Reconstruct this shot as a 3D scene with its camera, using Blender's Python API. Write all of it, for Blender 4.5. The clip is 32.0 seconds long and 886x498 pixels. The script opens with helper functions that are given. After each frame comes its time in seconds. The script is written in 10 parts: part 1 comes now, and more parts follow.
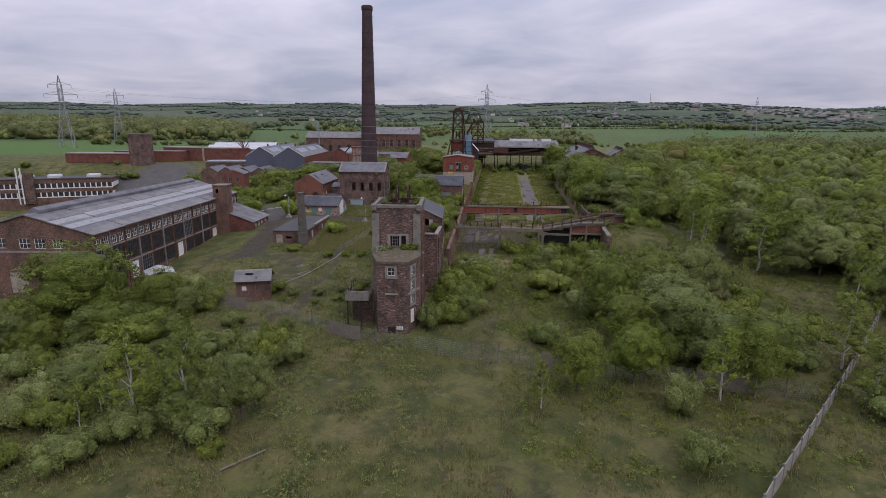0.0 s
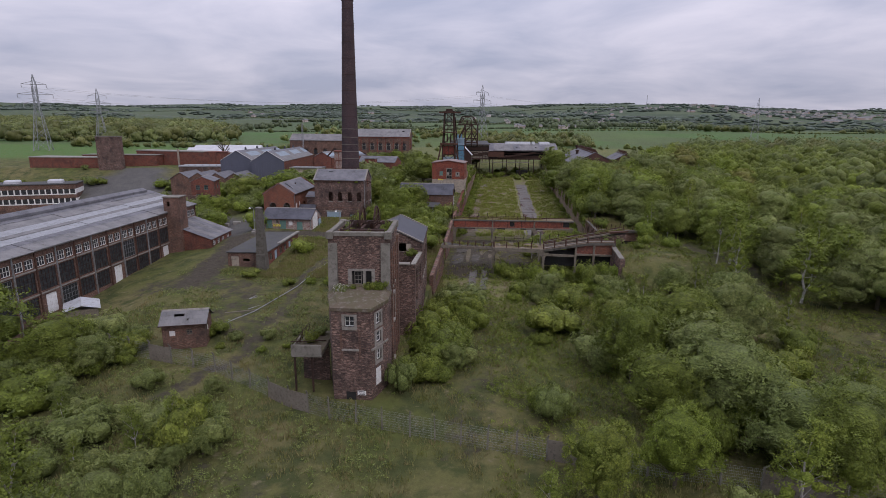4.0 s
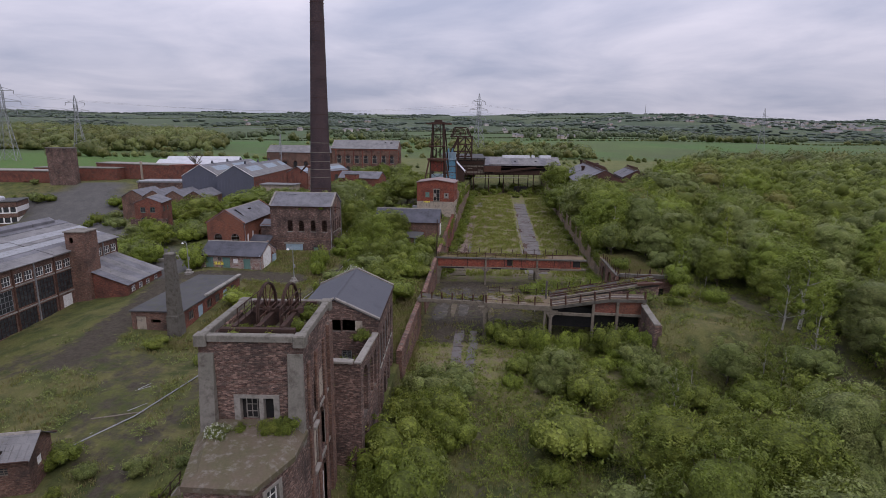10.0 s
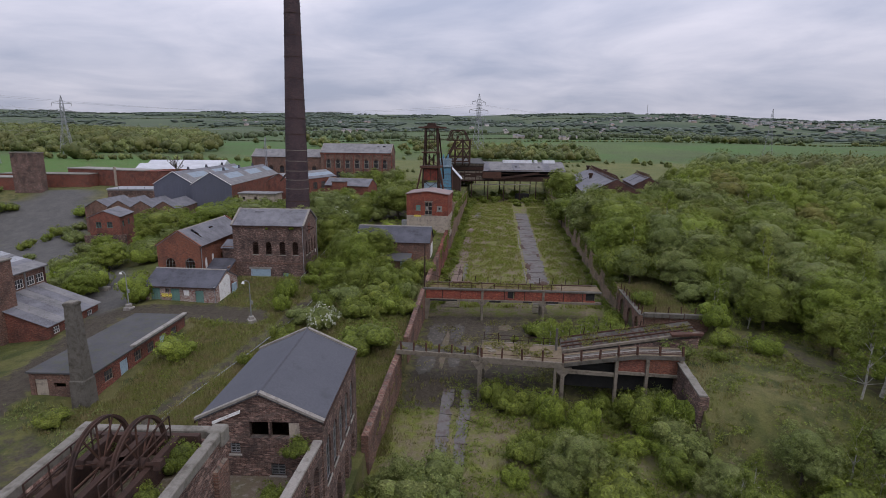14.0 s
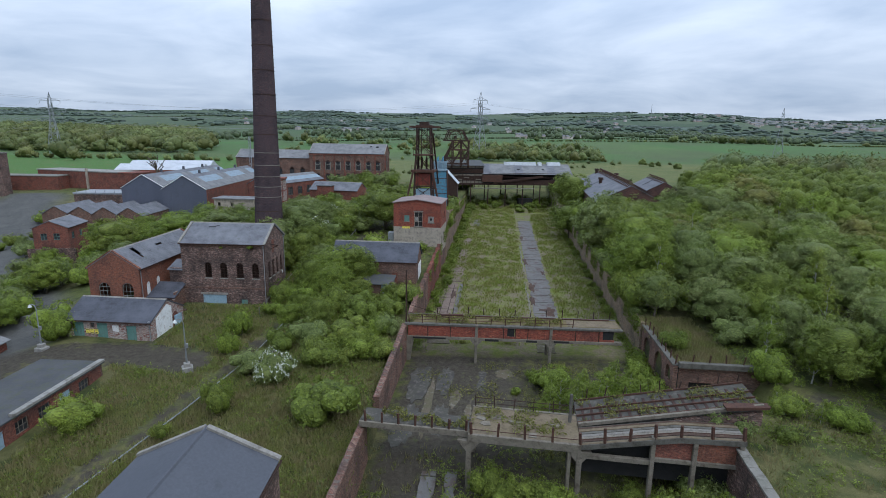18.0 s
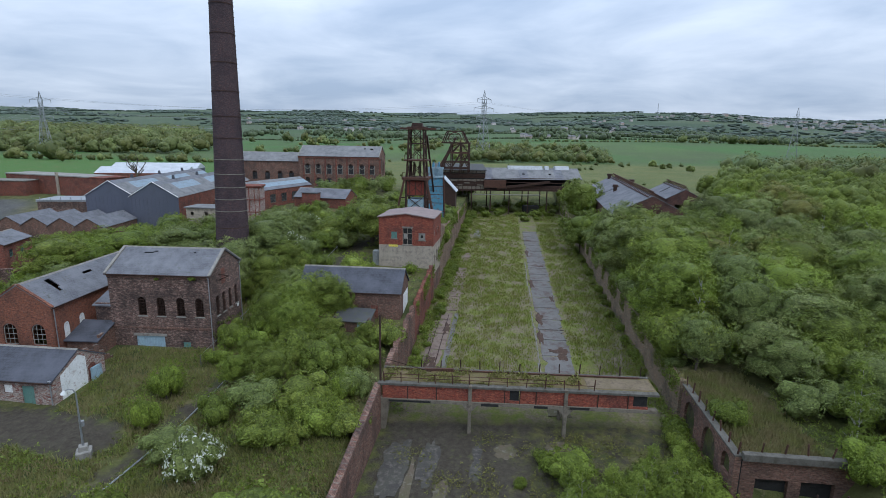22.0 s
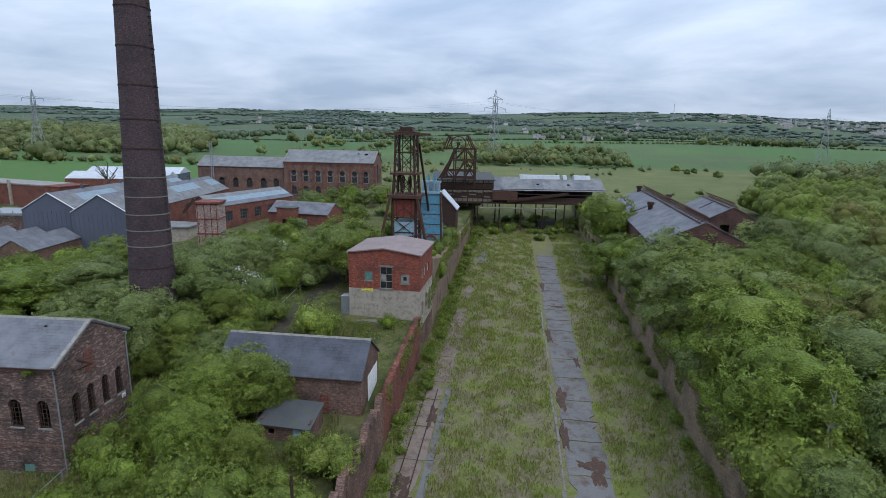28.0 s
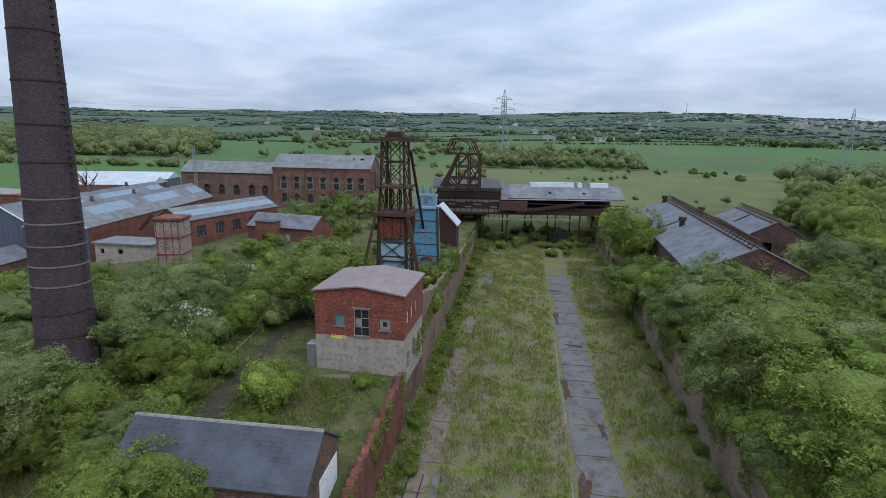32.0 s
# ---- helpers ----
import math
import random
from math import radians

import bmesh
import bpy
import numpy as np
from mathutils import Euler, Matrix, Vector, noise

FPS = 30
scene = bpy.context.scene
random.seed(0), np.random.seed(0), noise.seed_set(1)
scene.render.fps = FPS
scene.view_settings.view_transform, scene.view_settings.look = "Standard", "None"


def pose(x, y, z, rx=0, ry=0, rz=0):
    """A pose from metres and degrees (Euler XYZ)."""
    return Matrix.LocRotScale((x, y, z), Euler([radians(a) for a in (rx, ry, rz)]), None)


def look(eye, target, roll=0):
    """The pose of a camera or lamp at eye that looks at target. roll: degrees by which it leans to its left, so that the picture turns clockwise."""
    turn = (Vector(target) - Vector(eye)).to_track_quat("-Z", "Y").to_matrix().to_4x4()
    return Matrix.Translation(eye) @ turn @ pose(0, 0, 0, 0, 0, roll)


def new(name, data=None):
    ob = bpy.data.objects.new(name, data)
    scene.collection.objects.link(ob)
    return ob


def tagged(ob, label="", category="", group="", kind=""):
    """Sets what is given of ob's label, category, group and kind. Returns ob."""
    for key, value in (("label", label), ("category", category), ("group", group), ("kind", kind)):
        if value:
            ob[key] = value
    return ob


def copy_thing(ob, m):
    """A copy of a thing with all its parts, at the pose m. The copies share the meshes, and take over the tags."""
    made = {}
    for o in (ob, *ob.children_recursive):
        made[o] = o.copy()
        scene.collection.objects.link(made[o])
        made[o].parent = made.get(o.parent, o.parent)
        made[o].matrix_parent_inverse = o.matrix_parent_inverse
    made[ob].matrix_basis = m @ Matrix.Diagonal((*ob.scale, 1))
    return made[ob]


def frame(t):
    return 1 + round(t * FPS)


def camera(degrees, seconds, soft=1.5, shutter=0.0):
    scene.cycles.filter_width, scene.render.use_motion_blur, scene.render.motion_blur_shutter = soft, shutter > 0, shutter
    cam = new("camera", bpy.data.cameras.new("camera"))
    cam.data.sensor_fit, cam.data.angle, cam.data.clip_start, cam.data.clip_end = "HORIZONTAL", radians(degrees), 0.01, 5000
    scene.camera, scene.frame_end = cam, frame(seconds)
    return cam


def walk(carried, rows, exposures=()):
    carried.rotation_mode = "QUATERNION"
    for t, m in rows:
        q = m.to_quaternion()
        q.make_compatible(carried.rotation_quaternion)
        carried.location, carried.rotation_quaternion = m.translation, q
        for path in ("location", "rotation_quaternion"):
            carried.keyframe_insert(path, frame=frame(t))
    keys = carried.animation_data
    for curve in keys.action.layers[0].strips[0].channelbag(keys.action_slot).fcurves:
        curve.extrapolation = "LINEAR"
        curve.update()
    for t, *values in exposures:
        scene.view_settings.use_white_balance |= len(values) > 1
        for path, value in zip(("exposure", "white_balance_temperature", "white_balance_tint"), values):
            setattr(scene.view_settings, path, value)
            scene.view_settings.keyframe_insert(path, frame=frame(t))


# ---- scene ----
cam = camera(80.2, 32.0, 0.85)
PATH = [
    (0, (1.287, -0.851, 25.639), (1.25, 1.098, 25.192), 0.4),
    (3, (2.762, 11.838, 25.921), (2.736, 13.788, 25.475), 0.4),
    (6, (4.077, 24.21, 26.586), (4.056, 26.164, 26.16), 0.5),
    (7.5, (4.766, 30.507, 26.996), (4.746, 32.464, 26.582), 0.5),
    (9, (5.463, 36.418, 27.402), (5.447, 38.375, 26.99), 0.7),
    (11, (6.322, 44.446, 28.024), (6.308, 46.402, 27.611), 0.7),
    (13, (7.161, 52.549, 28.856), (7.145, 54.506, 28.444), 0.7),
    (16.5, (8.85, 66.432, 29.543), (8.829, 68.388, 29.127), 0.8),
    (19, (10.082, 76.274, 29.77), (10.053, 78.23, 29.353), 0.9),
    (21, (10.912, 84.301, 30.209), (10.876, 86.257, 29.791), 0.9),
    (23, (11.904, 92.13, 30.617), (11.855, 94.085, 30.198), 0.9),
    (25, (12.744, 100.133, 30.982), (12.682, 102.088, 30.564), 1.0),
    (28, (13.631, 112.475, 31.799), (13.547, 114.429, 31.379), 1.1),
    (30, (14.251, 120.604, 32.242), (14.151, 122.557, 31.82), 1.1),
    (32, (14.932, 128.088, 32.65), (14.813, 130.04, 32.231), 1.0),
]
walk(cam, [(t, look(eye, target, roll)) for t, eye, target, roll in PATH],
     [(0.0, -0.28, 6550, 25), (13.0, -0.28, 6550, 25), (14.5, -0.2, 6500, 18), (16.6, -0.05, 5850, 8), (18.0, 0.0, 5800, 8), (32.0, 0.0, 5800, 8)])

# ---- world and light ----
world = bpy.data.worlds.new("overcast_sky")
scene.world = world
world.use_nodes = True


def build_world():
    nt = world.node_tree
    nt.nodes.clear()
    out = nt.nodes.new("ShaderNodeOutputWorld")
    bg = nt.nodes.new("ShaderNodeBackground")
    sky = nt.nodes.new("ShaderNodeTexSky")
    sky.sky_type, sky.sun_disc = "NISHITA", False
    sky.sun_elevation, sky.sun_rotation = radians(48), radians(140)
    sky.air_density, sky.dust_density = 1.0, 3.0
    coord = nt.nodes.new("ShaderNodeTexCoord")
    sep = nt.nodes.new("ShaderNodeSeparateXYZ")
    nt.links.new(coord.outputs["Generated"], sep.inputs[0])
    # cloud deck: project the direction on a flat layer, so that clouds flatten to the horizon
    high = nt.nodes.new("ShaderNodeMath")
    high.operation = "MAXIMUM"
    nt.links.new(sep.outputs[2], high.inputs[0])
    high.inputs[1].default_value = 0.0
    lift = nt.nodes.new("ShaderNodeMath")
    lift.operation = "ADD"
    nt.links.new(high.outputs[0], lift.inputs[0])
    lift.inputs[1].default_value = 0.16
    div = nt.nodes.new("ShaderNodeVectorMath")
    div.operation = "DIVIDE"
    comb = nt.nodes.new("ShaderNodeCombineXYZ")
    for i in range(3):
        nt.links.new(lift.outputs[0], comb.inputs[i])
    nt.links.new(coord.outputs["Generated"], div.inputs[0])
    nt.links.new(comb.outputs[0], div.inputs[1])
    n1 = nt.nodes.new("ShaderNodeTexNoise")
    n1.inputs["Scale"].default_value, n1.inputs["Detail"].default_value, n1.inputs["Roughness"].default_value = 1.1, 6.0, 0.52
    n1.inputs["Distortion"].default_value = 0.35
    nt.links.new(div.outputs[0], n1.inputs["Vector"])
    ramp = nt.nodes.new("ShaderNodeValToRGB")
    ramp.color_ramp.elements[0].position, ramp.color_ramp.elements[0].color = 0.34, (0.47, 0.55, 0.68, 1)
    ramp.color_ramp.elements[1].position, ramp.color_ramp.elements[1].color = 0.68, (0.80, 0.85, 0.94, 1)
    nt.links.new(n1.outputs["Fac"], ramp.inputs[0])
    # overcast gradient: zenith brighter than the horizon
    grad = nt.nodes.new("ShaderNodeMapRange")
    grad.inputs["From Min"].default_value, grad.inputs["From Max"].default_value = 0.0, 1.0
    grad.inputs["To Min"].default_value, grad.inputs["To Max"].default_value = CLOUD_LOW, CLOUD_HIGH
    nt.links.new(high.outputs[0], grad.inputs[0])
    scale = nt.nodes.new("ShaderNodeVectorMath")
    scale.operation = "SCALE"
    nt.links.new(ramp.outputs[0], scale.inputs[0])
    nt.links.new(grad.outputs[0], scale.inputs["Scale"])
    mix = nt.nodes.new("ShaderNodeMixRGB")
    mix.inputs[0].default_value = 0.9
    nt.links.new(sky.outputs[0], mix.inputs[1])
    nt.links.new(scale.outputs[0], mix.inputs[2])
    nt.links.new(mix.outputs[0], bg.inputs["Color"])
    bg.inputs["Strength"].default_value = SKY_STRENGTH
    nt.links.new(bg.outputs[0], out.inputs[0])


SKY_STRENGTH, CLOUD_LOW, CLOUD_HIGH = 0.10, 8.2, 25.0
build_world()
sun_data = bpy.data.lights.new("sun", "SUN")
sun_data.energy, sun_data.angle, sun_data.color = 1.0, radians(25), (1.0, 0.97, 0.92)
sun = new("sun", sun_data)
sun.matrix_world = look((60, -80, 120), (0, 0, 0))

# ---- materials ----
def node_mat(name, rough=0.9, metal=0.0, spec=0.3):
    m = bpy.data.materials.new(name)
    m.use_nodes = True
    nt = m.node_tree
    b = nt.nodes["Principled BSDF"]
    b.inputs["Roughness"].default_value = rough
    b.inputs["Metallic"].default_value = metal
    b.inputs["Specular IOR Level"].default_value = spec
    return m, nt, b


def noise_fac(nt, coord, scale, detail=4.0, rough=0.55, lo=0.35, hi=0.65):
    n = nt.nodes.new("ShaderNodeTexNoise")
    n.inputs["Scale"].default_value, n.inputs["Detail"].default_value, n.inputs["Roughness"].default_value = scale, detail, rough
    nt.links.new(coord, n.inputs["Vector"])
    r = nt.nodes.new("ShaderNodeMapRange")
    r.inputs["From Min"].default_value, r.inputs["From Max"].default_value = lo, hi
    nt.links.new(n.outputs["Fac"], r.inputs[0])
    return r.outputs[0]


def mix_rgb(nt, fac, a, b, mode="MIX"):
    m = nt.nodes.new("ShaderNodeMixRGB")
    m.blend_type = mode
    for i, v in ((0, fac), (1, a), (2, b)):
        if isinstance(v, (int, float)):
            m.inputs[i].default_value = v
        elif isinstance(v, tuple):
            m.inputs[i].default_value = (*v[:3], 1)
        else:
            nt.links.new(v, m.inputs[i])
    return m.outputs[0]


def bump(nt, b, height, strength=0.4, dist=0.05):
    n = nt.nodes.new("ShaderNodeBump")
    n.inputs["Strength"].default_value, n.inputs["Distance"].default_value = strength, dist
    nt.links.new(height, n.inputs["Height"])
    nt.links.new(n.outputs[0], b.inputs["Normal"])


def coords(nt, kind="Object"):
    if kind == "World":
        return nt.nodes.new("ShaderNodeNewGeometry").outputs["Position"]
    return nt.nodes.new("ShaderNodeTexCoord").outputs[kind]


def wall_uv(nt, c):
    """Coordinates that run along any upright wall: x + y across, z up."""
    s = nt.nodes.new("ShaderNodeSeparateXYZ")
    nt.links.new(c, s.inputs[0])
    a = nt.nodes.new("ShaderNodeMath")
    nt.links.new(s.outputs[0], a.inputs[0])
    nt.links.new(s.outputs[1], a.inputs[1])
    k = nt.nodes.new("ShaderNodeCombineXYZ")
    nt.links.new(a.outputs[0], k.inputs[0])
    nt.links.new(s.outputs[2], k.inputs[1])
    return k.outputs[0]


def weathered(name, base, other, stain, scale=0.5, fine=9.0, rough=0.9, metal=0.0, amount=0.5, bumps=0.3, spec=0.25, kind="Object"):
    """A plain surface with large patches, stains and fine grain."""
    m, nt, b = node_mat(name, rough, metal, spec)
    c = coords(nt, kind)
    col = mix_rgb(nt, noise_fac(nt, c, scale), base, other)
    grain = noise_fac(nt, c, fine, 5.0, 0.65, 0.3, 0.7)
    col = mix_rgb(nt, 0.35, col, mix_rgb(nt, grain, tuple(v * 0.6 for v in base), tuple(min(1, v * 1.25) for v in base)))
    st = noise_fac(nt, c, scale * 2.7, 6.0, 0.65, 0.62 - 0.25 * amount, 0.74)
    col = mix_rgb(nt, st, col, stain)
    nt.links.new(col, b.inputs["Base Color"])
    bump(nt, b, grain, bumps, 0.03)
    return m


def brick(name, a, b2, mortar, soot, patch, soot_amount=0.5):
    m, nt, b = node_mat(name, 0.92, 0, 0.2)
    c = coords(nt)
    uv = wall_uv(nt, c)
    t = nt.nodes.new("ShaderNodeTexBrick")
    t.inputs["Color1"].default_value, t.inputs["Color2"].default_value, t.inputs["Mortar"].default_value = (*a, 1), (*b2, 1), (*mortar, 1)
    t.inputs["Scale"].default_value = 1.0
    t.inputs["Brick Width"].default_value, t.inputs["Row Height"].default_value = 0.23, 0.08
    t.inputs["Mortar Size"].default_value, t.inputs["Bias"].default_value = 0.009, 0.0
    nt.links.new(uv, t.inputs["Vector"])
    # single odd bricks, in clusters
    cell = nt.nodes.new("ShaderNodeTexVoronoi")
    stretch = nt.nodes.new("ShaderNodeMapping")
    stretch.inputs["Scale"].default_value = (3.4, 8.5, 1.0)
    nt.links.new(uv, stretch.inputs["Vector"])
    cell.inputs["Scale"].default_value = 1.0
    nt.links.new(stretch.outputs[0], cell.inputs["Vector"])
    s = nt.nodes.new("ShaderNodeSeparateColor")
    nt.links.new(cell.outputs["Color"], s.inputs[0])
    odd = nt.nodes.new("ShaderNodeMapRange")
    odd.inputs["From Min"].default_value, odd.inputs["From Max"].default_value = 0.6, 1.0
    nt.links.new(s.outputs[0], odd.inputs[0])
    col = mix_rgb(nt, odd.outputs[0], t.outputs["Color"], patch)
    big = noise_fac(nt, c, 0.35, 5.0, 0.6, 0.6 - 0.3 * soot_amount, 0.75)
    col = mix_rgb(nt, big, col, soot)
    # weathered courses: some soaked dark, some bleached
    flat = nt.nodes.new("ShaderNodeMapping")
    flat.inputs["Scale"].default_value = (1.0, 6.5, 1.0)
    nt.links.new(uv, flat.inputs["Vector"])
    course = noise_fac(nt, flat.outputs[0], 1.9, 4.0, 0.75, 0.36, 0.64)
    col = mix_rgb(nt, 0.75, col, mix_rgb(nt, course, (0.42, 0.42, 0.43), (1.35, 1.33, 1.3)), "MULTIPLY")
    fine = noise_fac(nt, c, 5.0, 5.0, 0.75, 0.34, 0.66)
    col = mix_rgb(nt, 0.7, col, mix_rgb(nt, fine, (0.4, 0.4, 0.4), (1.2, 1.2, 1.2)), "MULTIPLY")
    nt.links.new(col, b.inputs["Base Color"])
    bump(nt, b, fine, 0.5, 0.04)
    return m


def slate(name, a, b2, moss, row=0.28, rough=0.75):
    m, nt, b = node_mat(name, rough, 0, 0.3)
    c = coords(nt)
    t = nt.nodes.new("ShaderNodeTexBrick")
    t.inputs["Color1"].default_value, t.inputs["Color2"].default_value = (*a, 1), (*b2, 1)
    t.inputs["Mortar"].default_value = tuple(v * 0.45 for v in a) + (1,)
    t.inputs["Scale"].default_value = 1.0
    t.inputs["Brick Width"].default_value, t.inputs["Row Height"].default_value, t.inputs["Mortar Size"].default_value = row * 1.4, row, 0.012
    nt.links.new(c, t.inputs["Vector"])
    col = mix_rgb(nt, noise_fac(nt, c, 0.45, 5, 0.6), t.outputs["Color"], tuple(v * 1.35 for v in a))
    col = mix_rgb(nt, noise_fac(nt, c, 1.3, 6, 0.7, 0.58, 0.75), col, moss)
    fine = noise_fac(nt, c, 14.0, 4, 0.7, 0.3, 0.7)
    col = mix_rgb(nt, 0.4, col, mix_rgb(nt, fine, (0.5, 0.5, 0.5), (1, 1, 1)), "MULTIPLY")
    nt.links.new(col, b.inputs["Base Color"])
    bump(nt, b, t.outputs["Fac"], -0.4, 0.02)
    return m


INNER = {}


def leaf(name, a, b2, c2, size=0.0):
    """Foliage: the colour varies from tree to tree, from clump to clump and from leaf to leaf. With a size, each spray is cut
    into single leaves, and a closed twin of the material serves the inside of the crown."""
    made = []
    for closed in ((False, True) if size else (True,)):
        m, nt, b = node_mat(name + ("_inner" if closed and size else ""), 0.6, 0, 0.25)
        oi = nt.nodes.new("ShaderNodeObjectInfo")
        g = nt.nodes.new("ShaderNodeNewGeometry")
        c = coords(nt)
        col = mix_rgb(nt, oi.outputs["Random"], a, b2)
        col = mix_rgb(nt, noise_fac(nt, c, 0.55, 2.0, 0.5, 0.38, 0.62), col, c2)
        r = nt.nodes.new("ShaderNodeMapRange")
        r.inputs["To Min"].default_value, r.inputs["To Max"].default_value = 0.85, 1.17
        nt.links.new(g.outputs["Random Per Island"], r.inputs[0])
        # each crown of a joined wood has its own tone, stored as 1 to 2
        tint = nt.nodes.new("ShaderNodeAttribute")
        tint.attribute_name = "tint"
        own = nt.nodes.new("ShaderNodeMapRange")
        own.inputs["From Min"].default_value, own.inputs["From Max"].default_value = 1.0, 2.0
        own.inputs["To Min"].default_value, own.inputs["To Max"].default_value = 0.76, 1.34
        nt.links.new(tint.outputs["Fac"], own.inputs[0])
        joined = nt.nodes.new("ShaderNodeMath")
        joined.operation = "GREATER_THAN"
        joined.inputs[1].default_value = 0.5
        nt.links.new(tint.outputs["Fac"], joined.inputs[0])
        pick = nt.nodes.new("ShaderNodeMix")
        nt.links.new(joined.outputs[0], pick.inputs[0])
        pick.inputs[2].default_value = 1.0
        nt.links.new(own.outputs[0], pick.inputs[3])
        both = nt.nodes.new("ShaderNodeMath")
        both.operation = "MULTIPLY"
        nt.links.new(r.outputs[0], both.inputs[0])
        nt.links.new(pick.outputs[0], both.inputs[1])
        tone = both.outputs[0]
        mask = None
        if size:
            cell = nt.nodes.new("ShaderNodeTexVoronoi")
            cell.inputs["Scale"].default_value = 1.0 / size
            nt.links.new(c, cell.inputs["Vector"])
            sep = nt.nodes.new("ShaderNodeSeparateColor")
            nt.links.new(cell.outputs["Color"], sep.inputs[0])
            each = nt.nodes.new("ShaderNodeMapRange")
            each.inputs["To Min"].default_value, each.inputs["To Max"].default_value = 0.66, 1.42
            nt.links.new(sep.outputs[0], each.inputs[0])
            k = nt.nodes.new("ShaderNodeMath")
            k.operation = "MULTIPLY"
            nt.links.new(tone, k.inputs[0])
            nt.links.new(each.outputs[0], k.inputs[1])
            tone = k.outputs[0]
            mask = nt.nodes.new("ShaderNodeMath")
            mask.operation = "LESS_THAN"
            nt.links.new(cell.outputs["Distance"], mask.inputs[0])
            mask.inputs[1].default_value = 0.46
        v = nt.nodes.new("ShaderNodeVectorMath")
        v.operation = "SCALE"
        nt.links.new(col, v.inputs[0])
        nt.links.new(tone, v.inputs["Scale"])
        nt.links.new(v.outputs[0], b.inputs["Base Color"])
        tr = nt.nodes.new("ShaderNodeBsdfTranslucent")
        nt.links.new(v.outputs[0], tr.inputs["Color"])
        mx = nt.nodes.new("ShaderNodeMixShader")
        mx.inputs[0].default_value = 0.3
        nt.links.new(b.outputs[0], mx.inputs[1])
        nt.links.new(tr.outputs[0], mx.inputs[2])
        end = mx.outputs[0]
        if size and closed:
            bump(nt, b, cell.outputs["Distance"], 1.0, size)
        if size and not closed:
            clear = nt.nodes.new("ShaderNodeBsdfTransparent")
            cut = nt.nodes.new("ShaderNodeMixShader")
            nt.links.new(mask.outputs[0], cut.inputs[0])
            nt.links.new(clear.outputs[0], cut.inputs[1])
            nt.links.new(end, cut.inputs[2])
            end = cut.outputs[0]
        nt.links.new(end, nt.nodes["Material Output"].inputs["Surface"])
        made.append(m)
    if size:
        INNER[made[0].name] = made[1]
    return made[0]


BRICK_DARK = brick("sooty_brick", (0.165, 0.088, 0.068), (0.092, 0.056, 0.048), (0.21, 0.18, 0.155), (0.042, 0.034, 0.032), (0.36, 0.24, 0.195), 0.6)
BRICK_RED = brick("red_brick", (0.245, 0.075, 0.05), (0.175, 0.06, 0.043), (0.19, 0.125, 0.10), (0.085, 0.048, 0.04), (0.28, 0.115, 0.08), 0.5)
BRICK_ORANGE = brick("orange_brick", (0.31, 0.11, 0.058), (0.235, 0.085, 0.05), (0.21, 0.14, 0.11), (0.11, 0.06, 0.048), (0.20, 0.085, 0.06), 0.5)
BRICK_PANEL = brick("panel_brick", (0.29, 0.07, 0.042), (0.24, 0.062, 0.04), (0.18, 0.10, 0.08), (0.12, 0.055, 0.045), (0.34, 0.115, 0.07), 0.35)
BRICK_CHIMNEY = brick("chimney_brick", (0.088, 0.058, 0.062), (0.068, 0.047, 0.052), (0.085, 0.072, 0.074), (0.046, 0.036, 0.042), (0.105, 0.064, 0.062), 0.5)
BRICK_MAROON = brick("maroon_brick", (0.135, 0.062, 0.05), (0.10, 0.05, 0.043), (0.12, 0.09, 0.078), (0.055, 0.038, 0.035), (0.16, 0.08, 0.06), 0.5)
BRICK_BROWN = brick("brown_brick", (0.215, 0.105, 0.075), (0.15, 0.08, 0.062), (0.20, 0.165, 0.135), (0.075, 0.055, 0.048), (0.27, 0.17, 0.125), 0.55)
BRICK_TAN = brick("tan_brown_brick", (0.275, 0.165, 0.11), (0.195, 0.125, 0.09), (0.25, 0.205, 0.16), (0.095, 0.07, 0.055), (0.33, 0.26, 0.19), 0.45)
RUBBLE_STONE = brick("rubble_stone", (0.38, 0.30, 0.21), (0.25, 0.19, 0.135), (0.11, 0.095, 0.075), (0.10, 0.085, 0.06), (0.28, 0.17, 0.11), 0.5)
BRICK_WHITEWASH = brick("whitewashed_brick", (0.45, 0.40, 0.36), (0.30, 0.17, 0.13), (0.42, 0.40, 0.37), (0.14, 0.09, 0.075), (0.24, 0.10, 0.08), 0.3)
SLATE = slate("grey_slate", (0.135, 0.135, 0.145), (0.10, 0.10, 0.112), (0.08, 0.08, 0.06), 0.28, 0.85)
SLATE_DARK = slate("dark_slate", (0.07, 0.072, 0.085), (0.052, 0.053, 0.064), (0.05, 0.05, 0.045), 0.28, 0.85)
SLATE_PALE = slate("pale_sheet_roof", (0.165, 0.162, 0.16), (0.125, 0.124, 0.126), (0.10, 0.095, 0.075), 0.5, 0.85)
SHEET_ROOF = weathered("grey_roof_felt", (0.075, 0.078, 0.09), (0.085, 0.088, 0.10), (0.062, 0.064, 0.072), 0.3, 6, 0.8, 0, 0.2, 0.1)
SHEET_DARK = weathered("dark_roof_felt", (0.06, 0.06, 0.063), (0.085, 0.085, 0.083), (0.07, 0.075, 0.045), 0.4, 6, 0.85, 0, 0.5, 0.2)
PINK_FELT = weathered("faded_red_roof_felt", (0.215, 0.165, 0.152), (0.27, 0.215, 0.20), (0.18, 0.14, 0.13), 0.5, 6, 0.9, 0, 0.4, 0.2)
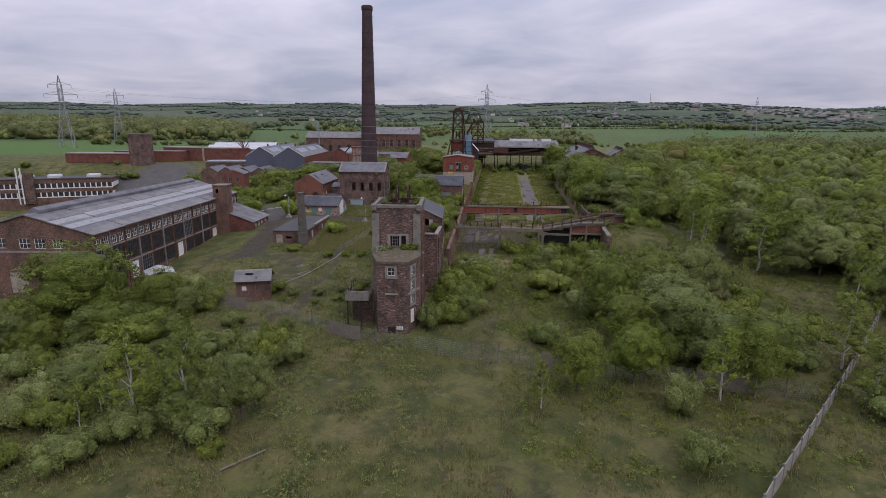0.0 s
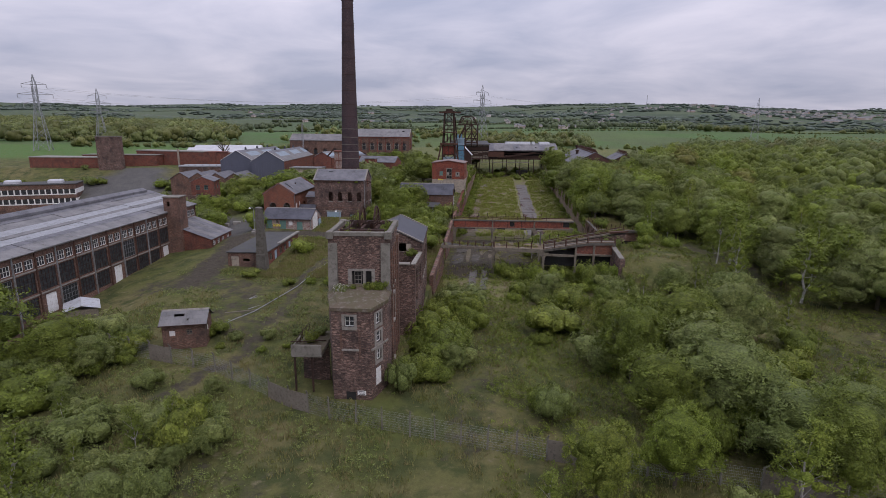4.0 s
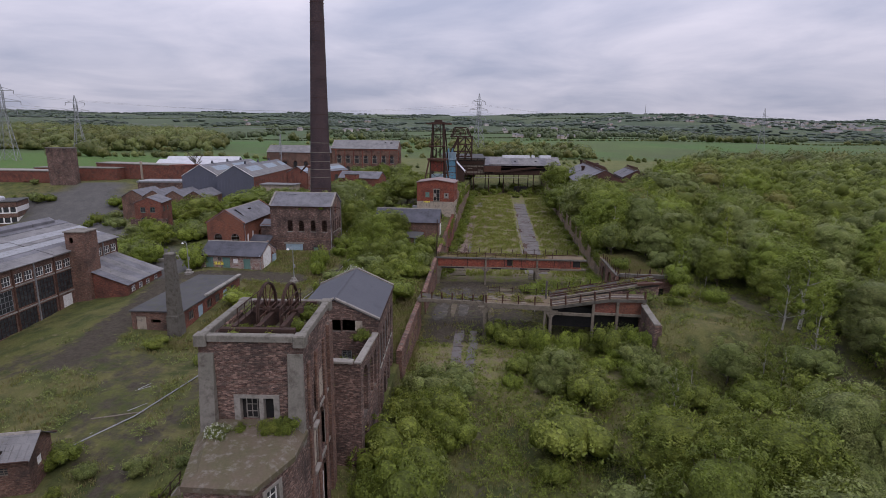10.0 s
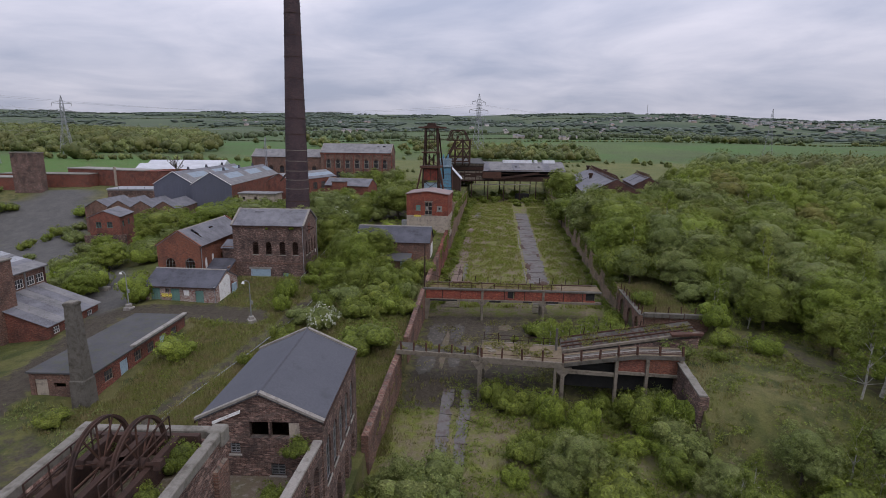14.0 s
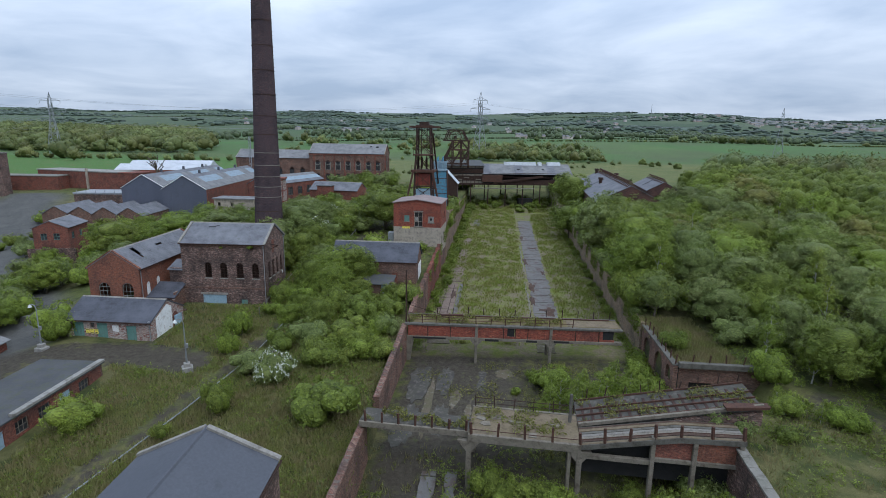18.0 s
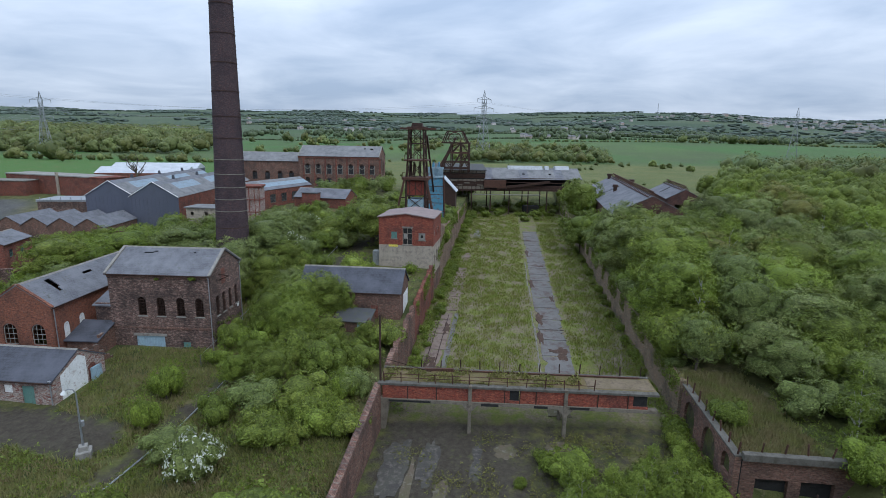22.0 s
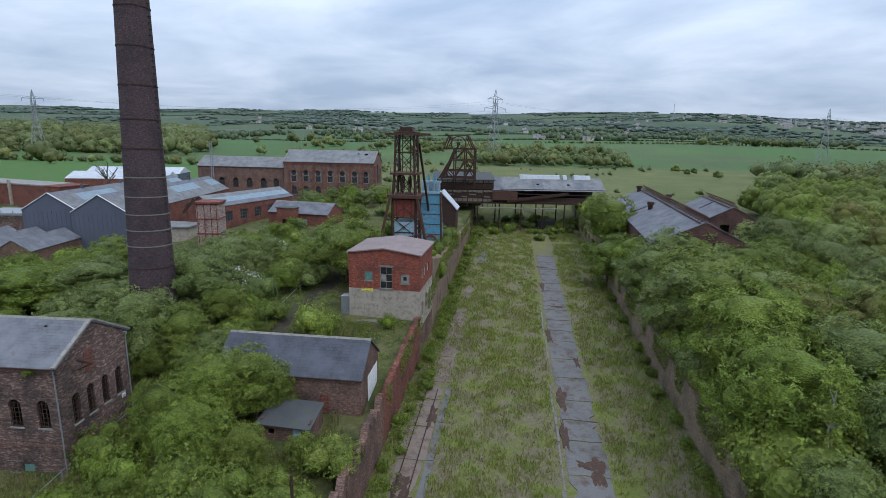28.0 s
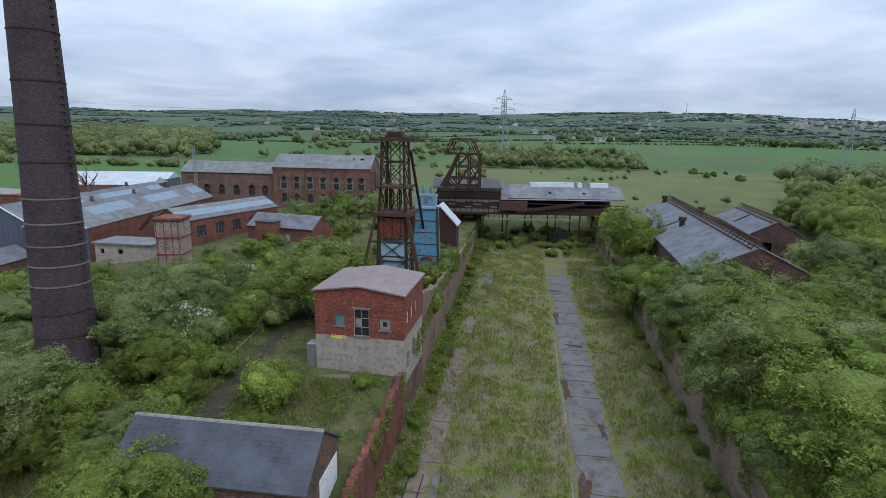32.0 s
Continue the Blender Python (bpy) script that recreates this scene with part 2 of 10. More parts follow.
GLAZING = weathered("old_roof_glazing", (0.20, 0.265, 0.31), (0.15, 0.19, 0.22), (0.10, 0.10, 0.10), 0.8, 6, 0.6, 0, 0.4, 0.1, 0.5)
GLAZING_GREY = weathered("grimy_roof_glazing", (0.27, 0.28, 0.29), (0.20, 0.21, 0.22), (0.12, 0.12, 0.115), 0.8, 6, 0.6, 0, 0.4, 0.1, 0.5)
WHITE_SHEET = weathered("white_profiled_sheet", (0.48, 0.49, 0.51), (0.33, 0.34, 0.36), (0.27, 0.27, 0.265), 0.3, 5, 0.5, 0, 0.2, 0.1)
GREY_CLAD = weathered("blue_grey_cladding", (0.085, 0.092, 0.12), (0.10, 0.105, 0.135), (0.07, 0.075, 0.09), 0.2, 5, 0.6, 0, 0.2, 0.1)
CONCRETE = weathered("old_concrete", (0.20, 0.185, 0.16), (0.14, 0.135, 0.11), (0.075, 0.065, 0.05), 0.6, 7, 0.93, 0, 0.5, 0.4)
CONCRETE_BROWN = weathered("brown_stained_concrete", (0.19, 0.165, 0.13), (0.13, 0.112, 0.085), (0.07, 0.055, 0.04), 0.7, 7, 0.93, 0, 0.5, 0.4)
CONCRETE_PALE = weathered("pale_concrete", (0.27, 0.255, 0.23), (0.20, 0.19, 0.165), (0.09, 0.08, 0.065), 0.7, 7, 0.93, 0, 0.4, 0.3)
STONE = weathered("dressed_stone", (0.27, 0.25, 0.22), (0.20, 0.185, 0.16), (0.12, 0.11, 0.09), 0.8, 7, 0.93, 0, 0.5, 0.4)
RENDER_DIRTY = weathered("stained_render", (0.37, 0.32, 0.255), (0.27, 0.23, 0.185), (0.15, 0.13, 0.11), 0.6, 7, 0.95, 0, 0.55, 0.3)
WHITE_PAINT = weathered("peeling_white_paint", (0.72, 0.72, 0.70), (0.60, 0.60, 0.58), (0.35, 0.28, 0.24), 1.0, 8, 0.8, 0, 0.35, 0.2)
RUST = weathered("rusted_steel", (0.10, 0.05, 0.034), (0.07, 0.038, 0.029), (0.035, 0.024, 0.02), 1.2, 12, 0.85, 0.2, 0.5, 0.4)
RUST_DARK = weathered("dark_rusted_steel", (0.05, 0.03, 0.024), (0.075, 0.04, 0.028), (0.022, 0.017, 0.016), 1.0, 12, 0.85, 0.2, 0.5, 0.4)
RUST_RED = weathered("red_oxide_steel", (0.20, 0.045, 0.03), (0.14, 0.04, 0.028), (0.07, 0.03, 0.022), 0.8, 10, 0.8, 0.1, 0.5, 0.3)
STEEL_GREY = weathered("galvanised_steel", (0.32, 0.33, 0.34), (0.26, 0.27, 0.28), (0.16, 0.13, 0.11), 1.5, 12, 0.5, 0.6, 0.3, 0.1)
STEEL_PALE = weathered("pale_tin_sheet", (0.50, 0.52, 0.54), (0.40, 0.42, 0.44), (0.22, 0.19, 0.17), 0.6, 8, 0.55, 0.2, 0.3, 0.1)
BLUE_SHEET = weathered("blue_painted_sheet", (0.085, 0.25, 0.36), (0.12, 0.29, 0.40), (0.16, 0.09, 0.06), 0.8, 8, 0.6, 0, 0.62, 0.2)
BLUE_DOOR = weathered("faded_blue_door_paint", (0.28, 0.38, 0.44), (0.24, 0.33, 0.39), (0.16, 0.17, 0.17), 0.8, 8, 0.7, 0, 0.4, 0.2)
GREEN_PAINT = weathered("faded_green_paint", (0.10, 0.20, 0.17), (0.13, 0.23, 0.20), (0.09, 0.10, 0.09), 0.9, 8, 0.75, 0, 0.4, 0.2)
YELLOW_SIGN = weathered("yellow_sign_enamel", (0.75, 0.62, 0.10), (0.68, 0.56, 0.10), (0.4, 0.34, 0.12), 1.0, 8, 0.5, 0, 0.2, 0.0)
WOOD_PALE = weathered("bleached_planks", (0.21, 0.19, 0.165), (0.15, 0.135, 0.115), (0.08, 0.066, 0.054), 1.5, 14, 0.9, 0, 0.45, 0.3)
WOOD_GREY = weathered("weathered_timber", (0.20, 0.175, 0.14), (0.15, 0.13, 0.105), (0.08, 0.07, 0.055), 1.5, 14, 0.9, 0, 0.5, 0.3)
SLAB = weathered("grey_slab_concrete", (0.15, 0.14, 0.132), (0.11, 0.105, 0.10), (0.075, 0.045, 0.032), 0.3, 5, 0.9, 0, 0.55, 0.3, 0.25, "World")
CINDER = weathered("cinder_floor", (0.06, 0.054, 0.048), (0.085, 0.08, 0.062), (0.15, 0.135, 0.115), 0.6, 5, 0.95, 0, 0.45, 0.5, 0.2, "World")
SLAB_PINK = weathered("pinkish_slab_concrete", (0.2, 0.152, 0.122), (0.15, 0.115, 0.095), (0.085, 0.05, 0.036), 0.3, 6, 0.92, 0, 0.5, 0.3, 0.25, "World")
RUST_SOIL = weathered("rust_brown_soil", (0.075, 0.045, 0.032), (0.055, 0.038, 0.03), (0.12, 0.085, 0.06), 0.8, 6, 0.95, 0, 0.4, 0.5, 0.2, "World")
CONCRETE_OLD = weathered("mossy_old_concrete", (0.125, 0.115, 0.098), (0.085, 0.08, 0.065), (0.05, 0.042, 0.032), 0.7, 7, 0.94, 0, 0.6, 0.5)
DECK_MOSS = weathered("mossy_deck_rubble", (0.14, 0.105, 0.048), (0.10, 0.088, 0.032), (0.16, 0.125, 0.085), 0.6, 5, 0.95, 0, 0.5, 0.6, 0.2, "World")
DECK_TAN = weathered("tan_deck_rubble", (0.175, 0.135, 0.092), (0.12, 0.096, 0.052), (0.085, 0.065, 0.045), 0.6, 5, 0.95, 0, 0.5, 0.6, 0.2, "World")
RUBBLE = weathered("rubble_and_soil", (0.115, 0.09, 0.065), (0.085, 0.085, 0.04), (0.20, 0.18, 0.155), 0.7, 6, 0.95, 0, 0.4, 0.5, 0.2, "World")
BARK = weathered("brown_bark", (0.10, 0.08, 0.06), (0.07, 0.058, 0.045), (0.13, 0.13, 0.10), 2.0, 20, 0.95)
BIRCH_BARK = weathered("white_birch_bark", (0.44, 0.42, 0.385), (0.34, 0.325, 0.30), (0.08, 0.07, 0.06), 2.5, 20, 0.85, 0, 0.6)
# near-black for black parts and print, and for sheets that stand in for shade
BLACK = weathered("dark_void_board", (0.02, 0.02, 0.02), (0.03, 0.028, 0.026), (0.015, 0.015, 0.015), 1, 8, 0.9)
LEAF_MID = leaf("mixed_leaf", (0.112, 0.147, 0.022), (0.179, 0.207, 0.035), (0.12, 0.155, 0.022), 0.14)
LEAF_GREY = leaf("grey_willow_leaf", (0.128, 0.164, 0.045), (0.196, 0.221, 0.07), (0.135, 0.171, 0.043), 0.13)
LEAF_BRIGHT = leaf("spring_leaf", (0.135, 0.184, 0.022), (0.188, 0.23, 0.033), (0.14, 0.186, 0.025), 0.13)
LEAF_OCHRE = leaf("young_oak_leaf", (0.165, 0.155, 0.038), (0.155, 0.165, 0.042), (0.135, 0.14, 0.034), 0.14)
# far hedges and hill woods: distance haze is put into these greyed leaf colours
LEAF_FAR_HAZED = leaf("hedge_leaf", (0.088, 0.118, 0.055), (0.112, 0.136, 0.062), (0.08, 0.105, 0.05))
LEAF_HILL_HAZED = leaf("hill_wood_leaf", (0.1, 0.132, 0.1), (0.112, 0.142, 0.106), (0.092, 0.122, 0.094))
LEAF_WOOD = leaf("far_wood_leaf", (0.11, 0.142, 0.044), (0.148, 0.162, 0.052), (0.1, 0.126, 0.042))
LEAF_WOOD_FRESH = leaf("far_ash_leaf", (0.15, 0.185, 0.055), (0.185, 0.21, 0.07), (0.13, 0.16, 0.05))
LEAF_WOOD_OCHRE = leaf("far_oak_leaf", (0.16, 0.158, 0.045), (0.15, 0.16, 0.05), (0.13, 0.138, 0.042))
BLOSSOM = leaf("hawthorn_blossom", (0.62, 0.62, 0.56), (0.55, 0.56, 0.48), (0.5, 0.52, 0.42))
GRASS_BLADE = leaf("grass_blade", (0.165, 0.185, 0.05), (0.195, 0.195, 0.066), (0.225, 0.19, 0.09))
GRASS_YARD = leaf("yard_grass_blade", (0.175, 0.225, 0.03), (0.205, 0.24, 0.042), (0.215, 0.212, 0.06))

glass_mat, _nt, _b = node_mat("dusty_dark_glass", 0.3, 0, 0.3)
_b.inputs["Base Color"].default_value = (0.03, 0.035, 0.04, 1)
_c = coords(_nt)
_nt.links.new(mix_rgb(_nt, noise_fac(_nt, _c, 2.0, 4, 0.6), (0.012, 0.014, 0.016), (0.05, 0.055, 0.058)), _b.inputs["Base Color"])
_nt.links.new(noise_fac(_nt, _c, 3.0, 4, 0.6, 0.05, 0.9), _b.inputs["Roughness"])
GLASS = glass_mat

# ---- building kit ----
import collections

SITE = math.degrees(-math.atan(0.0884))  # the yard's long axis leans to the east of north


class Mesh:
    """Collects vertices and faces of one mesh."""

    def __init__(self):
        self.v, self.f = [], []

    def add(self, verts, faces, m=None):
        k = len(self.v)
        self.v += [tuple(m @ Vector(p)) for p in verts] if m is not None else [tuple(p) for p in verts]
        self.f += [tuple(k + i for i in face) for face in faces]
        return self

    def box(self, x0, y0, z0, x1, y1, z1, m=None):
        return self.add([(x0, y0, z0), (x1, y0, z0), (x1, y1, z0), (x0, y1, z0), (x0, y0, z1), (x1, y0, z1), (x1, y1, z1), (x0, y1, z1)],
                        [(0, 3, 2, 1), (4, 5, 6, 7), (0, 1, 5, 4), (1, 2, 6, 5), (2, 3, 7, 6), (3, 0, 4, 7)], m)

    def bevel_box(self, x0, y0, z0, x1, y1, z1, c=0.04, m=None):
        """A box with chamfered upper and upright edges."""
        def ring(z, d):
            return [(x0 + d, y0, z), (x1 - d, y0, z), (x1, y0 + d, z), (x1, y1 - d, z), (x1 - d, y1, z), (x0 + d, y1, z), (x0, y1 - d, z), (x0, y0 + d, z)]
        top = [(min(max(x, x0 + c), x1 - c), min(max(y, y0 + c), y1 - c), z1) for x, y, z in ring(z1, c)]
        v = ring(z0, c) + ring(z1 - c, c) + top
        f = [tuple(range(7, -1, -1)), tuple(range(16, 24))]
        for a in (0, 8):
            f += [(a + i, a + (i + 1) % 8, a + 8 + (i + 1) % 8, a + 8 + i) for i in range(8)]
        return self.add(v, f, m)

    def prism(self, outline, y0, y1, m=None):
        """An outline in x and z, counter-clockwise seen from -y, drawn out from y0 to y1."""
        n = len(outline)
        v = [(x, y0, z) for x, z in outline] + [(x, y1, z) for x, z in outline]
        f = [tuple(range(n)), tuple(range(2 * n - 1, n - 1, -1))] + [((i + 1) % n, i, n + i, n + (i + 1) % n) for i in range(n)]
        return self.add(v, f, m)

    def tube(self, a, b, r0, r1=None, n=8, caps=True):
        a, b = Vector(a), Vector(b)
        r1 = r0 if r1 is None else r1
        q = (b - a).to_track_quat("Z", "Y").to_matrix()
        v = []
        for p, r in ((a, r0), (b, r1)):
            v += [tuple(p + q @ Vector((r * math.cos(2 * math.pi * i / n), r * math.sin(2 * math.pi * i / n), 0))) for i in range(n)]
        f = [(i, (i + 1) % n, n + (i + 1) % n, n + i) for i in range(n)]
        if caps:
            f += [tuple(range(n - 1, -1, -1)), tuple(range(n, 2 * n))]
        return self.add(v, f)

    def beam(self, a, b, w, h=None):
        """A straight square bar from a to b."""
        a, b = Vector(a), Vector(b)
        h = w if h is None else h
        d = (b - a).normalized()
        side = d.cross(Vector((0, 0, 1)))
        side = side.normalized() if side.length > 0.01 else Vector((1, 0, 0))
        up = side.cross(d)
        v = [tuple(p + side * sx * w / 2 + up * sz * h / 2) for p in (a, b) for sx, sz in ((-1, -1), (1, -1), (1, 1), (-1, 1))]
        return self.add(v, [(0, 1, 2, 3), (7, 6, 5, 4), (1, 0, 4, 5), (2, 1, 5, 6), (3, 2, 6, 7), (0, 3, 7, 4)])

    def ring(self, centre, axis, r, thick, n=28, arc=(0, 2 * math.pi)):
        q = Vector(axis).to_track_quat("Z", "Y").to_matrix()
        pts = [Vector(centre) + q @ Vector((r * math.cos(t), r * math.sin(t), 0)) for t in np.linspace(arc[0], arc[1], n + 1)]
        for a, b in zip(pts, pts[1:]):
            self.beam(a, b, thick)
        return self

    def panel(self, length, height, holes, th, m=None):
        """A slab, x along and z up, its face at y = 0 and its back at y = th, with openings (x0, z0, x1, z1, arched) right through it."""
        xs = sorted({0, length, *(h[0] for h in holes), *(h[2] for h in holes)})
        zs = sorted({0, height, *(h[1] for h in holes), *(h[3] for h in holes)})
        for x0, x1 in zip(xs, xs[1:]):
            for z0, z1 in zip(zs, zs[1:]):
                cx, cz = (x0 + x1) / 2, (z0 + z1) / 2
                if not any(h[0] < cx < h[2] and h[1] < cz < h[3] for h in holes):
                    self.box(x0, 0, z0, x1, th, z1, m)
        for h in holes:
            if len(h) > 4 and h[4]:
                r = (h[2] - h[0]) / 2
                rise = r if h[4] is True else h[4]
                cx, zc = h[0] + r, h[3] - rise
                for s in (-1, 1):
                    arc = [(cx + s * r * math.cos(t), zc + rise * math.sin(t)) for t in np.linspace(0, math.pi / 2, 6)]
                    for (ax, az), (bx, bz) in zip(arc, arc[1:]):
                        q = [(ax, az), (bx, bz), (bx, h[3]), (ax, h[3])]
                        self.prism(q if s < 0 else q[::-1], 0, th, m)
        return self

    def data(self, name, mat, smooth=False):
        # weld corners that meet, and drop the faces between two welded blocks
        at, index, verts = {}, [], []
        for p in self.v:
            key = (round(p[0], 4), round(p[1], 4), round(p[2], 4))
            if key not in at:
                at[key] = len(verts)
                verts.append(p)
            index.append(at[key])
        faces = [tuple(dict.fromkeys(index[i] for i in f)) for f in self.f]
        seen = collections.Counter(frozenset(f) for f in faces)
        faces = [f for f in faces if seen[frozenset(f)] == 1 and len(f) > 2]
        me = bpy.data.meshes.new(name)
        me.from_pydata(verts, [], faces)
        if smooth:
            me.polygons.foreach_set("use_smooth", [True] * len(me.polygons))
        for x in (mat if isinstance(mat, (list, tuple)) else [mat]):
            me.materials.append(x)
        me.update()
        return me


def part(name, mesh, mat, parent, label="", smooth=False):
    ob = new(name, mesh.data(name, mat, smooth) if isinstance(mesh, Mesh) else mesh)
    ob.parent = parent
    if label:
        ob["label"] = label
    return ob


def thing(name, m, label, category, group="", kind=""):
    """An Empty at the base of a thing."""
    ob = new(name)
    ob.matrix_world = m
    ob.empty_display_size = 0.3
    return tagged(ob, label, category, group, kind)


def solo(name, mesh, mat, m, label, category, group="", kind="", smooth=False):
    ob = new(name, mesh.data(name, mat, smooth))
    ob.matrix_world = m
    return tagged(ob, label, category, group, kind)


def lerp(t, xs, ys):
    return float(np.interp(t, xs, ys))


# ---- the lie of the land ----
LIE_Y = (-300, -40, 0, 66, 107, 140, 182, 230, 300, 450, 560, 760, 1000, 1500, 2300, 3500, 4600)
LIE_Z = (-5, -4, -3.5, -1.7, 1.4, 3.2, 6.8, 9.5, 10.5, 9, 9, 22, 30, 42, 92, 168, 120)
FLOOR_Y = (30, 66, 80, 114, 118, 139, 240, 275, 300)
FLOOR_Z = (-2.8, -1.9, -1.6, -1.3, -0.4, 0.2, 3.5, 4.6, 10.5)
YARD = 32.3


def across(x, y):
    """Metres east of the yard's west wall."""
    return x - 1.95 - 0.0884 * (y - 117.4)


def east(u, y):
    return u + 1.95 + 0.0884 * (y - 117.4)


def bank(x, y):
    z = lerp(y, LIE_Y, LIE_Z)
    if x < -40:
        shelf = 0.88 * lerp(x, (-122, -98), (1, 0)) * lerp(y, (212, 252), (0, 1))
        z -= 0.14 * min(-40 - x, 115) * lerp(y, (250, 420), (1, 0)) * (1 - shelf)
    u = across(x, y)
    if u > YARD:
        z += lerp(y, (99, 105, 118, 125, 160, 185), (0, 2.8, 2.2, 1.6, 1.6, 0)) * lerp(u, (YARD, YARD + 8, YARD + 40), (1, 1, 0))
    if y > 600:
        k = min(1, (y - 600) / 900)
        z += k * (26 * noise.noise((x / 620, y / 700, 3.1)) + 10 * noise.noise((x / 210, y / 260, 7.7)))
        if y > 1500:
            z += 26 * math.exp(-((x - 1050) / 620) ** 2) * min(1, (y - 1500) / 700)
    return z


def ground_z(x, y):
    u = across(x, y)
    z = bank(x, y)
    if YARD <= u < YARD + 9.5 and 119 < y < 127.6:
        return 0.4 + 0.12 * (u - YARD)
    if 0 < u < YARD and y < 300:
        f = lerp(y, FLOOR_Y, FLOOR_Z)
        w = lerp(y, (55, 75), (0, 1))
        z = z + (min(f, z) - z) * w
    elif u >= YARD and y < 112:
        f = lerp(y, FLOOR_Y, FLOOR_Z)
        z = f + (z - f) * lerp(u - YARD, (0, 14 + max(0, 100 - y) * 0.5), (lerp(y, (96, 106), (0, 1)), 1))
    return z


def rough(x, y):
    return 0.16 * noise.noise((x / 3.1, y / 3.3, 0)) + 0.30 * noise.noise((x / 11, y / 9, 5)) + 0.07 * noise.noise((x / 1.1, y / 1.2, 9))


def near_line(x, y, pts):
    best = 1e9
    for (ax, ay), (bx, by) in zip(pts, pts[1:]):
        dx, dy = bx - ax, by - ay
        t = max(0, min(1, ((x - ax) * dx + (y - ay) * dy) / (dx * dx + dy * dy)))
        best = min(best, math.hypot(x - ax - t * dx, y - ay - t * dy))
    return best


TRACKS = [  # worn ways: middle line, half width, how bare
    ([(-27, 66), (-22, 76), (-21, 92), (-22, 104), (-18, 122), (-13, 146), (-16, 160)], 1.3, 0.55),
    ([(-46, 100), (-38, 101), (-30, 97), (-26, 84)], 4.5, 0.42),
    ([(-40, 100), (-41, 118), (-44, 131), (-30, 133), (-22, 131)], 3.2, 0.75),
    ([(4, 58), (7, 72), (9, 90), (11, 104)], 2.2, 0.35),
    ([(18, 30), (2, 40), (-14, 52), (-30, 60)], 3.5, 0.3),
    ([(-9.5, 168), (-10.4, 177), (-10.0, 184), (-9.2, 192), (-7.5, 199), (-4, 210)], 1.5, 0.7),
    ([(50, 92), (56, 108), (48, 122)], 3.0, 0.45),
    ([(36, 60), (46, 72), (58, 80), (80, 96)], 4.0, 0.35),
    ([(70, 330), (95, 318), (120, 330), (150, 372), (200, 420)], 2.2, 0.6),
]


def bareness(x, y):
    b = 0.0
    for pts, half, k in TRACKS:
        d = near_line(x, y, pts)
        b = max(b, k * max(0, 1 - max(0, d - half * 0.6) / (half * 0.8)))
    return b


def tarmac(x, y):
    d = near_line(x, y, [(-50, 139), (-62, 152), (-84, 178), (-108, 200), (-150, 236)])
    e = near_line(x, y, [(-84, 160), (-120, 186)])
    g = near_line(x, y, [(-112, 206), (-134, 243)])
    return max(0, min(1, (9 - d) / 3), min(1, (17 - e) / 3), min(1, (15 - g) / 4))


def spaced(lo, hi, fine_lo, fine_hi, step, grow):
    mid = list(np.arange(fine_lo, fine_hi, step))
    up, s = [fine_hi], step
    while up[-1] < hi:
        s *= grow
        up.append(up[-1] + s)
    down, s = [], step
    at = fine_lo
    while at > lo:
        s *= grow
        at -= s
        down.append(at)
    return down[::-1] + mid + up


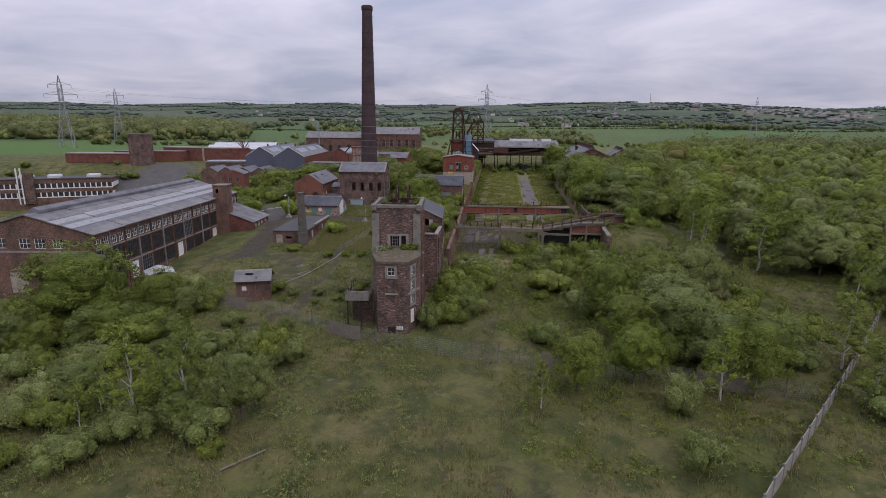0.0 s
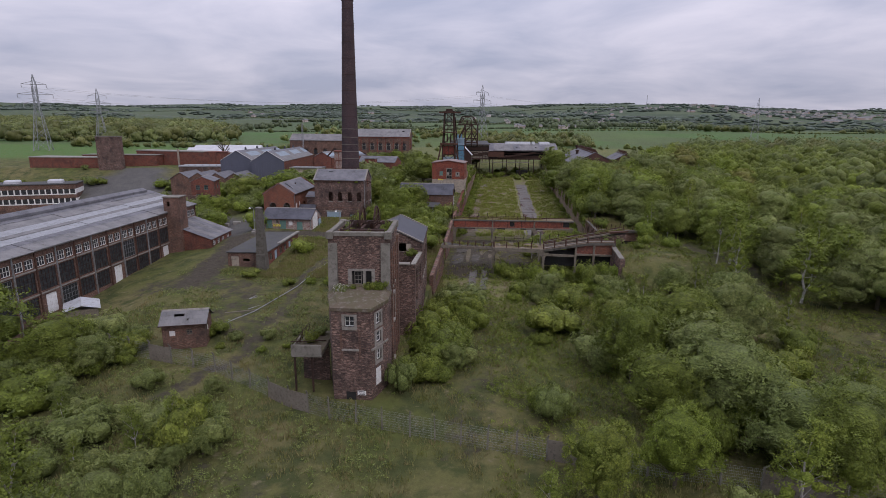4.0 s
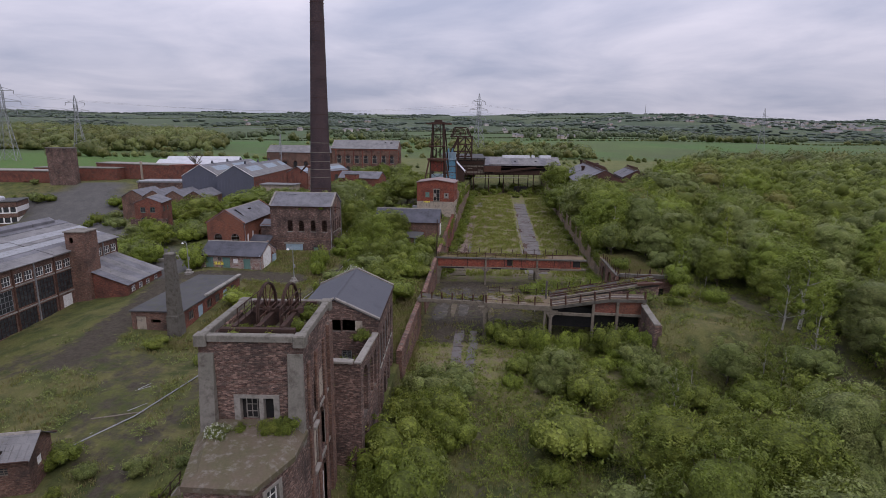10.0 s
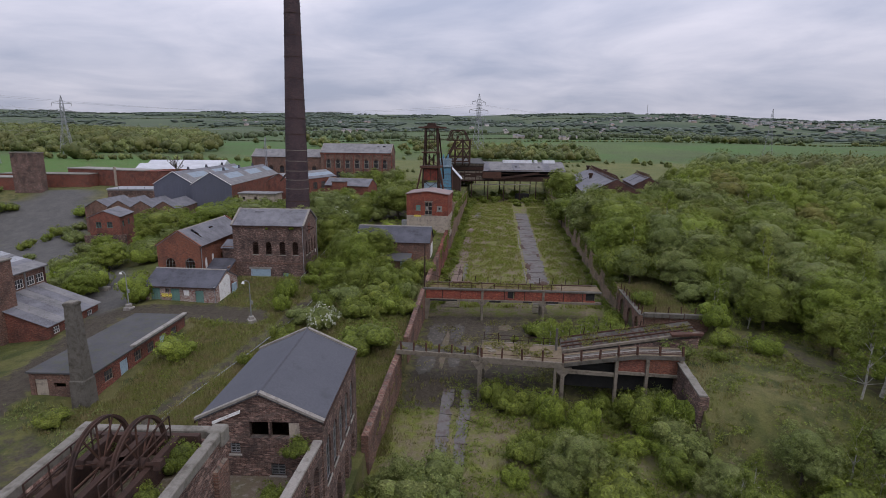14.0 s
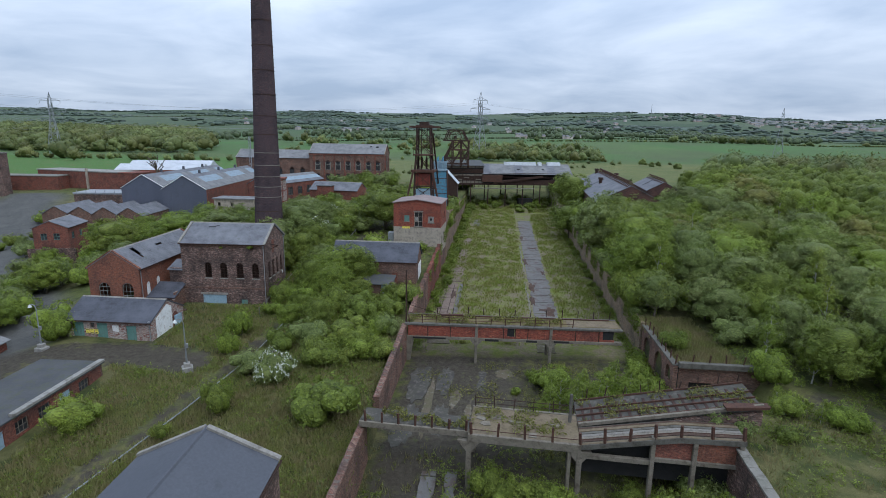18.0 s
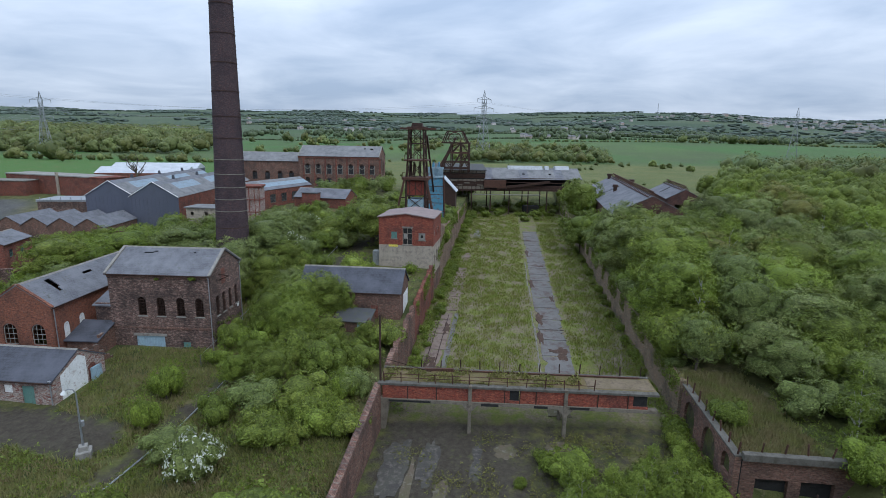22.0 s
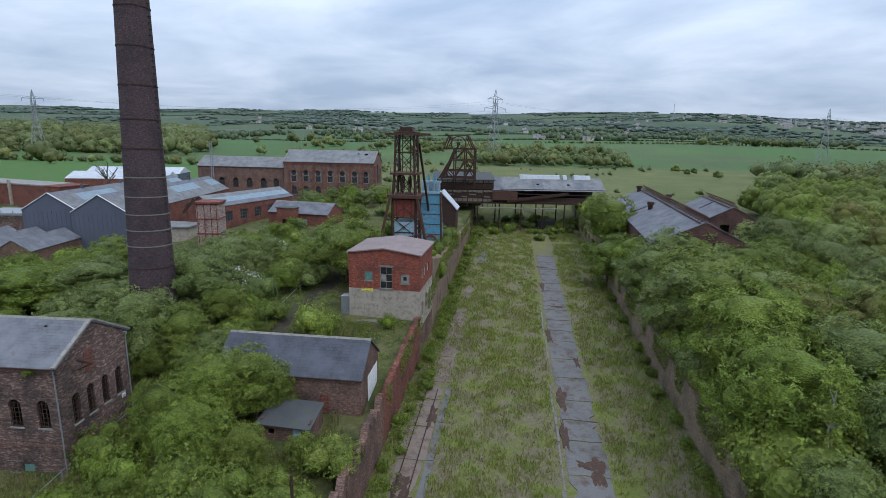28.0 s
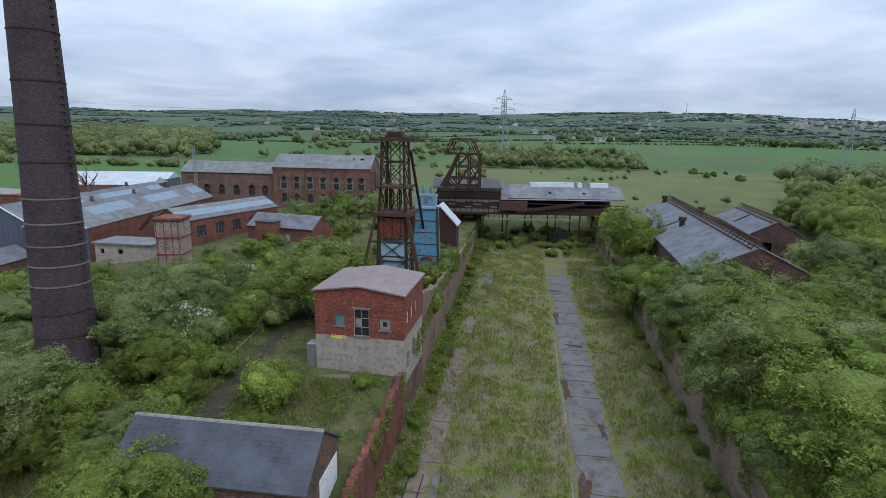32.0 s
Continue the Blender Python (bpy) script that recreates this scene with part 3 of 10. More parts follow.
def build_ground():
    us = spaced(-3200, 3200, -78, 96, 1.5, 1.09)
    us = sorted([u for u in us if min(abs(u), abs(u - YARD)) > 0.7] + [-0.12, 0.12, YARD - 0.12, YARD + 0.12])
    ys = spaced(-260, 4500, 24, 300, 1.5, 1.07)
    verts, bare = [], []
    for y in ys:
        for u in us:
            x = east(u, y)
            k = 1 if abs(u) < 400 and y < 420 else 0.2
            inside = 0 < u < YARD + 0.3 and 96 < y < 280
            verts.append((x, y, ground_z(x, y) + rough(x, y) * k * (0.22 if inside else 1)))
            sunken = inside and 112 < y < 140.5
            worn = bareness(x, y) if abs(u) < 260 and y < 430 else 0
            if sunken:
                worn = lerp(u, (0.5, 2, 12, 20), (0.35, 0.72, 0.66, 0.42))
            bare.append((worn, 1.0 if inside and not sunken else 0.0, tarmac(x, y) if y < 430 else 0, 1))
    n = len(us)
    faces = [(j * n + i, j * n + i + 1, (j + 1) * n + i + 1, (j + 1) * n + i) for j in range(len(ys) - 1) for i in range(n - 1)]
    me = bpy.data.meshes.new("ground")
    me.from_pydata(verts, [], faces)
    me.polygons.foreach_set("use_smooth", [bool(abs(us[f % (n - 1)]) > 0.2 and abs(us[f % (n - 1)] + 0.12 - YARD) > 0.2) for f in range(len(faces))])
    at = me.color_attributes.new("cover", "FLOAT_COLOR", "POINT")
    at.data.foreach_set("color", [c for b in bare for c in b])
    m, nt, b = node_mat("rough_grassland", 0.95, 0, 0.15)
    pos = coords(nt, "World")
    cover = nt.nodes.new("ShaderNodeAttribute")
    cover.attribute_name = "cover"
    sep = nt.nodes.new("ShaderNodeSeparateColor")
    nt.links.new(cover.outputs["Color"], sep.inputs[0])
    lush, dry, moss, soil = (0.096, 0.110, 0.032), (0.152, 0.134, 0.060), (0.06, 0.072, 0.025), (0.055, 0.045, 0.034)
    col = mix_rgb(nt, noise_fac(nt, pos, 0.09, 5, 0.6), lush, dry)
    col = mix_rgb(nt, noise_fac(nt, pos, 0.33, 6, 0.65, 0.45, 0.62), col, moss)
    col = mix_rgb(nt, noise_fac(nt, pos, 0.8, 6, 0.7, 0.6, 0.72), col, (0.20, 0.17, 0.11))
    # bare ground with ragged edges
    edge = noise_fac(nt, pos, 0.7, 6, 0.7, 0.2, 0.8)
    add = nt.nodes.new("ShaderNodeMath")
    nt.links.new(sep.outputs[0], add.inputs[0])
    nt.links.new(edge, add.inputs[1])
    th = nt.nodes.new("ShaderNodeMapRange")
    th.inputs["From Min"].default_value, th.inputs["From Max"].default_value = 0.8, 1.1
    nt.links.new(add.outputs[0], th.inputs[0])
    col = mix_rgb(nt, th.outputs[0], col, mix_rgb(nt, noise_fac(nt, pos, 1.7, 5, 0.7), soil, (0.085, 0.073, 0.056)))
    # the old railway yard: gravel and thin grass
    gravel = mix_rgb(nt, noise_fac(nt, pos, 3.0, 5, 0.75, 0.3, 0.7), (0.145, 0.116, 0.074), (0.225, 0.188, 0.13))
    thin = mix_rgb(nt, noise_fac(nt, pos, 0.32, 8, 0.78, 0.42, 0.56), mix_rgb(nt, noise_fac(nt, pos, 1.3, 5, 0.7), (0.135, 0.165, 0.032), (0.175, 0.182, 0.050)), gravel)
    col = mix_rgb(nt, sep.outputs[1], col, thin)
    col = mix_rgb(nt, sep.outputs[2], col, mix_rgb(nt, noise_fac(nt, pos, 0.3, 5, 0.7), (0.088, 0.086, 0.084), (0.12, 0.116, 0.108)))
    # farmland beyond
    sxyz = nt.nodes.new("ShaderNodeSeparateXYZ")
    nt.links.new(pos, sxyz.inputs[0])
    far = nt.nodes.new("ShaderNodeMapRange")
    far.inputs["From Min"].default_value, far.inputs["From Max"].default_value = 520, 570
    nt.links.new(sxyz.outputs[1], far.inputs[0])
    cell = nt.nodes.new("ShaderNodeTexVoronoi")
    cell.inputs["Scale"].default_value = 0.0042
    nt.links.new(pos, cell.inputs["Vector"])
    cs = nt.nodes.new("ShaderNodeSeparateColor")
    nt.links.new(cell.outputs["Color"], cs.inputs[0])
    fields = mix_rgb(nt, cs.outputs[0], (0.068, 0.15, 0.042), (0.115, 0.165, 0.058))
    fields = mix_rgb(nt, noise_fac(nt, pos, 0.012, 5, 0.65), fields, (0.09, 0.115, 0.055))
    # fields turn grey-green with distance: haze painted into the ground colour
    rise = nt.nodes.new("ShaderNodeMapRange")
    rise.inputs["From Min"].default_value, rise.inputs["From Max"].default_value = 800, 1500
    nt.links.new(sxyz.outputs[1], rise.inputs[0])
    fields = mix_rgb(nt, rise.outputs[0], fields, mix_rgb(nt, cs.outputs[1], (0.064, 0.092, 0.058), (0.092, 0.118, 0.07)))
    rough_past = nt.nodes.new("ShaderNodeMapRange")
    rough_past.inputs["From Min"].default_value, rough_past.inputs["From Max"].default_value = 285, 320
    nt.links.new(sxyz.outputs[1], rough_past.inputs[0])
    pasture = mix_rgb(nt, noise_fac(nt, pos, 0.05, 6, 0.65), (0.160, 0.160, 0.062), (0.100, 0.122, 0.044))
    west = nt.nodes.new("ShaderNodeMapRange")
    west.inputs["From Min"].default_value, west.inputs["From Max"].default_value = -40, -110
    nt.links.new(sxyz.outputs[0], west.inputs[0])
    pasture = mix_rgb(nt, west.outputs[0], pasture, (0.08, 0.155, 0.04))
    col = mix_rgb(nt, rough_past.outputs[0], col, mix_rgb(nt, noise_fac(nt, pos, 0.2, 6, 0.7, 0.5, 0.66), pasture, (0.12, 0.14, 0.05)))
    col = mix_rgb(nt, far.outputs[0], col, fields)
    fine = noise_fac(nt, pos, 2.2, 6, 0.75, 0.25, 0.75)
    col = mix_rgb(nt, 0.6, col, mix_rgb(nt, fine, (0.45, 0.45, 0.42), (1.15, 1.15, 1.1)), "MULTIPLY")
    nt.links.new(col, b.inputs["Base Color"])
    bump(nt, b, fine, 0.6, 0.25)
    me.materials.append(m)
    ob = new("ground", me)
    return tagged(ob, "rough grassland with scrub, worn tracks and distant green fields", "ground", kind="structure")


build_ground()

# ---- buildings: shared parts ----
def rz(x, y, z, deg):
    return pose(x, y, z, 0, 0, deg)


def window_in(parent, m, hole, frame_mat, nx=2, nz=3, depth=0.12, glazed=True, sill=None, label=""):
    """Frame, bars and pane of a window in an opening (x0, z0, x1, z1, arched) of the wall with pose m."""
    x0, z0, x1, z1 = hole[:4]
    arch = len(hole) > 4 and hole[4]
    r = (x1 - x0) / 2
    f, bars = Mesh(), []
    t = 0.07
    top = z1 - (r if arch is True else (arch or 0))
    f.box(x0, depth, z0, x0 + t, depth + t, top, m)
    f.box(x1 - t, depth, z0, x1, depth + t, top, m)
    f.box(x0, depth, z0, x1, depth + t, z0 + t, m)
    if not arch:
        f.box(x0, depth, z1 - t, x1, depth + t, z1, m)
    else:
        rise = r if arch is True else arch
        arc = [(x0 + r + r * math.cos(a), top + rise * math.sin(a)) for a in np.linspace(0, math.pi, 9)]
        for (ax, az), (bx, bz) in zip(arc, arc[1:]):
            k = 0.88
            cx = x0 + r
            f.prism([(ax, az), (bx, bz), (cx + (bx - cx) * k, top + (bz - top) * k), (cx + (ax - cx) * k, top + (az - top) * k)], depth, depth + t, m)
    for i in range(1, nx):
        x = x0 + (x1 - x0) * i / nx
        bars.append(Mesh().box(x - 0.025, depth + 0.01, z0, x + 0.025, depth + 0.05, z1 - 0.02 if not arch else top + (r if arch is True else arch) * 0.86, m))
    for i in range(1, nz):
        z = z0 + (z1 - z0) * i / nz
        half = r
        if arch and z > top:
            rise = r if arch is True else arch
            half = r * math.sqrt(max(0.02, 1 - ((z - top) / rise) ** 2))
        bars.append(Mesh().box(x0 + r - half, depth + 0.012, z - 0.025, x0 + r + half, depth + 0.048, z + 0.025, m))
    w = part("window", f, frame_mat, parent, label)
    for bar in bars:
        part("glazing_bar", bar, frame_mat, w)
    if glazed:
        part("pane", Mesh().box(x0 + 0.02, depth + 0.055, z0 + 0.02, x1 - 0.02, depth + 0.065, (z1 - 0.02) if not arch else top + 0.3 * r, m), GLASS, w)
    if sill:
        part("sill", Mesh().bevel_box(x0 - 0.1, -0.1, z0 - 0.14, x1 + 0.1, depth, z0, 0.02, m), sill, parent)
    return w


def board_in(parent, m, hole, mat, name="door", label="", ribs=4, depth=0.1):
    """A boarded or panelled door, of single planks."""
    x0, z0, x1, z1 = hole[:4]
    b = part(name, Mesh().box(x0, depth + 0.03, z0, x1, depth + 0.06, z1, m).box(x0, depth - 0.03, z1 - 0.1, x1, depth - 0.002, z1, m), mat, parent, label)
    for i in range(ribs):
        a = x0 + (x1 - x0) * i / ribs
        c = x0 + (x1 - x0) * (i + 1) / ribs
        part("plank", Mesh().bevel_box(a + 0.006, depth, z0, c - 0.006, depth + 0.028, z1 - 0.1, 0.008, m), mat, b)
    return b


def slope_pose(length, width, eave, ridge, over, verge, th, back=False):
    a = math.atan2(ridge - eave, width / 2)
    m = Matrix(((1, 0, 0, -verge), (0, math.sin(a), math.cos(a), -over * math.cos(a) - th * math.sin(a)), (0, -math.cos(a), math.sin(a), eave - over * math.sin(a) + th * math.cos(a)), (0, 0, 0, 1)))
    if back:
        m = rz(length, width, 0, 180) @ m
    return m, math.hypot(width / 2, ridge - eave) + over


def house(name, label, category, at, length, width, eave, ridge, wall, roof, front=(), back=(), left=(), right=(), th=0.35, over=0.25, verge=0.15, sink=1.2,
          frame_mat=None, bars=(2, 3), coping=None, roof_holes=((), ()), roof_th=0.12, sill=None, ridge_mat=None, group="", glazed=True, doors=None, right_wall=None, left_wall=None):
    """A pitched-roof building. Local x runs along the ridge, y to the back; openings are (x0, z0, x1, z1, arched, use)."""
    ob = thing(name, at, label, category, group)
    gw = width - 2 * th
    poses = {"front": (Matrix(), length, front), "back": (rz(length, width, 0, 180), length, back), "right": (rz(length, th, 0, 90), gw, right), "left": (rz(0, width - th, 0, -90), gw, left)}
    for side, (m, l, holes) in poses.items():
        w = Mesh()
        w.panel(l, eave, [h[:5] for h in holes if h[3] <= eave], th, m)
        w.box(0, 0.02, -sink, l, th - 0.02, 0, m)
        if side in ("left", "right"):
            rise, half = ridge - eave, width / 2
            o = [(-th, eave), (gw + th, eave), (gw / 2, ridge)]
            w.prism(o, 0, th, m)
        part("wall", w, (right_wall or wall) if side == "right" else (left_wall or wall) if side == "left" else wall, ob)
        for h in holes:
            use = h[5] if len(h) > 5 else "win"
            if use == "win":
                window_in(ob, m, h, frame_mat or WOOD_GREY, *bars, sill=sill, glazed=glazed)
            elif use == "void":
                pass
            else:
                board_in(ob, m, h, use, ribs=max(2, int((h[2] - h[0]) / 0.35)))
    for i in (0, 1):
        m, run = slope_pose(length, width, eave, ridge, over, verge, roof_th, bool(i))
        part("roof", Mesh().panel(length + 2 * verge, run, list(roof_holes[i]), roof_th, m), roof, ob)
        # eaves gutter
        gut = Mesh()
        gut.box(-verge, -over - 0.12, eave - 0.16, length + verge, -over - 0.02, eave - 0.05, Matrix() if not i else rz(length, width, 0, 180))
        part("gutter", gut, RUST_DARK, ob)
    a = math.atan2(ridge - eave, width / 2)
    top = ridge + roof_th / math.cos(a)
    part("ridge_tile", Mesh().prism([(-0.16, -0.1), (0.16, -0.1), (0.05, 0.06), (-0.05, 0.06)], 0, length + 2 * verge, Matrix.Translation((length + verge, width / 2, top)) @ rz(0, 0, 0, 90)), ridge_mat or STONE, ob)
    if coping:
        for x in (-verge - 0.06, length + verge - 0.28):
            for i in (0, 1):
                m, run = slope_pose(length, width, eave, ridge, over, verge, roof_th, bool(i))
                q = Mesh()
                xx = x + verge if not i else length - x + verge - 0.34
                q.box(xx, -0.16, 0, xx + 0.34, -0.004, run, m)
                part("coping", q, coping, ob)
    return ob


def downpipe(parent, x, y, z0, z1, mat=None):
    p = Mesh().tube((x, y, z0), (x, y, z1), 0.06, None, 8)
    p.box(x - 0.14, y - 0.12, z1, x + 0.14, y + 0.12, z1 + 0.25)
    return part("downpipe", p, mat or STEEL_GREY, parent)


def sign_on(parent, m, w, h, mat, rows=3):
    """A flat warning board with bars in place of its small print."""
    s = part("sign", Mesh().box(0, -0.04, 0, w, -0.01, h, m), mat, parent)
    for i in range(rows):
        z = h * (0.2 + 0.6 * i / max(1, rows - 1)) if rows > 1 else h * 0.5
        part("text_bar", Mesh().box(w * 0.14, -0.046, z - h * 0.06, w * 0.86, -0.041, z + h * 0.06, m), BLACK, s)
    return s


# ---- the great chimney ----
def great_chimney():
    ob = thing("factory_chimney", pose(-27.12, 177.0, 6.0, -1.5, 0.35, 0), "tall tapering dark brick chimney with pale iron bands", "chimney")
    n, h = 40, 57.3
    prof = [(-1.5, 3.0), (0, 2.95), (2, 2.86), (10, 2.60), (20, 2.36), (32, 2.10), (44, 1.84), (55.9, 1.58), (55.95, 1.72), (56.4, 1.8), (57.0, 1.8), (h, 1.68), (h, 1.2), (h - 6, 1.15)]
    v, f = [], []
    for z, r in prof:
        v += [(r * math.cos(2 * math.pi * i / n), r * math.sin(2 * math.pi * i / n), z) for i in range(n)]
    for k in range(len(prof) - 1):
        f += [(k * n + i, k * n + (i + 1) % n, (k + 1) * n + (i + 1) % n, (k + 1) * n + i) for i in range(n)]
    s = Mesh()
    s.add(v, f)
    part("shaft", s, BRICK_CHIMNEY, ob, smooth=False)
    zs = [6.2, 8.6, 11.4, 13.4, 15.4, 17.6, 20.0, 23.5, 27.0, 31.0, 35.5, 40.0, 44.5, 49.0, 53.5]
    for k, z in enumerate(zs):
        r = lerp(z, [p[0] for p in prof[:8]], [p[1] for p in prof[:8]]) + 0.03
        b = Mesh()
        b.add([(rr * math.cos(2 * math.pi * i / n), rr * math.sin(2 * math.pi * i / n), zz) for zz, rr in ((z, r - 0.05), (z, r + 0.03), (z + 0.13, r + 0.03), (z + 0.13, r - 0.05)) for i in range(n)],
              [(a * n + i, a * n + (i + 1) % n, (a + 1) * n + (i + 1) % n, (a + 1) * n + i) for a in range(3) for i in range(n)])
        part("band", b, CONCRETE if 1 < k < 7 else RUST_DARK, ob, "pale iron band" if 1 < k < 7 else "dark iron band")
    for i in range(70):
        z = 6 + i * 0.72
        rad = lerp(z, [p[0] for p in prof[:8]], [p[1] for p in prof[:8]])
        part("climbing_rung", Mesh().box(rad - 0.05, -0.2, z, rad + 0.16, 0.2, z + 0.04), RUST_DARK, ob)


great_chimney()


# ---- engine house and its neighbours ----
def engine_house():
    wins = [(x, 5.0, x + 1.05, 7.4, True, "win") for x in (3.55, 5.95, 8.45, 10.85)]
    ob = house("engine_house", "sooty brick engine house with arched iron windows and slate roof", "building", rz(-31.35, 149.95, 3.0, -1.5), 13.0, 8.3, 10.4, 12.75, BRICK_DARK, SLATE,
               front=wins + [(2.9, 0.0, 6.6, 2.3, 0, BLUE_DOOR), (8.9, 0.0, 9.9, 1.6, 0, GREEN_PAINT)],
               right=[(0.75, 4.8, 1.6, 7.4, True, "win"), (2.45, 4.8, 3.3, 7.4, True, "win"), (4.2, 4.8, 5.05, 7.4, True, "win"), (5.95, 4.8, 6.8, 7.4, True, "win"), (3.9, 0, 5.6, 2.1, 0, BLUE_DOOR)],
               frame_mat=RUST_DARK, bars=(3, 6), coping=STONE, sill=STONE, glazed=False, over=0.3, roof_holes=(((3.2, 3.9, 4.4, 4.15), (4.3, 4.2, 4.9, 4.4), (9.6, 4.1, 9.9, 4.3)), ()))
    c = Mesh()
    c.box(-0.05, -0.09, 9.85, 13.05, -0.004, 10.1).box(-0.05, -0.12, 10.14, 13.05, -0.004, 10.38)
    part("cornice", c, BRICK_BROWN, ob)
    part("plinth_course", Mesh().box(-0.02, -0.08, 3.3, 13.02, -0.004, 3.55), BRICK_BROWN, ob)
    part("lintel", Mesh().box(2.6, -0.05, 2.3, 6.9, 0.05, 2.65), STONE, ob)
    downpipe(ob, 12.82, -0.12, 0.2, 10.1)
    downpipe(ob, 13.12, 8.0, 0.2, 10.1)
    part("blocked_window", Mesh().box(12.98, 2.9, 8.5, 13.03, 3.9, 10.5), BRICK_RED, ob, "window bricked up with red brick")
    br = Mesh()
    br.beam((13, 2.2, 10.0), (14.3, 2.2, 9.8), 0.12).beam((13, 2.2, 9.2), (14.3, 2.2, 9.8), 0.1)
    part("bracket", br, RUST_DARK, ob)
    sign_on(ob, rz(13.02, 1.9, 2.2, 90), 1.0, 0.75, YELLOW_SIGN)
    sign_on(ob, rz(13.02, 6.8, 4.2, 90), 0.5, 0.6, WHITE_PAINT, 2)
    pal = thing("wooden_pallet", rz(-23.4, 149.55, 3.0, -1.5) @ pose(0, 0, 0, 8, 0, 0), "pale wooden pallet leaning on the brick wall", "pallet")
    for i in range(5):
        part("slat", Mesh().bevel_box(0, 0, i * 0.22, 0.9, 0.03, 0.12 + i * 0.22, 0.005), WOOD_GREY, pal)
    for x in (0.02, 0.42, 0.8):
        part("bearer", Mesh().box(x, 0.031, 0, x + 0.08, 0.1, 1.0), WOOD_GREY, pal)
    # gabled annexe in brighter brick
    at = rz(-35.5, 145.6, 3.2, 90 - 1.5)
    an = house("boiler_house", "red brick gabled boiler house with arched windows and holed slate roof", "building", at, 19.0, 7.6, 7.0, 9.5, BRICK_ORANGE, SLATE,
               left=[(1.0, 2.3, 2.7, 4.9, True, "win"), (4.5, 2.3, 6.2, 4.9, True, "win")],
               front=[(1.6, 2.4, 2.6, 4.6, 0.5, WHITE_PAINT), (4.2, 2.6, 5.2, 4.8, 0.5, WHITE_PAINT), (8.0, 2.2, 9.2, 4.2, 0, "void")],
               back=[(3, 2.7, 4.2, 4.5, 0.5, "win"), (8, 2.7, 9.2, 4.5, 0.5, "win")], frame_mat=CONCRETE_PALE, bars=(3, 4), glazed=False, coping=BRICK_ORANGE, over=0.2, verge=0.02, 
               roof_holes=(((3.4, 1.9, 3.9, 4.2), (3.9, 2.6, 4.3, 4.2), (9.0, 3.1, 10.6, 3.5)), ((6, 1, 7.5, 1.6),)))
    downpipe(an, 0.3, -0.12, 0.2, 6.8)
    lean = thing("lean_to", rz(-35.3, 147.0, 3.1, -1.5), "low brick lean-to with slate roof between two gabled halls", "shed")
    part("wall", Mesh().box(0.1, 0, -1, 4.0, 0.3, 2.5).box(3.7, 0.3, -1, 4.0, 5, 3.2), BRICK_BROWN, lean)
    part("roof", Mesh().add([(-0.1, -0.3, 2.6), (4.2, -0.3, 2.6), (4.2, 3.4, 4.0), (-0.1, 3.4, 4.0), (-0.1, -0.3, 2.48), (4.2, -0.3, 2.48), (4.2, 3.4, 3.88), (-0.1, 3.4, 3.88)],
                             [(0, 1, 2, 3), (7, 6, 5, 4), (0, 4, 5, 1), (1, 5, 6, 2), (2, 6, 7, 3), (3, 7, 4, 0)]), SLATE_DARK, lean)
    part("upper_room", Mesh().box(1.6, 3.4, -1, 4.0, 6.0, 6.2), BRICK_DARK, lean)
    part("upper_roof", Mesh().add([(1.4, 3.1, 6.0), (4.2, 3.1, 6.0), (4.2, 6.2, 7.0), (1.4, 6.2, 7.0), (1.4, 3.1, 5.88), (4.2, 3.1, 5.88), (4.2, 6.2, 6.88), (1.4, 6.2, 6.88)],
                                  [(0, 1, 2, 3), (7, 6, 5, 4), (0, 4, 5, 1), (1, 5, 6, 2), (2, 6, 7, 3), (3, 7, 4, 0)]), SLATE, lean)
    ruin = Mesh()
    for i, h in enumerate((3.4, 3.0, 3.5, 2.4, 1.6, 1.1)):
        ruin.bevel_box(i * 0.55, 0, -1, i * 0.55 + 0.55, 0.35, h * 0.8, 0.03)
    solo("ruined_wall", ruin, BRICK_BROWN, rz(-31.2, 144.2, 3.0, 60), "broken stub of orange brick wall", "wall")


engine_house()


def gate_lodge():
    """The slate-roofed store with the white gable."""
    ob = house("brick_store", "low brick store with slate roof, green doors and white gable", "building", rz(-40.9, 137.4, 2.9, -4.5), 11.9, 7.2, 2.6, 4.55, BRICK_WHITEWASH, SLATE_DARK,
               front=[(0.9, 0.0, 2.5, 2.2, 0, GREEN_PAINT), (4.3, 0.0, 5.8, 2.2, 0, GREEN_PAINT), (8.4, 0.0, 9.8, 2.0, 0, GREEN_PAINT), (3.4, 1.5, 4.0, 2.2, 0, "win"), (6.4, 1.1, 7.4, 2.0, 0, WHITE_PAINT)],
               right=[(4.4, 0.0, 5.6, 2.4, 0.5, BRICK_RED)], over=0.25, verge=0.1, bars=(2, 2), right_wall=BRICK_WHITEWASH)
    part("whitewash", Mesh().prism([(0.7, 0.0), (4.2, 0.0), (4.2, 3.5), (3.25, 4.0), (0.7, 2.75)], -0.014, -0.002, rz(11.9, 0.35, 0, 90)), WHITE_PAINT, ob, "peeling white patch on the gable")
    for i in range(3):
        sign_on(ob, rz(2.75 + i * 0.62, 0, 0.75, 0), 0.5, 0.6, YELLOW_SIGN, 2)
    downpipe(ob, 11.75, -0.1, 0.1, 2.5)
    part("porch", Mesh().box(12.0, 4.9, -0.8, 12.25, 6.3, 1.9), BLUE_DOOR, ob, "faded blue boarded porch")


gate_lodge()


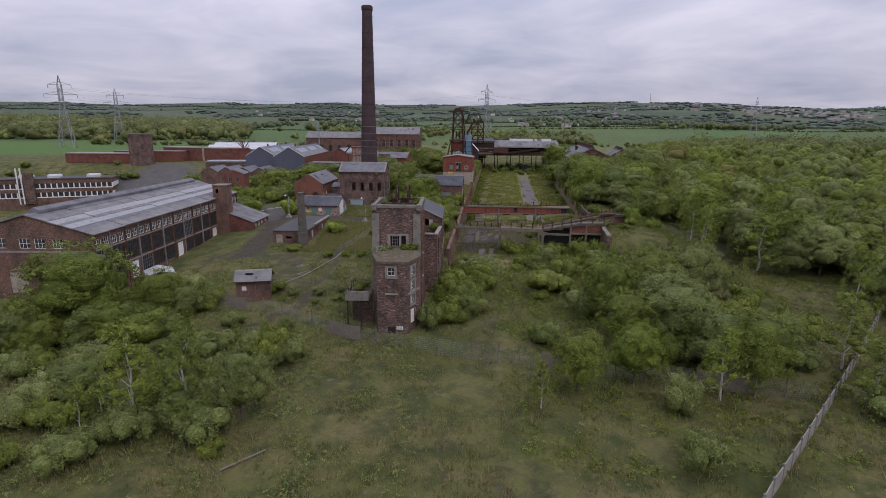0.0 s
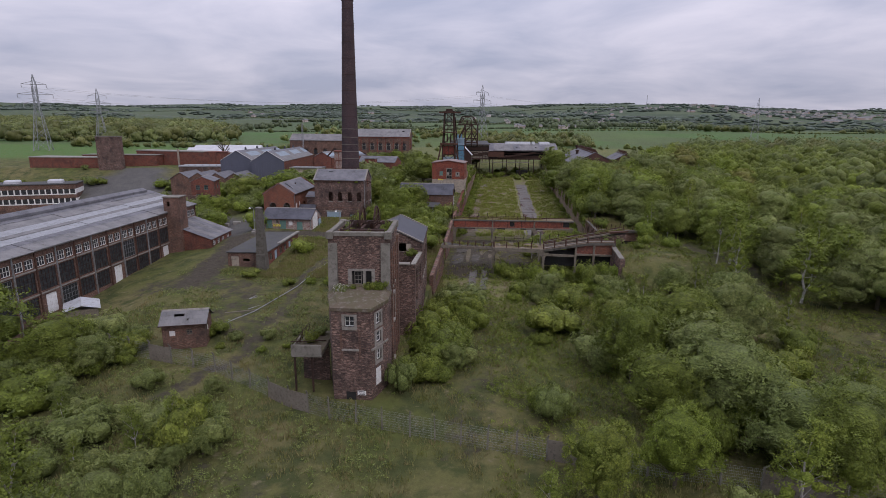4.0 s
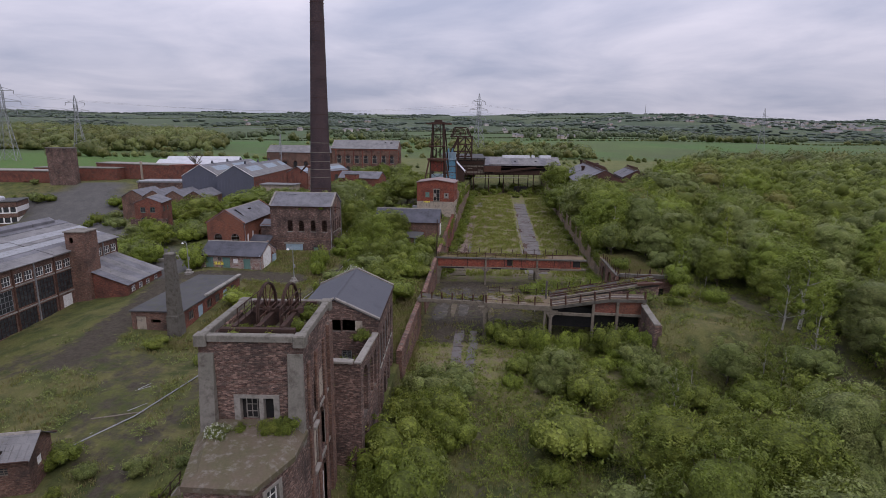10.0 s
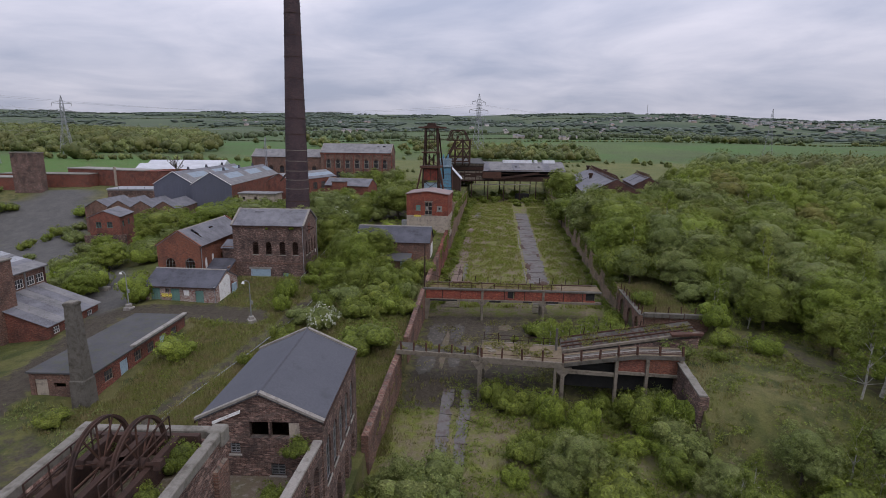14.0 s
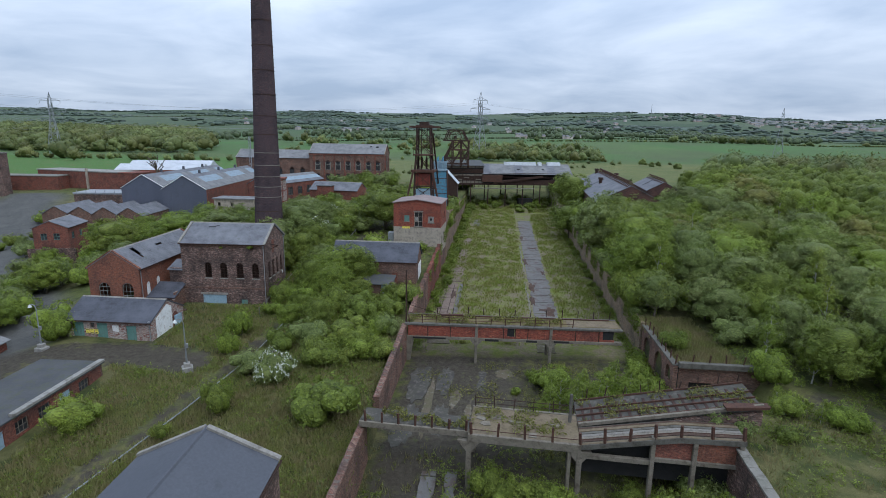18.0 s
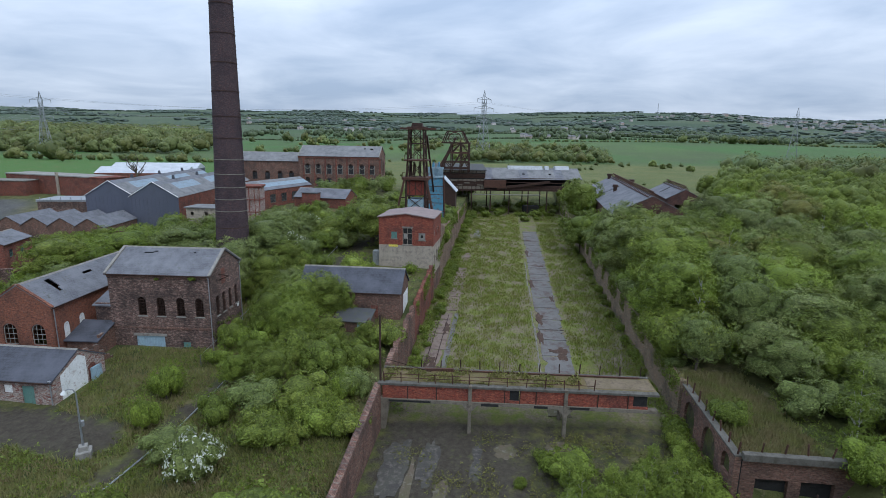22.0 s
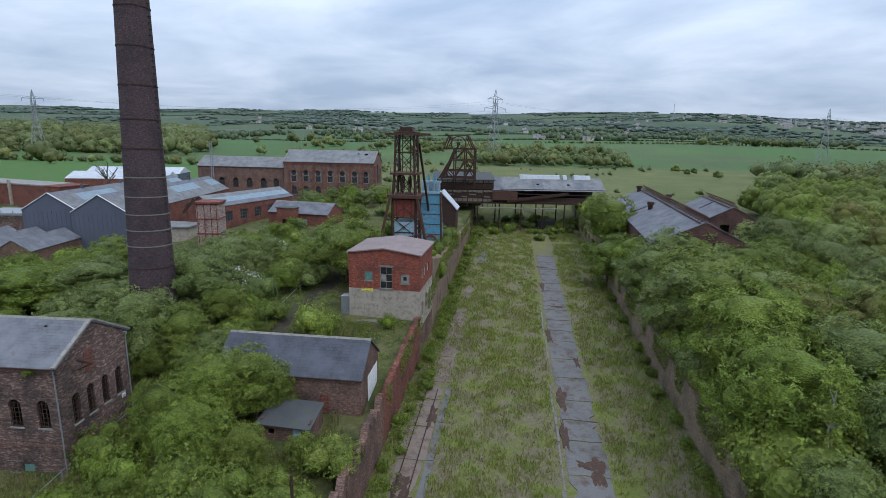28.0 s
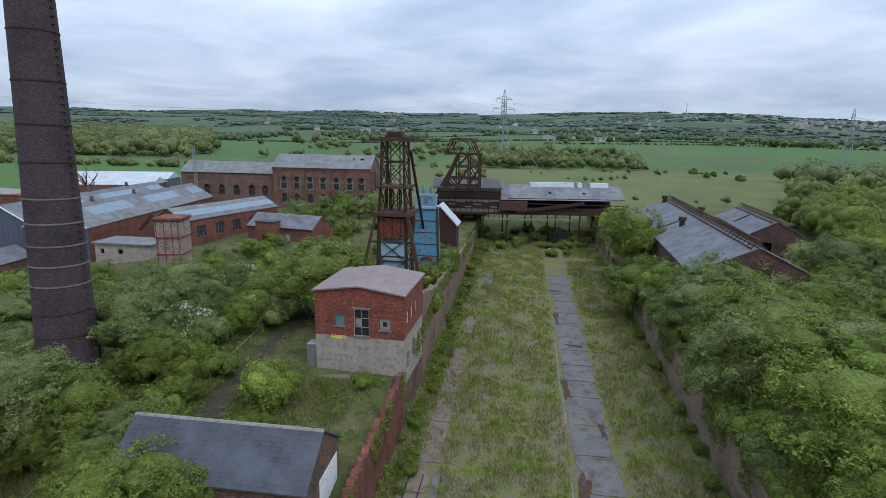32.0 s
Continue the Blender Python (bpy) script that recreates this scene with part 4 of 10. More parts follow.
def long_works():
    """The long workshop with the glazed roof bands."""
    m = rz(-56.0, 80.0, -2.6, 90)
    L, W, eave, ridge = 56.5, 21.0, 11.4, 14.4
    ob = thing("long_workshop", m, "long brick workshop with steel frames and glazed roof strips", "building")
    bays = 14
    bw = L / bays
    holes, wins, low = [], [], []
    for i in range(bays):
        x = i * bw
        wins.append((x + 0.35, 9.0, x + 1.85, 10.4, 0))
        wins.append((x + 2.15, 9.0, x + 3.7, 10.4, 0))
        low.append((x + 0.35, 5.3, x + 3.7, 8.4, 0))
        low.append((x + 1.0, 1.6, x + 3.2, 4.6, 0) if i % 4 == 2 else (x + 0.35, 2.0, x + 3.7, 4.7, 0))
    part("wall", Mesh().panel(L, eave, wins + low, 0.35).box(0, 0.02, -2, L, 0.33, 0), BRICK_BROWN, ob)
    for h in wins:
        window_in(ob, Matrix(), h, WHITE_PAINT, 3, 2, 0.08)
    for k, h in enumerate(low):
        if h[1] < 1.9:
            board_in(ob, Matrix(), h, WHITE_PAINT if k % 2 else BLUE_DOOR, "door", "", 6)
        else:
            window_in(ob, Matrix(), h, RUST_DARK if k % 7 else STEEL_GREY, 5, 4, 0.08)
    for i in range(bays + 1):
        x = min(L - 0.2, i * bw)
        part("frame_post", Mesh().box(x - 0.1, -0.14, -1.5, x + 0.1, -0.004, eave), STEEL_GREY if i % 2 else RUST, ob)
    for z in (4.9, 8.6):
        part("frame_rail", Mesh().box(0, -0.1, z, L, -0.004, z + 0.2), STONE, ob)
    part("wall", Mesh().panel(W - 0.7, eave, [(8.5, 9.0, 10.3, 10.6, 0), (11.0, 9.0, 12.8, 10.6, 0), (14.0, 9.0, 15.6, 10.6, 0), (4.5, 9.0, 6.3, 10.6, 0), (6, 1.5, 9, 5, 0), (13, 3.0, 16, 5.5, 0)], 0.35, rz(0, W - 0.35, 0, -90))
         .prism([(-0.35, eave), (W - 0.35, eave), (W / 2 - 0.35, ridge)], 0, 0.35, rz(0, W - 0.35, 0, -90)).box(0, 0.02, -2, W - 0.7, 0.33, 0, rz(0, W - 0.35, 0, -90)), BRICK_BROWN, ob)
    for h in [(8.5, 9.0, 10.3, 10.6), (11.0, 9.0, 12.8, 10.6), (14.0, 9.0, 15.6, 10.6), (4.5, 9.0, 6.3, 10.6)]:
        window_in(ob, rz(0, W - 0.35, 0, -90), h, WHITE_PAINT, 3, 2, 0.08)
    board_in(ob, rz(0, W - 0.35, 0, -90), (6, 1.5, 9, 5), RENDER_DIRTY)
    window_in(ob, rz(0, W - 0.35, 0, -90), (13, 3.0, 16, 5.5), WHITE_PAINT, 4, 3, 0.08)
    part("frame_rail", Mesh().box(0, -0.1, 8.3, W - 0.7, -0.004, 8.6, rz(0, W - 0.35, 0, -90)), STONE, ob)
    part("wall", Mesh().panel(W - 0.7, eave, [], 0.35, rz(L, 0.35, 0, 90)).prism([(-0.35, eave), (W - 0.35, eave), (W / 2 - 0.35, ridge)], 0, 0.35, rz(L, 0.35, 0, 90)), BRICK_BROWN, ob)
    part("wall", Mesh().panel(L, eave, [], 0.35, rz(L, W, 0, 180)), BRICK_BROWN, ob)
    # roof in strips: sheeting, glazing, sheeting
    for back in (False, True):
        ms, run = slope_pose(L, W, eave, ridge, 0.4, 0.3, 0.14, back)
        strips = [(0, 0.2, SLATE_PALE, "roof_sheet"), (0.2, 0.3, SLATE, "roof_sheet"), (0.3, 0.44, GLAZING_GREY, "roof_glazing"), (0.44, 0.52, SLATE_PALE, "roof_sheet"), (0.52, 0.66, GLAZING_GREY, "roof_glazing"), (0.66, 0.84, SLATE_PALE, "roof_sheet"), (0.84, 1.0, SLATE, "roof_sheet")]
        for a, c, mat, nm in strips:
            for k in range(7):
                x0, x1 = (L + 0.6) * k / 7, (L + 0.6) * (k + 1) / 7
                off = 0.03 * ((k * 7 + int(a * 100)) % 4)
                part(nm, Mesh().box(x0 + 0.01, -off, run * a + 0.01, x1 - 0.01, 0.14, run * c - 0.01, ms), mat, ob)
    vent = Mesh().prism([(-0.9, 0), (0.9, 0), (0.9, 0.45), (0, 0.95), (-0.9, 0.45)], 2.0, L - 2.0, Matrix.Translation((L, W / 2, ridge)) @ rz(0, 0, 0, 90))
    part("ridge_vent", vent, SLATE, ob)
    # brick lift tower with tank
    lt = thing("brick_lift_tower", rz(-56.4, 124.0, -0.5, 0), "square brick lift tower against the workshop wall", "tower")
    part("wall", Mesh().panel(3.2, 12.4, [(0.7, 10.6, 1.3, 11.6, 0)], 0.3), BRICK_BROWN, lt)
    for b in ((0.0, 0.3, 0, 0.3, 3.2, 12.4), (2.9, 0.3, 0, 3.2, 3.2, 12.4), (0.3, 2.9, 0, 2.9, 3.2, 12.4)):
        part("wall", Mesh().box(*b), BRICK_BROWN, lt)
    part("footing", Mesh().box(0.0, 0.02, -2, 3.2, 3.2, 0), BRICK_BROWN, lt)
    part("roof_slab", Mesh().bevel_box(-0.15, -0.15, 12.4, 3.35, 3.35, 12.62, 0.04), CONCRETE, lt)
    ln = thing("workshop_lean_to", rz(-55.9, 127.4, 0.3, 0), "lean-to with broken sheet roof beside the workshop", "shed")
    part("wall", Mesh().panel(10.6, 2.7, [(1.0, 1.2, 2.2, 2.2, 0), (3.2, 1.2, 4.4, 2.2, 0), (5.4, 1.2, 6.6, 2.2, 0), (8, 1.0, 9.2, 2.2, 0)], 0.3, rz(8.4, -2.6, 0, 90)).box(0, 0.02, -1.5, 10.6, 0.28, 0, rz(8.4, -2.6, 0, 90)), BRICK_RED, ln)
    for h in [(1.0, 1.2, 2.2, 2.2), (3.2, 1.2, 4.4, 2.2), (5.4, 1.2, 6.6, 2.2), (8, 1.0, 9.2, 2.2)]:
        window_in(ln, rz(8.4, -2.6, 0, 90), h, WHITE_PAINT, 3, 2, 0.06)
    for y0 in (-2.6, 7.7):
        part("wall", Mesh().prism([(0.3, -1.5), (8.1, -1.5), (8.1, 2.7), (0.3, 5.7)], y0, y0 + 0.3), BRICK_RED, ln)
    for k in range(6):
        y0 = -2.9 + k * 1.9
        part("roof_sheet", Mesh().add([(0.0, y0, 5.9 + 0.02 * (k % 2)), (8.7, y0, 2.7), (8.7, y0 + 1.86, 2.7 + 0.03 * (k % 3)), (0.0, y0 + 1.86, 5.9), (0.0, y0, 5.82), (8.7, y0, 2.62), (8.7, y0 + 1.86, 2.62), (0.0, y0 + 1.86, 5.82)],
                                      [(0, 1, 2, 3), (7, 6, 5, 4), (0, 4, 5, 1), (1, 5, 6, 2), (2, 6, 7, 3), (3, 7, 4, 0)]), SLATE_PALE if k % 2 else SLATE, ln)


long_works()


def stack_house():
    ob = thing("flat_roofed_stores", rz(-37.0, 108.3, 1.2, -1.5), "long low brick stores with cracked felt roof", "building")
    part("wall", Mesh().panel(7.0, 2.9, [(0.6, 0.1, 2.0, 2.2, 0), (2.7, 1.3, 4.0, 1.8, 0)], 0.3).box(0, 0.02, -1, 7.0, 0.28, 0), BRICK_BROWN, ob)
    board_in(ob, Matrix(), (0.6, 0.1, 2.0, 2.2), RENDER_DIRTY, "door", "pale boarded door")
    mr = rz(7.0, 0.3, 0, 90)
    hs = [(1.5 + 2.7 * i, 0.4 if i % 3 == 1 else 1.0, 3.0 + 2.7 * i, 2.3, 0) for i in range(6)]
    part("wall", Mesh().panel(18.4, 2.9, hs, 0.3, mr).box(0, 0.02, -1, 18.4, 0.28, 0, mr), BRICK_RED, ob)
    for i, h in enumerate(hs):
        if i % 3 == 1:
            board_in(ob, mr, h, BLUE_DOOR)
        else:
            window_in(ob, mr, h, WOOD_GREY, 3, 2)
    part("wall", Mesh().panel(18.4, 2.9, [], 0.3, rz(0, 18.7, 0, -90)).panel(7.0, 2.9, [], 0.3, rz(7.0, 19.0, 0, 180)), BRICK_BROWN, ob)
    part("roof_slab", Mesh().bevel_box(-0.2, -0.2, 2.9, 7.25, 19.2, 3.08, 0.04), SHEET_DARK, ob)
    part("coping", Mesh().bevel_box(6.7, 7.0, 3.08, 7.3, 19.2, 3.35, 0.04), CONCRETE_PALE, ob)
    st = thing("brick_stack", rz(-30.2, 106.9, 1.0, -3), "square brick stack beside the flat-roofed stores", "chimney")
    s = Mesh()
    s.add([(sx * w, sy * w, z) for z, w in ((-1, 0.85), (3.2, 0.8), (3.3, 0.72), (11.2, 0.5), (11.25, 0.57), (11.5, 0.57)) for sx, sy in ((-1, -1), (1, -1), (1, 1), (-1, 1))],
          [(4 * k + i, 4 * k + (i + 1) % 4, 4 * k + 4 + (i + 1) % 4, 4 * k + 4 + i) for k in range(5) for i in range(4)] + [(20, 21, 22, 23)])
    part("shaft", s, CONCRETE_OLD, st, "sooty rendered shaft")
    part("cap", Mesh().bevel_box(-0.45, -0.45, 11.5, 0.45, 0.45, 11.64, 0.04), CONCRETE, st)


stack_house()


# ---- the winding tower and the house behind it ----
def winding_tower():
    """Concrete-and-brick tower: local origin at its south-west corner, ground level."""
    x0, x1, y0, y1 = -10.1, -3.3, 72.2, 80.0
    zb, zt = -1.6, 14.7
    ob = thing("winding_tower", pose(x0, y0, zb), "derelict brick winding tower with stone dressings and plants on top", "tower")
    W, D, H = x1 - x0, y1 - y0, zt - zb
    # upper front wall, above the lower block's roof
    part("wall", Mesh().panel(W, H, [(2.3, 10.75, 4.9, 12.35, 0)], 0.6), BRICK_DARK, ob)
    window_in(ob, Matrix(), (2.75, 10.75, 3.55, 12.25), STONE, 2, 3, 0.3)
    part("window_surround", Mesh().box(2.1, -0.06, 12.35, 5.1, 0.3, 12.6).box(2.1, -0.08, 10.5, 2.5, 0.4, 12.35).box(3.75, -0.08, 10.5, 4.05, 0.4, 12.35).box(4.72, -0.08, 10.5, 5.1, 0.4, 12.35), STONE, ob)
    # black sheet closes the opening behind the surround
    part("boarding", Mesh().box(2.5, 0.35, 10.75, 4.8, 0.42, 12.35), BLACK, ob)
    holes = [(1.6, 10.2, 2.3, 12.4, 0.3), (4.6, 10.0, 5.3, 12.0, 0.3), (2.2, 6.2, 4.2, 9.6, 0.8), (2.2, 1.0, 4.4, 5.2, 0.9), (5.3, 3.6, 6.2, 5.6, 0.3)]
    mr = rz(W, 0.6, 0, 90)
    part("wall", Mesh().panel(D - 1.2, H, holes, 0.6, mr).box(0, 0.02, -1.5, D - 1.2, 0.58, 0, mr), BRICK_DARK, ob)
    for k, h in enumerate(holes):
        if k in (0, 1, 4):
            window_in(ob, mr, h, WHITE_PAINT, 2, 4, 0.2)
        else:
            part("arch_ring", Mesh().box(h[0] - 0.25, -0.05, h[1], h[0], 0.2, h[3] - 0.7, mr).box(h[2], -0.05, h[1], h[2] + 0.25, 0.2, h[3] - 0.7, mr), STONE, ob)
            board_in(ob, mr, (h[0], h[1], h[2], h[1] + (h[3] - h[1]) * 0.62), WHITE_PAINT if k == 3 else WOOD_GREY, "door", "", 5, 0.25)
    part("string_course", Mesh().box(0, -0.1, 5.6, D - 1.2, -0.004, 5.85, mr).box(0, -0.1, 9.85, D - 1.2, -0.004, 10.05, mr), STONE, ob)
    part("wall", Mesh().panel(D - 1.2, H, [], 0.6, rz(0, D - 0.6, 0, -90)).box(0, 0.02, -1.5, D - 1.2, 0.58, 0, rz(0, D - 0.6, 0, -90)), BRICK_DARK, ob)
    part("wall", Mesh().panel(W, H, [], 0.6, rz(W, D, 0, 180)).box(0, 0.02, -1.5, W, 0.58, 0, rz(W, D, 0, 180)), BRICK_DARK, ob)
    # raking buttresses on the front
    for bx in (0.0, 4.85 + 0.95):
        part("buttress", Mesh().add([(bx, -0.75, 9.2), (bx + 1.0, -0.75, 9.2), (bx + 1.0, -0.12, 15.5), (bx, -0.12, 15.5), (bx, 0.0, 9.2), (bx + 1.0, 0.0, 9.2), (bx + 1.0, 0.0, 15.5), (bx, 0.0, 15.5)],
                                    [(0, 1, 2, 3), (1, 5, 6, 2), (4, 0, 3, 7), (3, 2, 6, 7), (0, 4, 5, 1)]), CONCRETE, ob)
    for yy in (0.62, 2.6, 4.9):
        part("pilaster", Mesh().bevel_box(W + 0.004, yy, 0, W + 0.18, yy + 0.5, 14.6, 0.03), BRICK_BROWN, ob)
    part("render_patch", Mesh().box(W + 0.004, 1.25, 6.3, W + 0.03, 2.2, 9.4), RENDER_DIRTY, ob, "pale patch of old render")
    for zz in (1.2, 5.9, 9.3):
        part("ledge", Mesh().bevel_box(W + 0.004, 1.3, zz, W + 0.3, 2.4, zz + 0.22, 0.03), STONE, ob)
    part("render_patch", Mesh().box(W + 0.004, 3.3, 10.5, W + 0.03, 4.6, 12.6), RENDER_DIRTY, ob)
    part("buttress", Mesh().box(W + 0.004, D - 1.5, 0, W + 0.25, D - 0.3, 15.2), BRICK_BROWN, ob)
    # parapet ring with corner blocks
    z0, z1 = H, H + 0.45
    for nm, b in (("front", (0.6, -0.1, W - 0.6, 0.42)), ("back", (0.6, D - 0.42, W - 0.6, D + 0.06)), ("west", (-0.1, 0.6, 0.42, D - 0.6)), ("east", (W - 0.42, 0.6, W + 0.1, D - 0.6))):
        part("parapet", Mesh().bevel_box(b[0], b[1], z0, b[2], b[3], z1, 0.06), CONCRETE, ob)
    for cx, cy in ((-0.2, -0.25), (W - 0.6, -0.25), (-0.2, D - 0.6), (W - 0.6, D - 0.6)):
        part("corner_block", Mesh().bevel_box(cx, cy, z0 - 0.3, cx + 0.8, cy + 0.8, z1 + 0.05, 0.08), CONCRETE, ob)
    part("roof_slab", Mesh().box(0.6, 0.6, H - 0.7, W - 0.6, D - 0.6, H - 0.45), RUBBLE, ob)
    # front block with canted corner
    pl = [(1.4, -5.9), (5.4, -6.1), (6.75, -3.0), (6.78, -0.02), (0.02, -0.02), (0.1, -1.2)]
    n = len(pl)

    def ringz(z, grow=0.0):
        cx, cy = 3.4, -2.9
        return [(cx + (x - cx) * (1 + grow), cy + (y - cy) * (1 + grow) if y < -0.5 else y, z) for x, y in pl]
    # walls side by side, so that the openings go through them
    for k in range(n):
        a, b = Vector((*pl[k], 0)), Vector((*pl[(k + 1) % n], 0))
        if k == 3:
            continue
        d = b - a
        m = Matrix.Translation(a) @ rz(0, 0, 0, math.degrees(math.atan2(d.y, d.x)))
        hs = []
        if k == 0:
            hs = [(1.35, 8.1, 2.35, 9.2, 0)]
        elif k == 1:
            hs = [(1.0, 8.0, 2.0, 9.2, 0), (1.0, 6.0, 2.0, 7.2, 0), (1.0, 4.0, 2.0, 5.2, 0), (0.9, 1.2, 2.1, 3.2, 0)]
        part("wall", Mesh().panel(d.length, 9.75, hs, 0.45, m).box(0, 0.02, -1.5, d.length, 0.43, 0, m), BRICK_DARK, ob)
        for j, h in enumerate(hs):
            if h[1] > 3:
                window_in(ob, m, h, WHITE_PAINT, 2, 2, 0.15)
                part("window_surround", Mesh().box(h[0] - 0.28, -0.07, h[1] - 0.35, h[0], 0.14, h[3] + 0.2, m).box(h[2], -0.07, h[1] - 0.35, h[2] + 0.28, 0.14, h[3] + 0.2, m)
                     .box(h[0], -0.07, h[1] - 0.35, h[2], 0.14, h[1], m).box(h[0], -0.07, h[3], h[2], 0.14, h[3] + 0.2, m), STONE, ob)
            else:
                board_in(ob, m, h, WHITE_PAINT, "door", "white-painted boarded doorway")
        if k == 0:
            for xx in (0.85, 2.75):
                part("pilaster", Mesh().box(xx, -0.1, 4.6, xx + 0.22, -0.004, 7.7, m), BRICK_BROWN, ob)
            part("string_course", Mesh().bevel_box(1.0, -0.16, 5.5, 2.8, -0.004, 5.7, 0.02, m), STONE, ob)
            # black plate on the solid wall, drawn as a dark opening
            part("doorway", Mesh().box(1.3, -0.02, 0, 2.3, 0.1, 0.9, m), BLACK, ob)
            sign_on(ob, m @ Matrix.Translation((2.5, 0, 0.55)), 0.9, 0.5, WHITE_PAINT)
        if k == 1:
            part("string_course", Mesh().bevel_box(0, -0.16, 5.5, 3.3, -0.004, 5.7, 0.02, m), STONE, ob)
    cap = Mesh()
    r0, r1, r2 = ringz(9.75, 0.04), ringz(10.1, 0.04), ringz(10.2, -0.25)
    r2 = [(x, y, 10.25 + 0.10 * (y + 5.8)) for x, y, z in r2]
    cap.add(r0 + r1 + r2, [(i, (i + 1) % n, n + (i + 1) % n, n + i) for i in range(n)] + [(n + i, n + (i + 1) % n, 2 * n + (i + 1) % n, 2 * n + i) for i in range(n)] + [tuple(range(2 * n, 3 * n)), tuple(range(n - 1, -1, -1))])
    part("lower_roof", cap, RUBBLE, ob, "mossy concrete roof of the lower block")
    # concrete platform on posts to the west
    pf = thing("concrete_platform", pose(-13.3, 67.2, -1.6), "ruined concrete platform on posts with bent railings", "platform")
    part("deck", Mesh().bevel_box(0, 0, 4.25, 3.2, 6.6, 4.5, 0.05), CONCRETE, pf)
    part("parapet", Mesh().bevel_box(0.0, 0.0, 4.5, 3.2, 0.16, 5.6, 0.03), CONCRETE, pf)
    part("parapet", Mesh().bevel_box(0.0, 0.17, 4.5, 0.16, 3.4, 5.3, 0.03), CONCRETE, pf)
    part("deck_soil", Mesh().bevel_box(0.2, 0.2, 4.5, 3.15, 6.5, 4.62, 0.05), RUBBLE, pf)
    for px, py in ((0.15, 0.3), (2.0, 0.3), (0.15, 6.2), (2.0, 6.2)):
        part("post", Mesh().box(px, py, -0.8, px + 0.18, py + 0.18, 4.25), RUST_DARK, pf)
    part("back_wall", Mesh().box(0.4, 3.0, -0.8, 3.3, 3.3, 4.2), BRICK_DARK, pf)
    r = Mesh()
    for k in range(6):
        r.beam((0.1, 0.4 + k * 1.25, 4.5), (0.1 + 0.12 * (k % 3), 0.4 + k * 1.25, 5.7), 0.06)
    r.beam((0.1, 0.3, 5.6), (0.2, 6.8, 5.5), 0.05).beam((0.1, 0.3, 5.1), (0.25, 6.8, 4.9), 0.05).beam((0.0, 0.2, 5.9), (2.9, 3.5, 4.7), 0.08)
    part("railing", r, RUST_DARK, pf)


winding_tower()


def winding_wheels():
    """Two pulley wheels in their girders on the tower's roof."""
    g = thing("winding_gear", pose(-8.6, 73.4, 14.25), "two great rusted winding wheels in a girder bed", "winding gear")
    b = Mesh()
    part("girder", Mesh().box(0.3, -0.1, 0.05, 0.6, 5.4, 1.1), RUST_DARK, g)
    part("girder", Mesh().box(1.9, -0.1, 0.05, 2.2, 5.4, 1.1), RUST_DARK, g)
    part("girder", Mesh().box(3.5, -0.1, 0.05, 3.8, 5.4, 1.1), RUST_DARK, g)
    part("cross_girder", Mesh().box(-0.3, -0.5, 0.02, 4.6, -0.11, 1.05), RUST_DARK, g)
    part("cross_girder", Mesh().box(-0.3, 5.41, 0.02, 4.6, 5.7, 1.05), RUST_DARK, g)
    for x in (0.65, 3.45):
        r = Mesh()
        for k in range(5):
            r.beam((x, 0.2 + k * 1.25, 1.05), (x, 0.2 + k * 1.25, 2.2), 0.05)
        r.beam((x, 0.2, 2.2), (x, 5.2, 2.2), 0.05).beam((x, 0.2, 1.65), (x, 5.2, 1.65), 0.05)
        part("railing", r, RUST_DARK, g)
    for wx in (1.65, 3.3):
        m = Matrix.Translation((wx, 3.0, 1.2))
        rim = Mesh()
        n = 40
        prof = [(1.88, -0.1), (2.0, -0.11), (2.0, -0.05), (1.93, 0.0), (2.0, 0.05), (2.0, 0.11), (1.88, 0.1)]
        k = len(prof)
        rim.add([(px, r * math.cos(2 * math.pi * i / n), r * math.sin(2 * math.pi * i / n)) for i in range(n) for r, px in prof],
                [(i * k + j, i * k + (j + 1) % k, ((i + 1) % n) * k + (j + 1) % k, ((i + 1) % n) * k + j) for i in range(n) for j in range(k)], m)
        w = part("wheel", rim, RUST_DARK, g, "large spoked winding wheel")
        for i in range(12):
            a = 2 * math.pi * i / 12
            part("spoke", Mesh().beam((wx + 0.05 * (-1) ** i, 3.0 + 0.2 * math.cos(a), 1.2 + 0.2 * math.sin(a)), (wx + 0.03 * (-1) ** i, 3.0 + 1.9 * math.cos(a), 1.2 + 1.9 * math.sin(a)), 0.06), RUST, w)
        part("hub", Mesh().tube((wx - 0.25, 3.0, 1.2), (wx + 0.25, 3.0, 1.2), 0.27, None, 16), RUST_DARK, w)
        part("axle", Mesh().tube((wx - 0.8, 3.0, 1.2), (wx + 0.8, 3.0, 1.2), 0.1, None, 12), RUST_DARK, w)
        for s in (-0.95, 0.65):
            part("bearing", Mesh().prism([(0, -0.12), (0.5, -0.12), (0.4, 0.22), (0.1, 0.22)], 0.0, 0.3, Matrix.Translation((wx + s + 0.3, 2.75, 1.2)) @ rz(0, 0, 0, 90)), RUST_DARK, w)


winding_wheels()


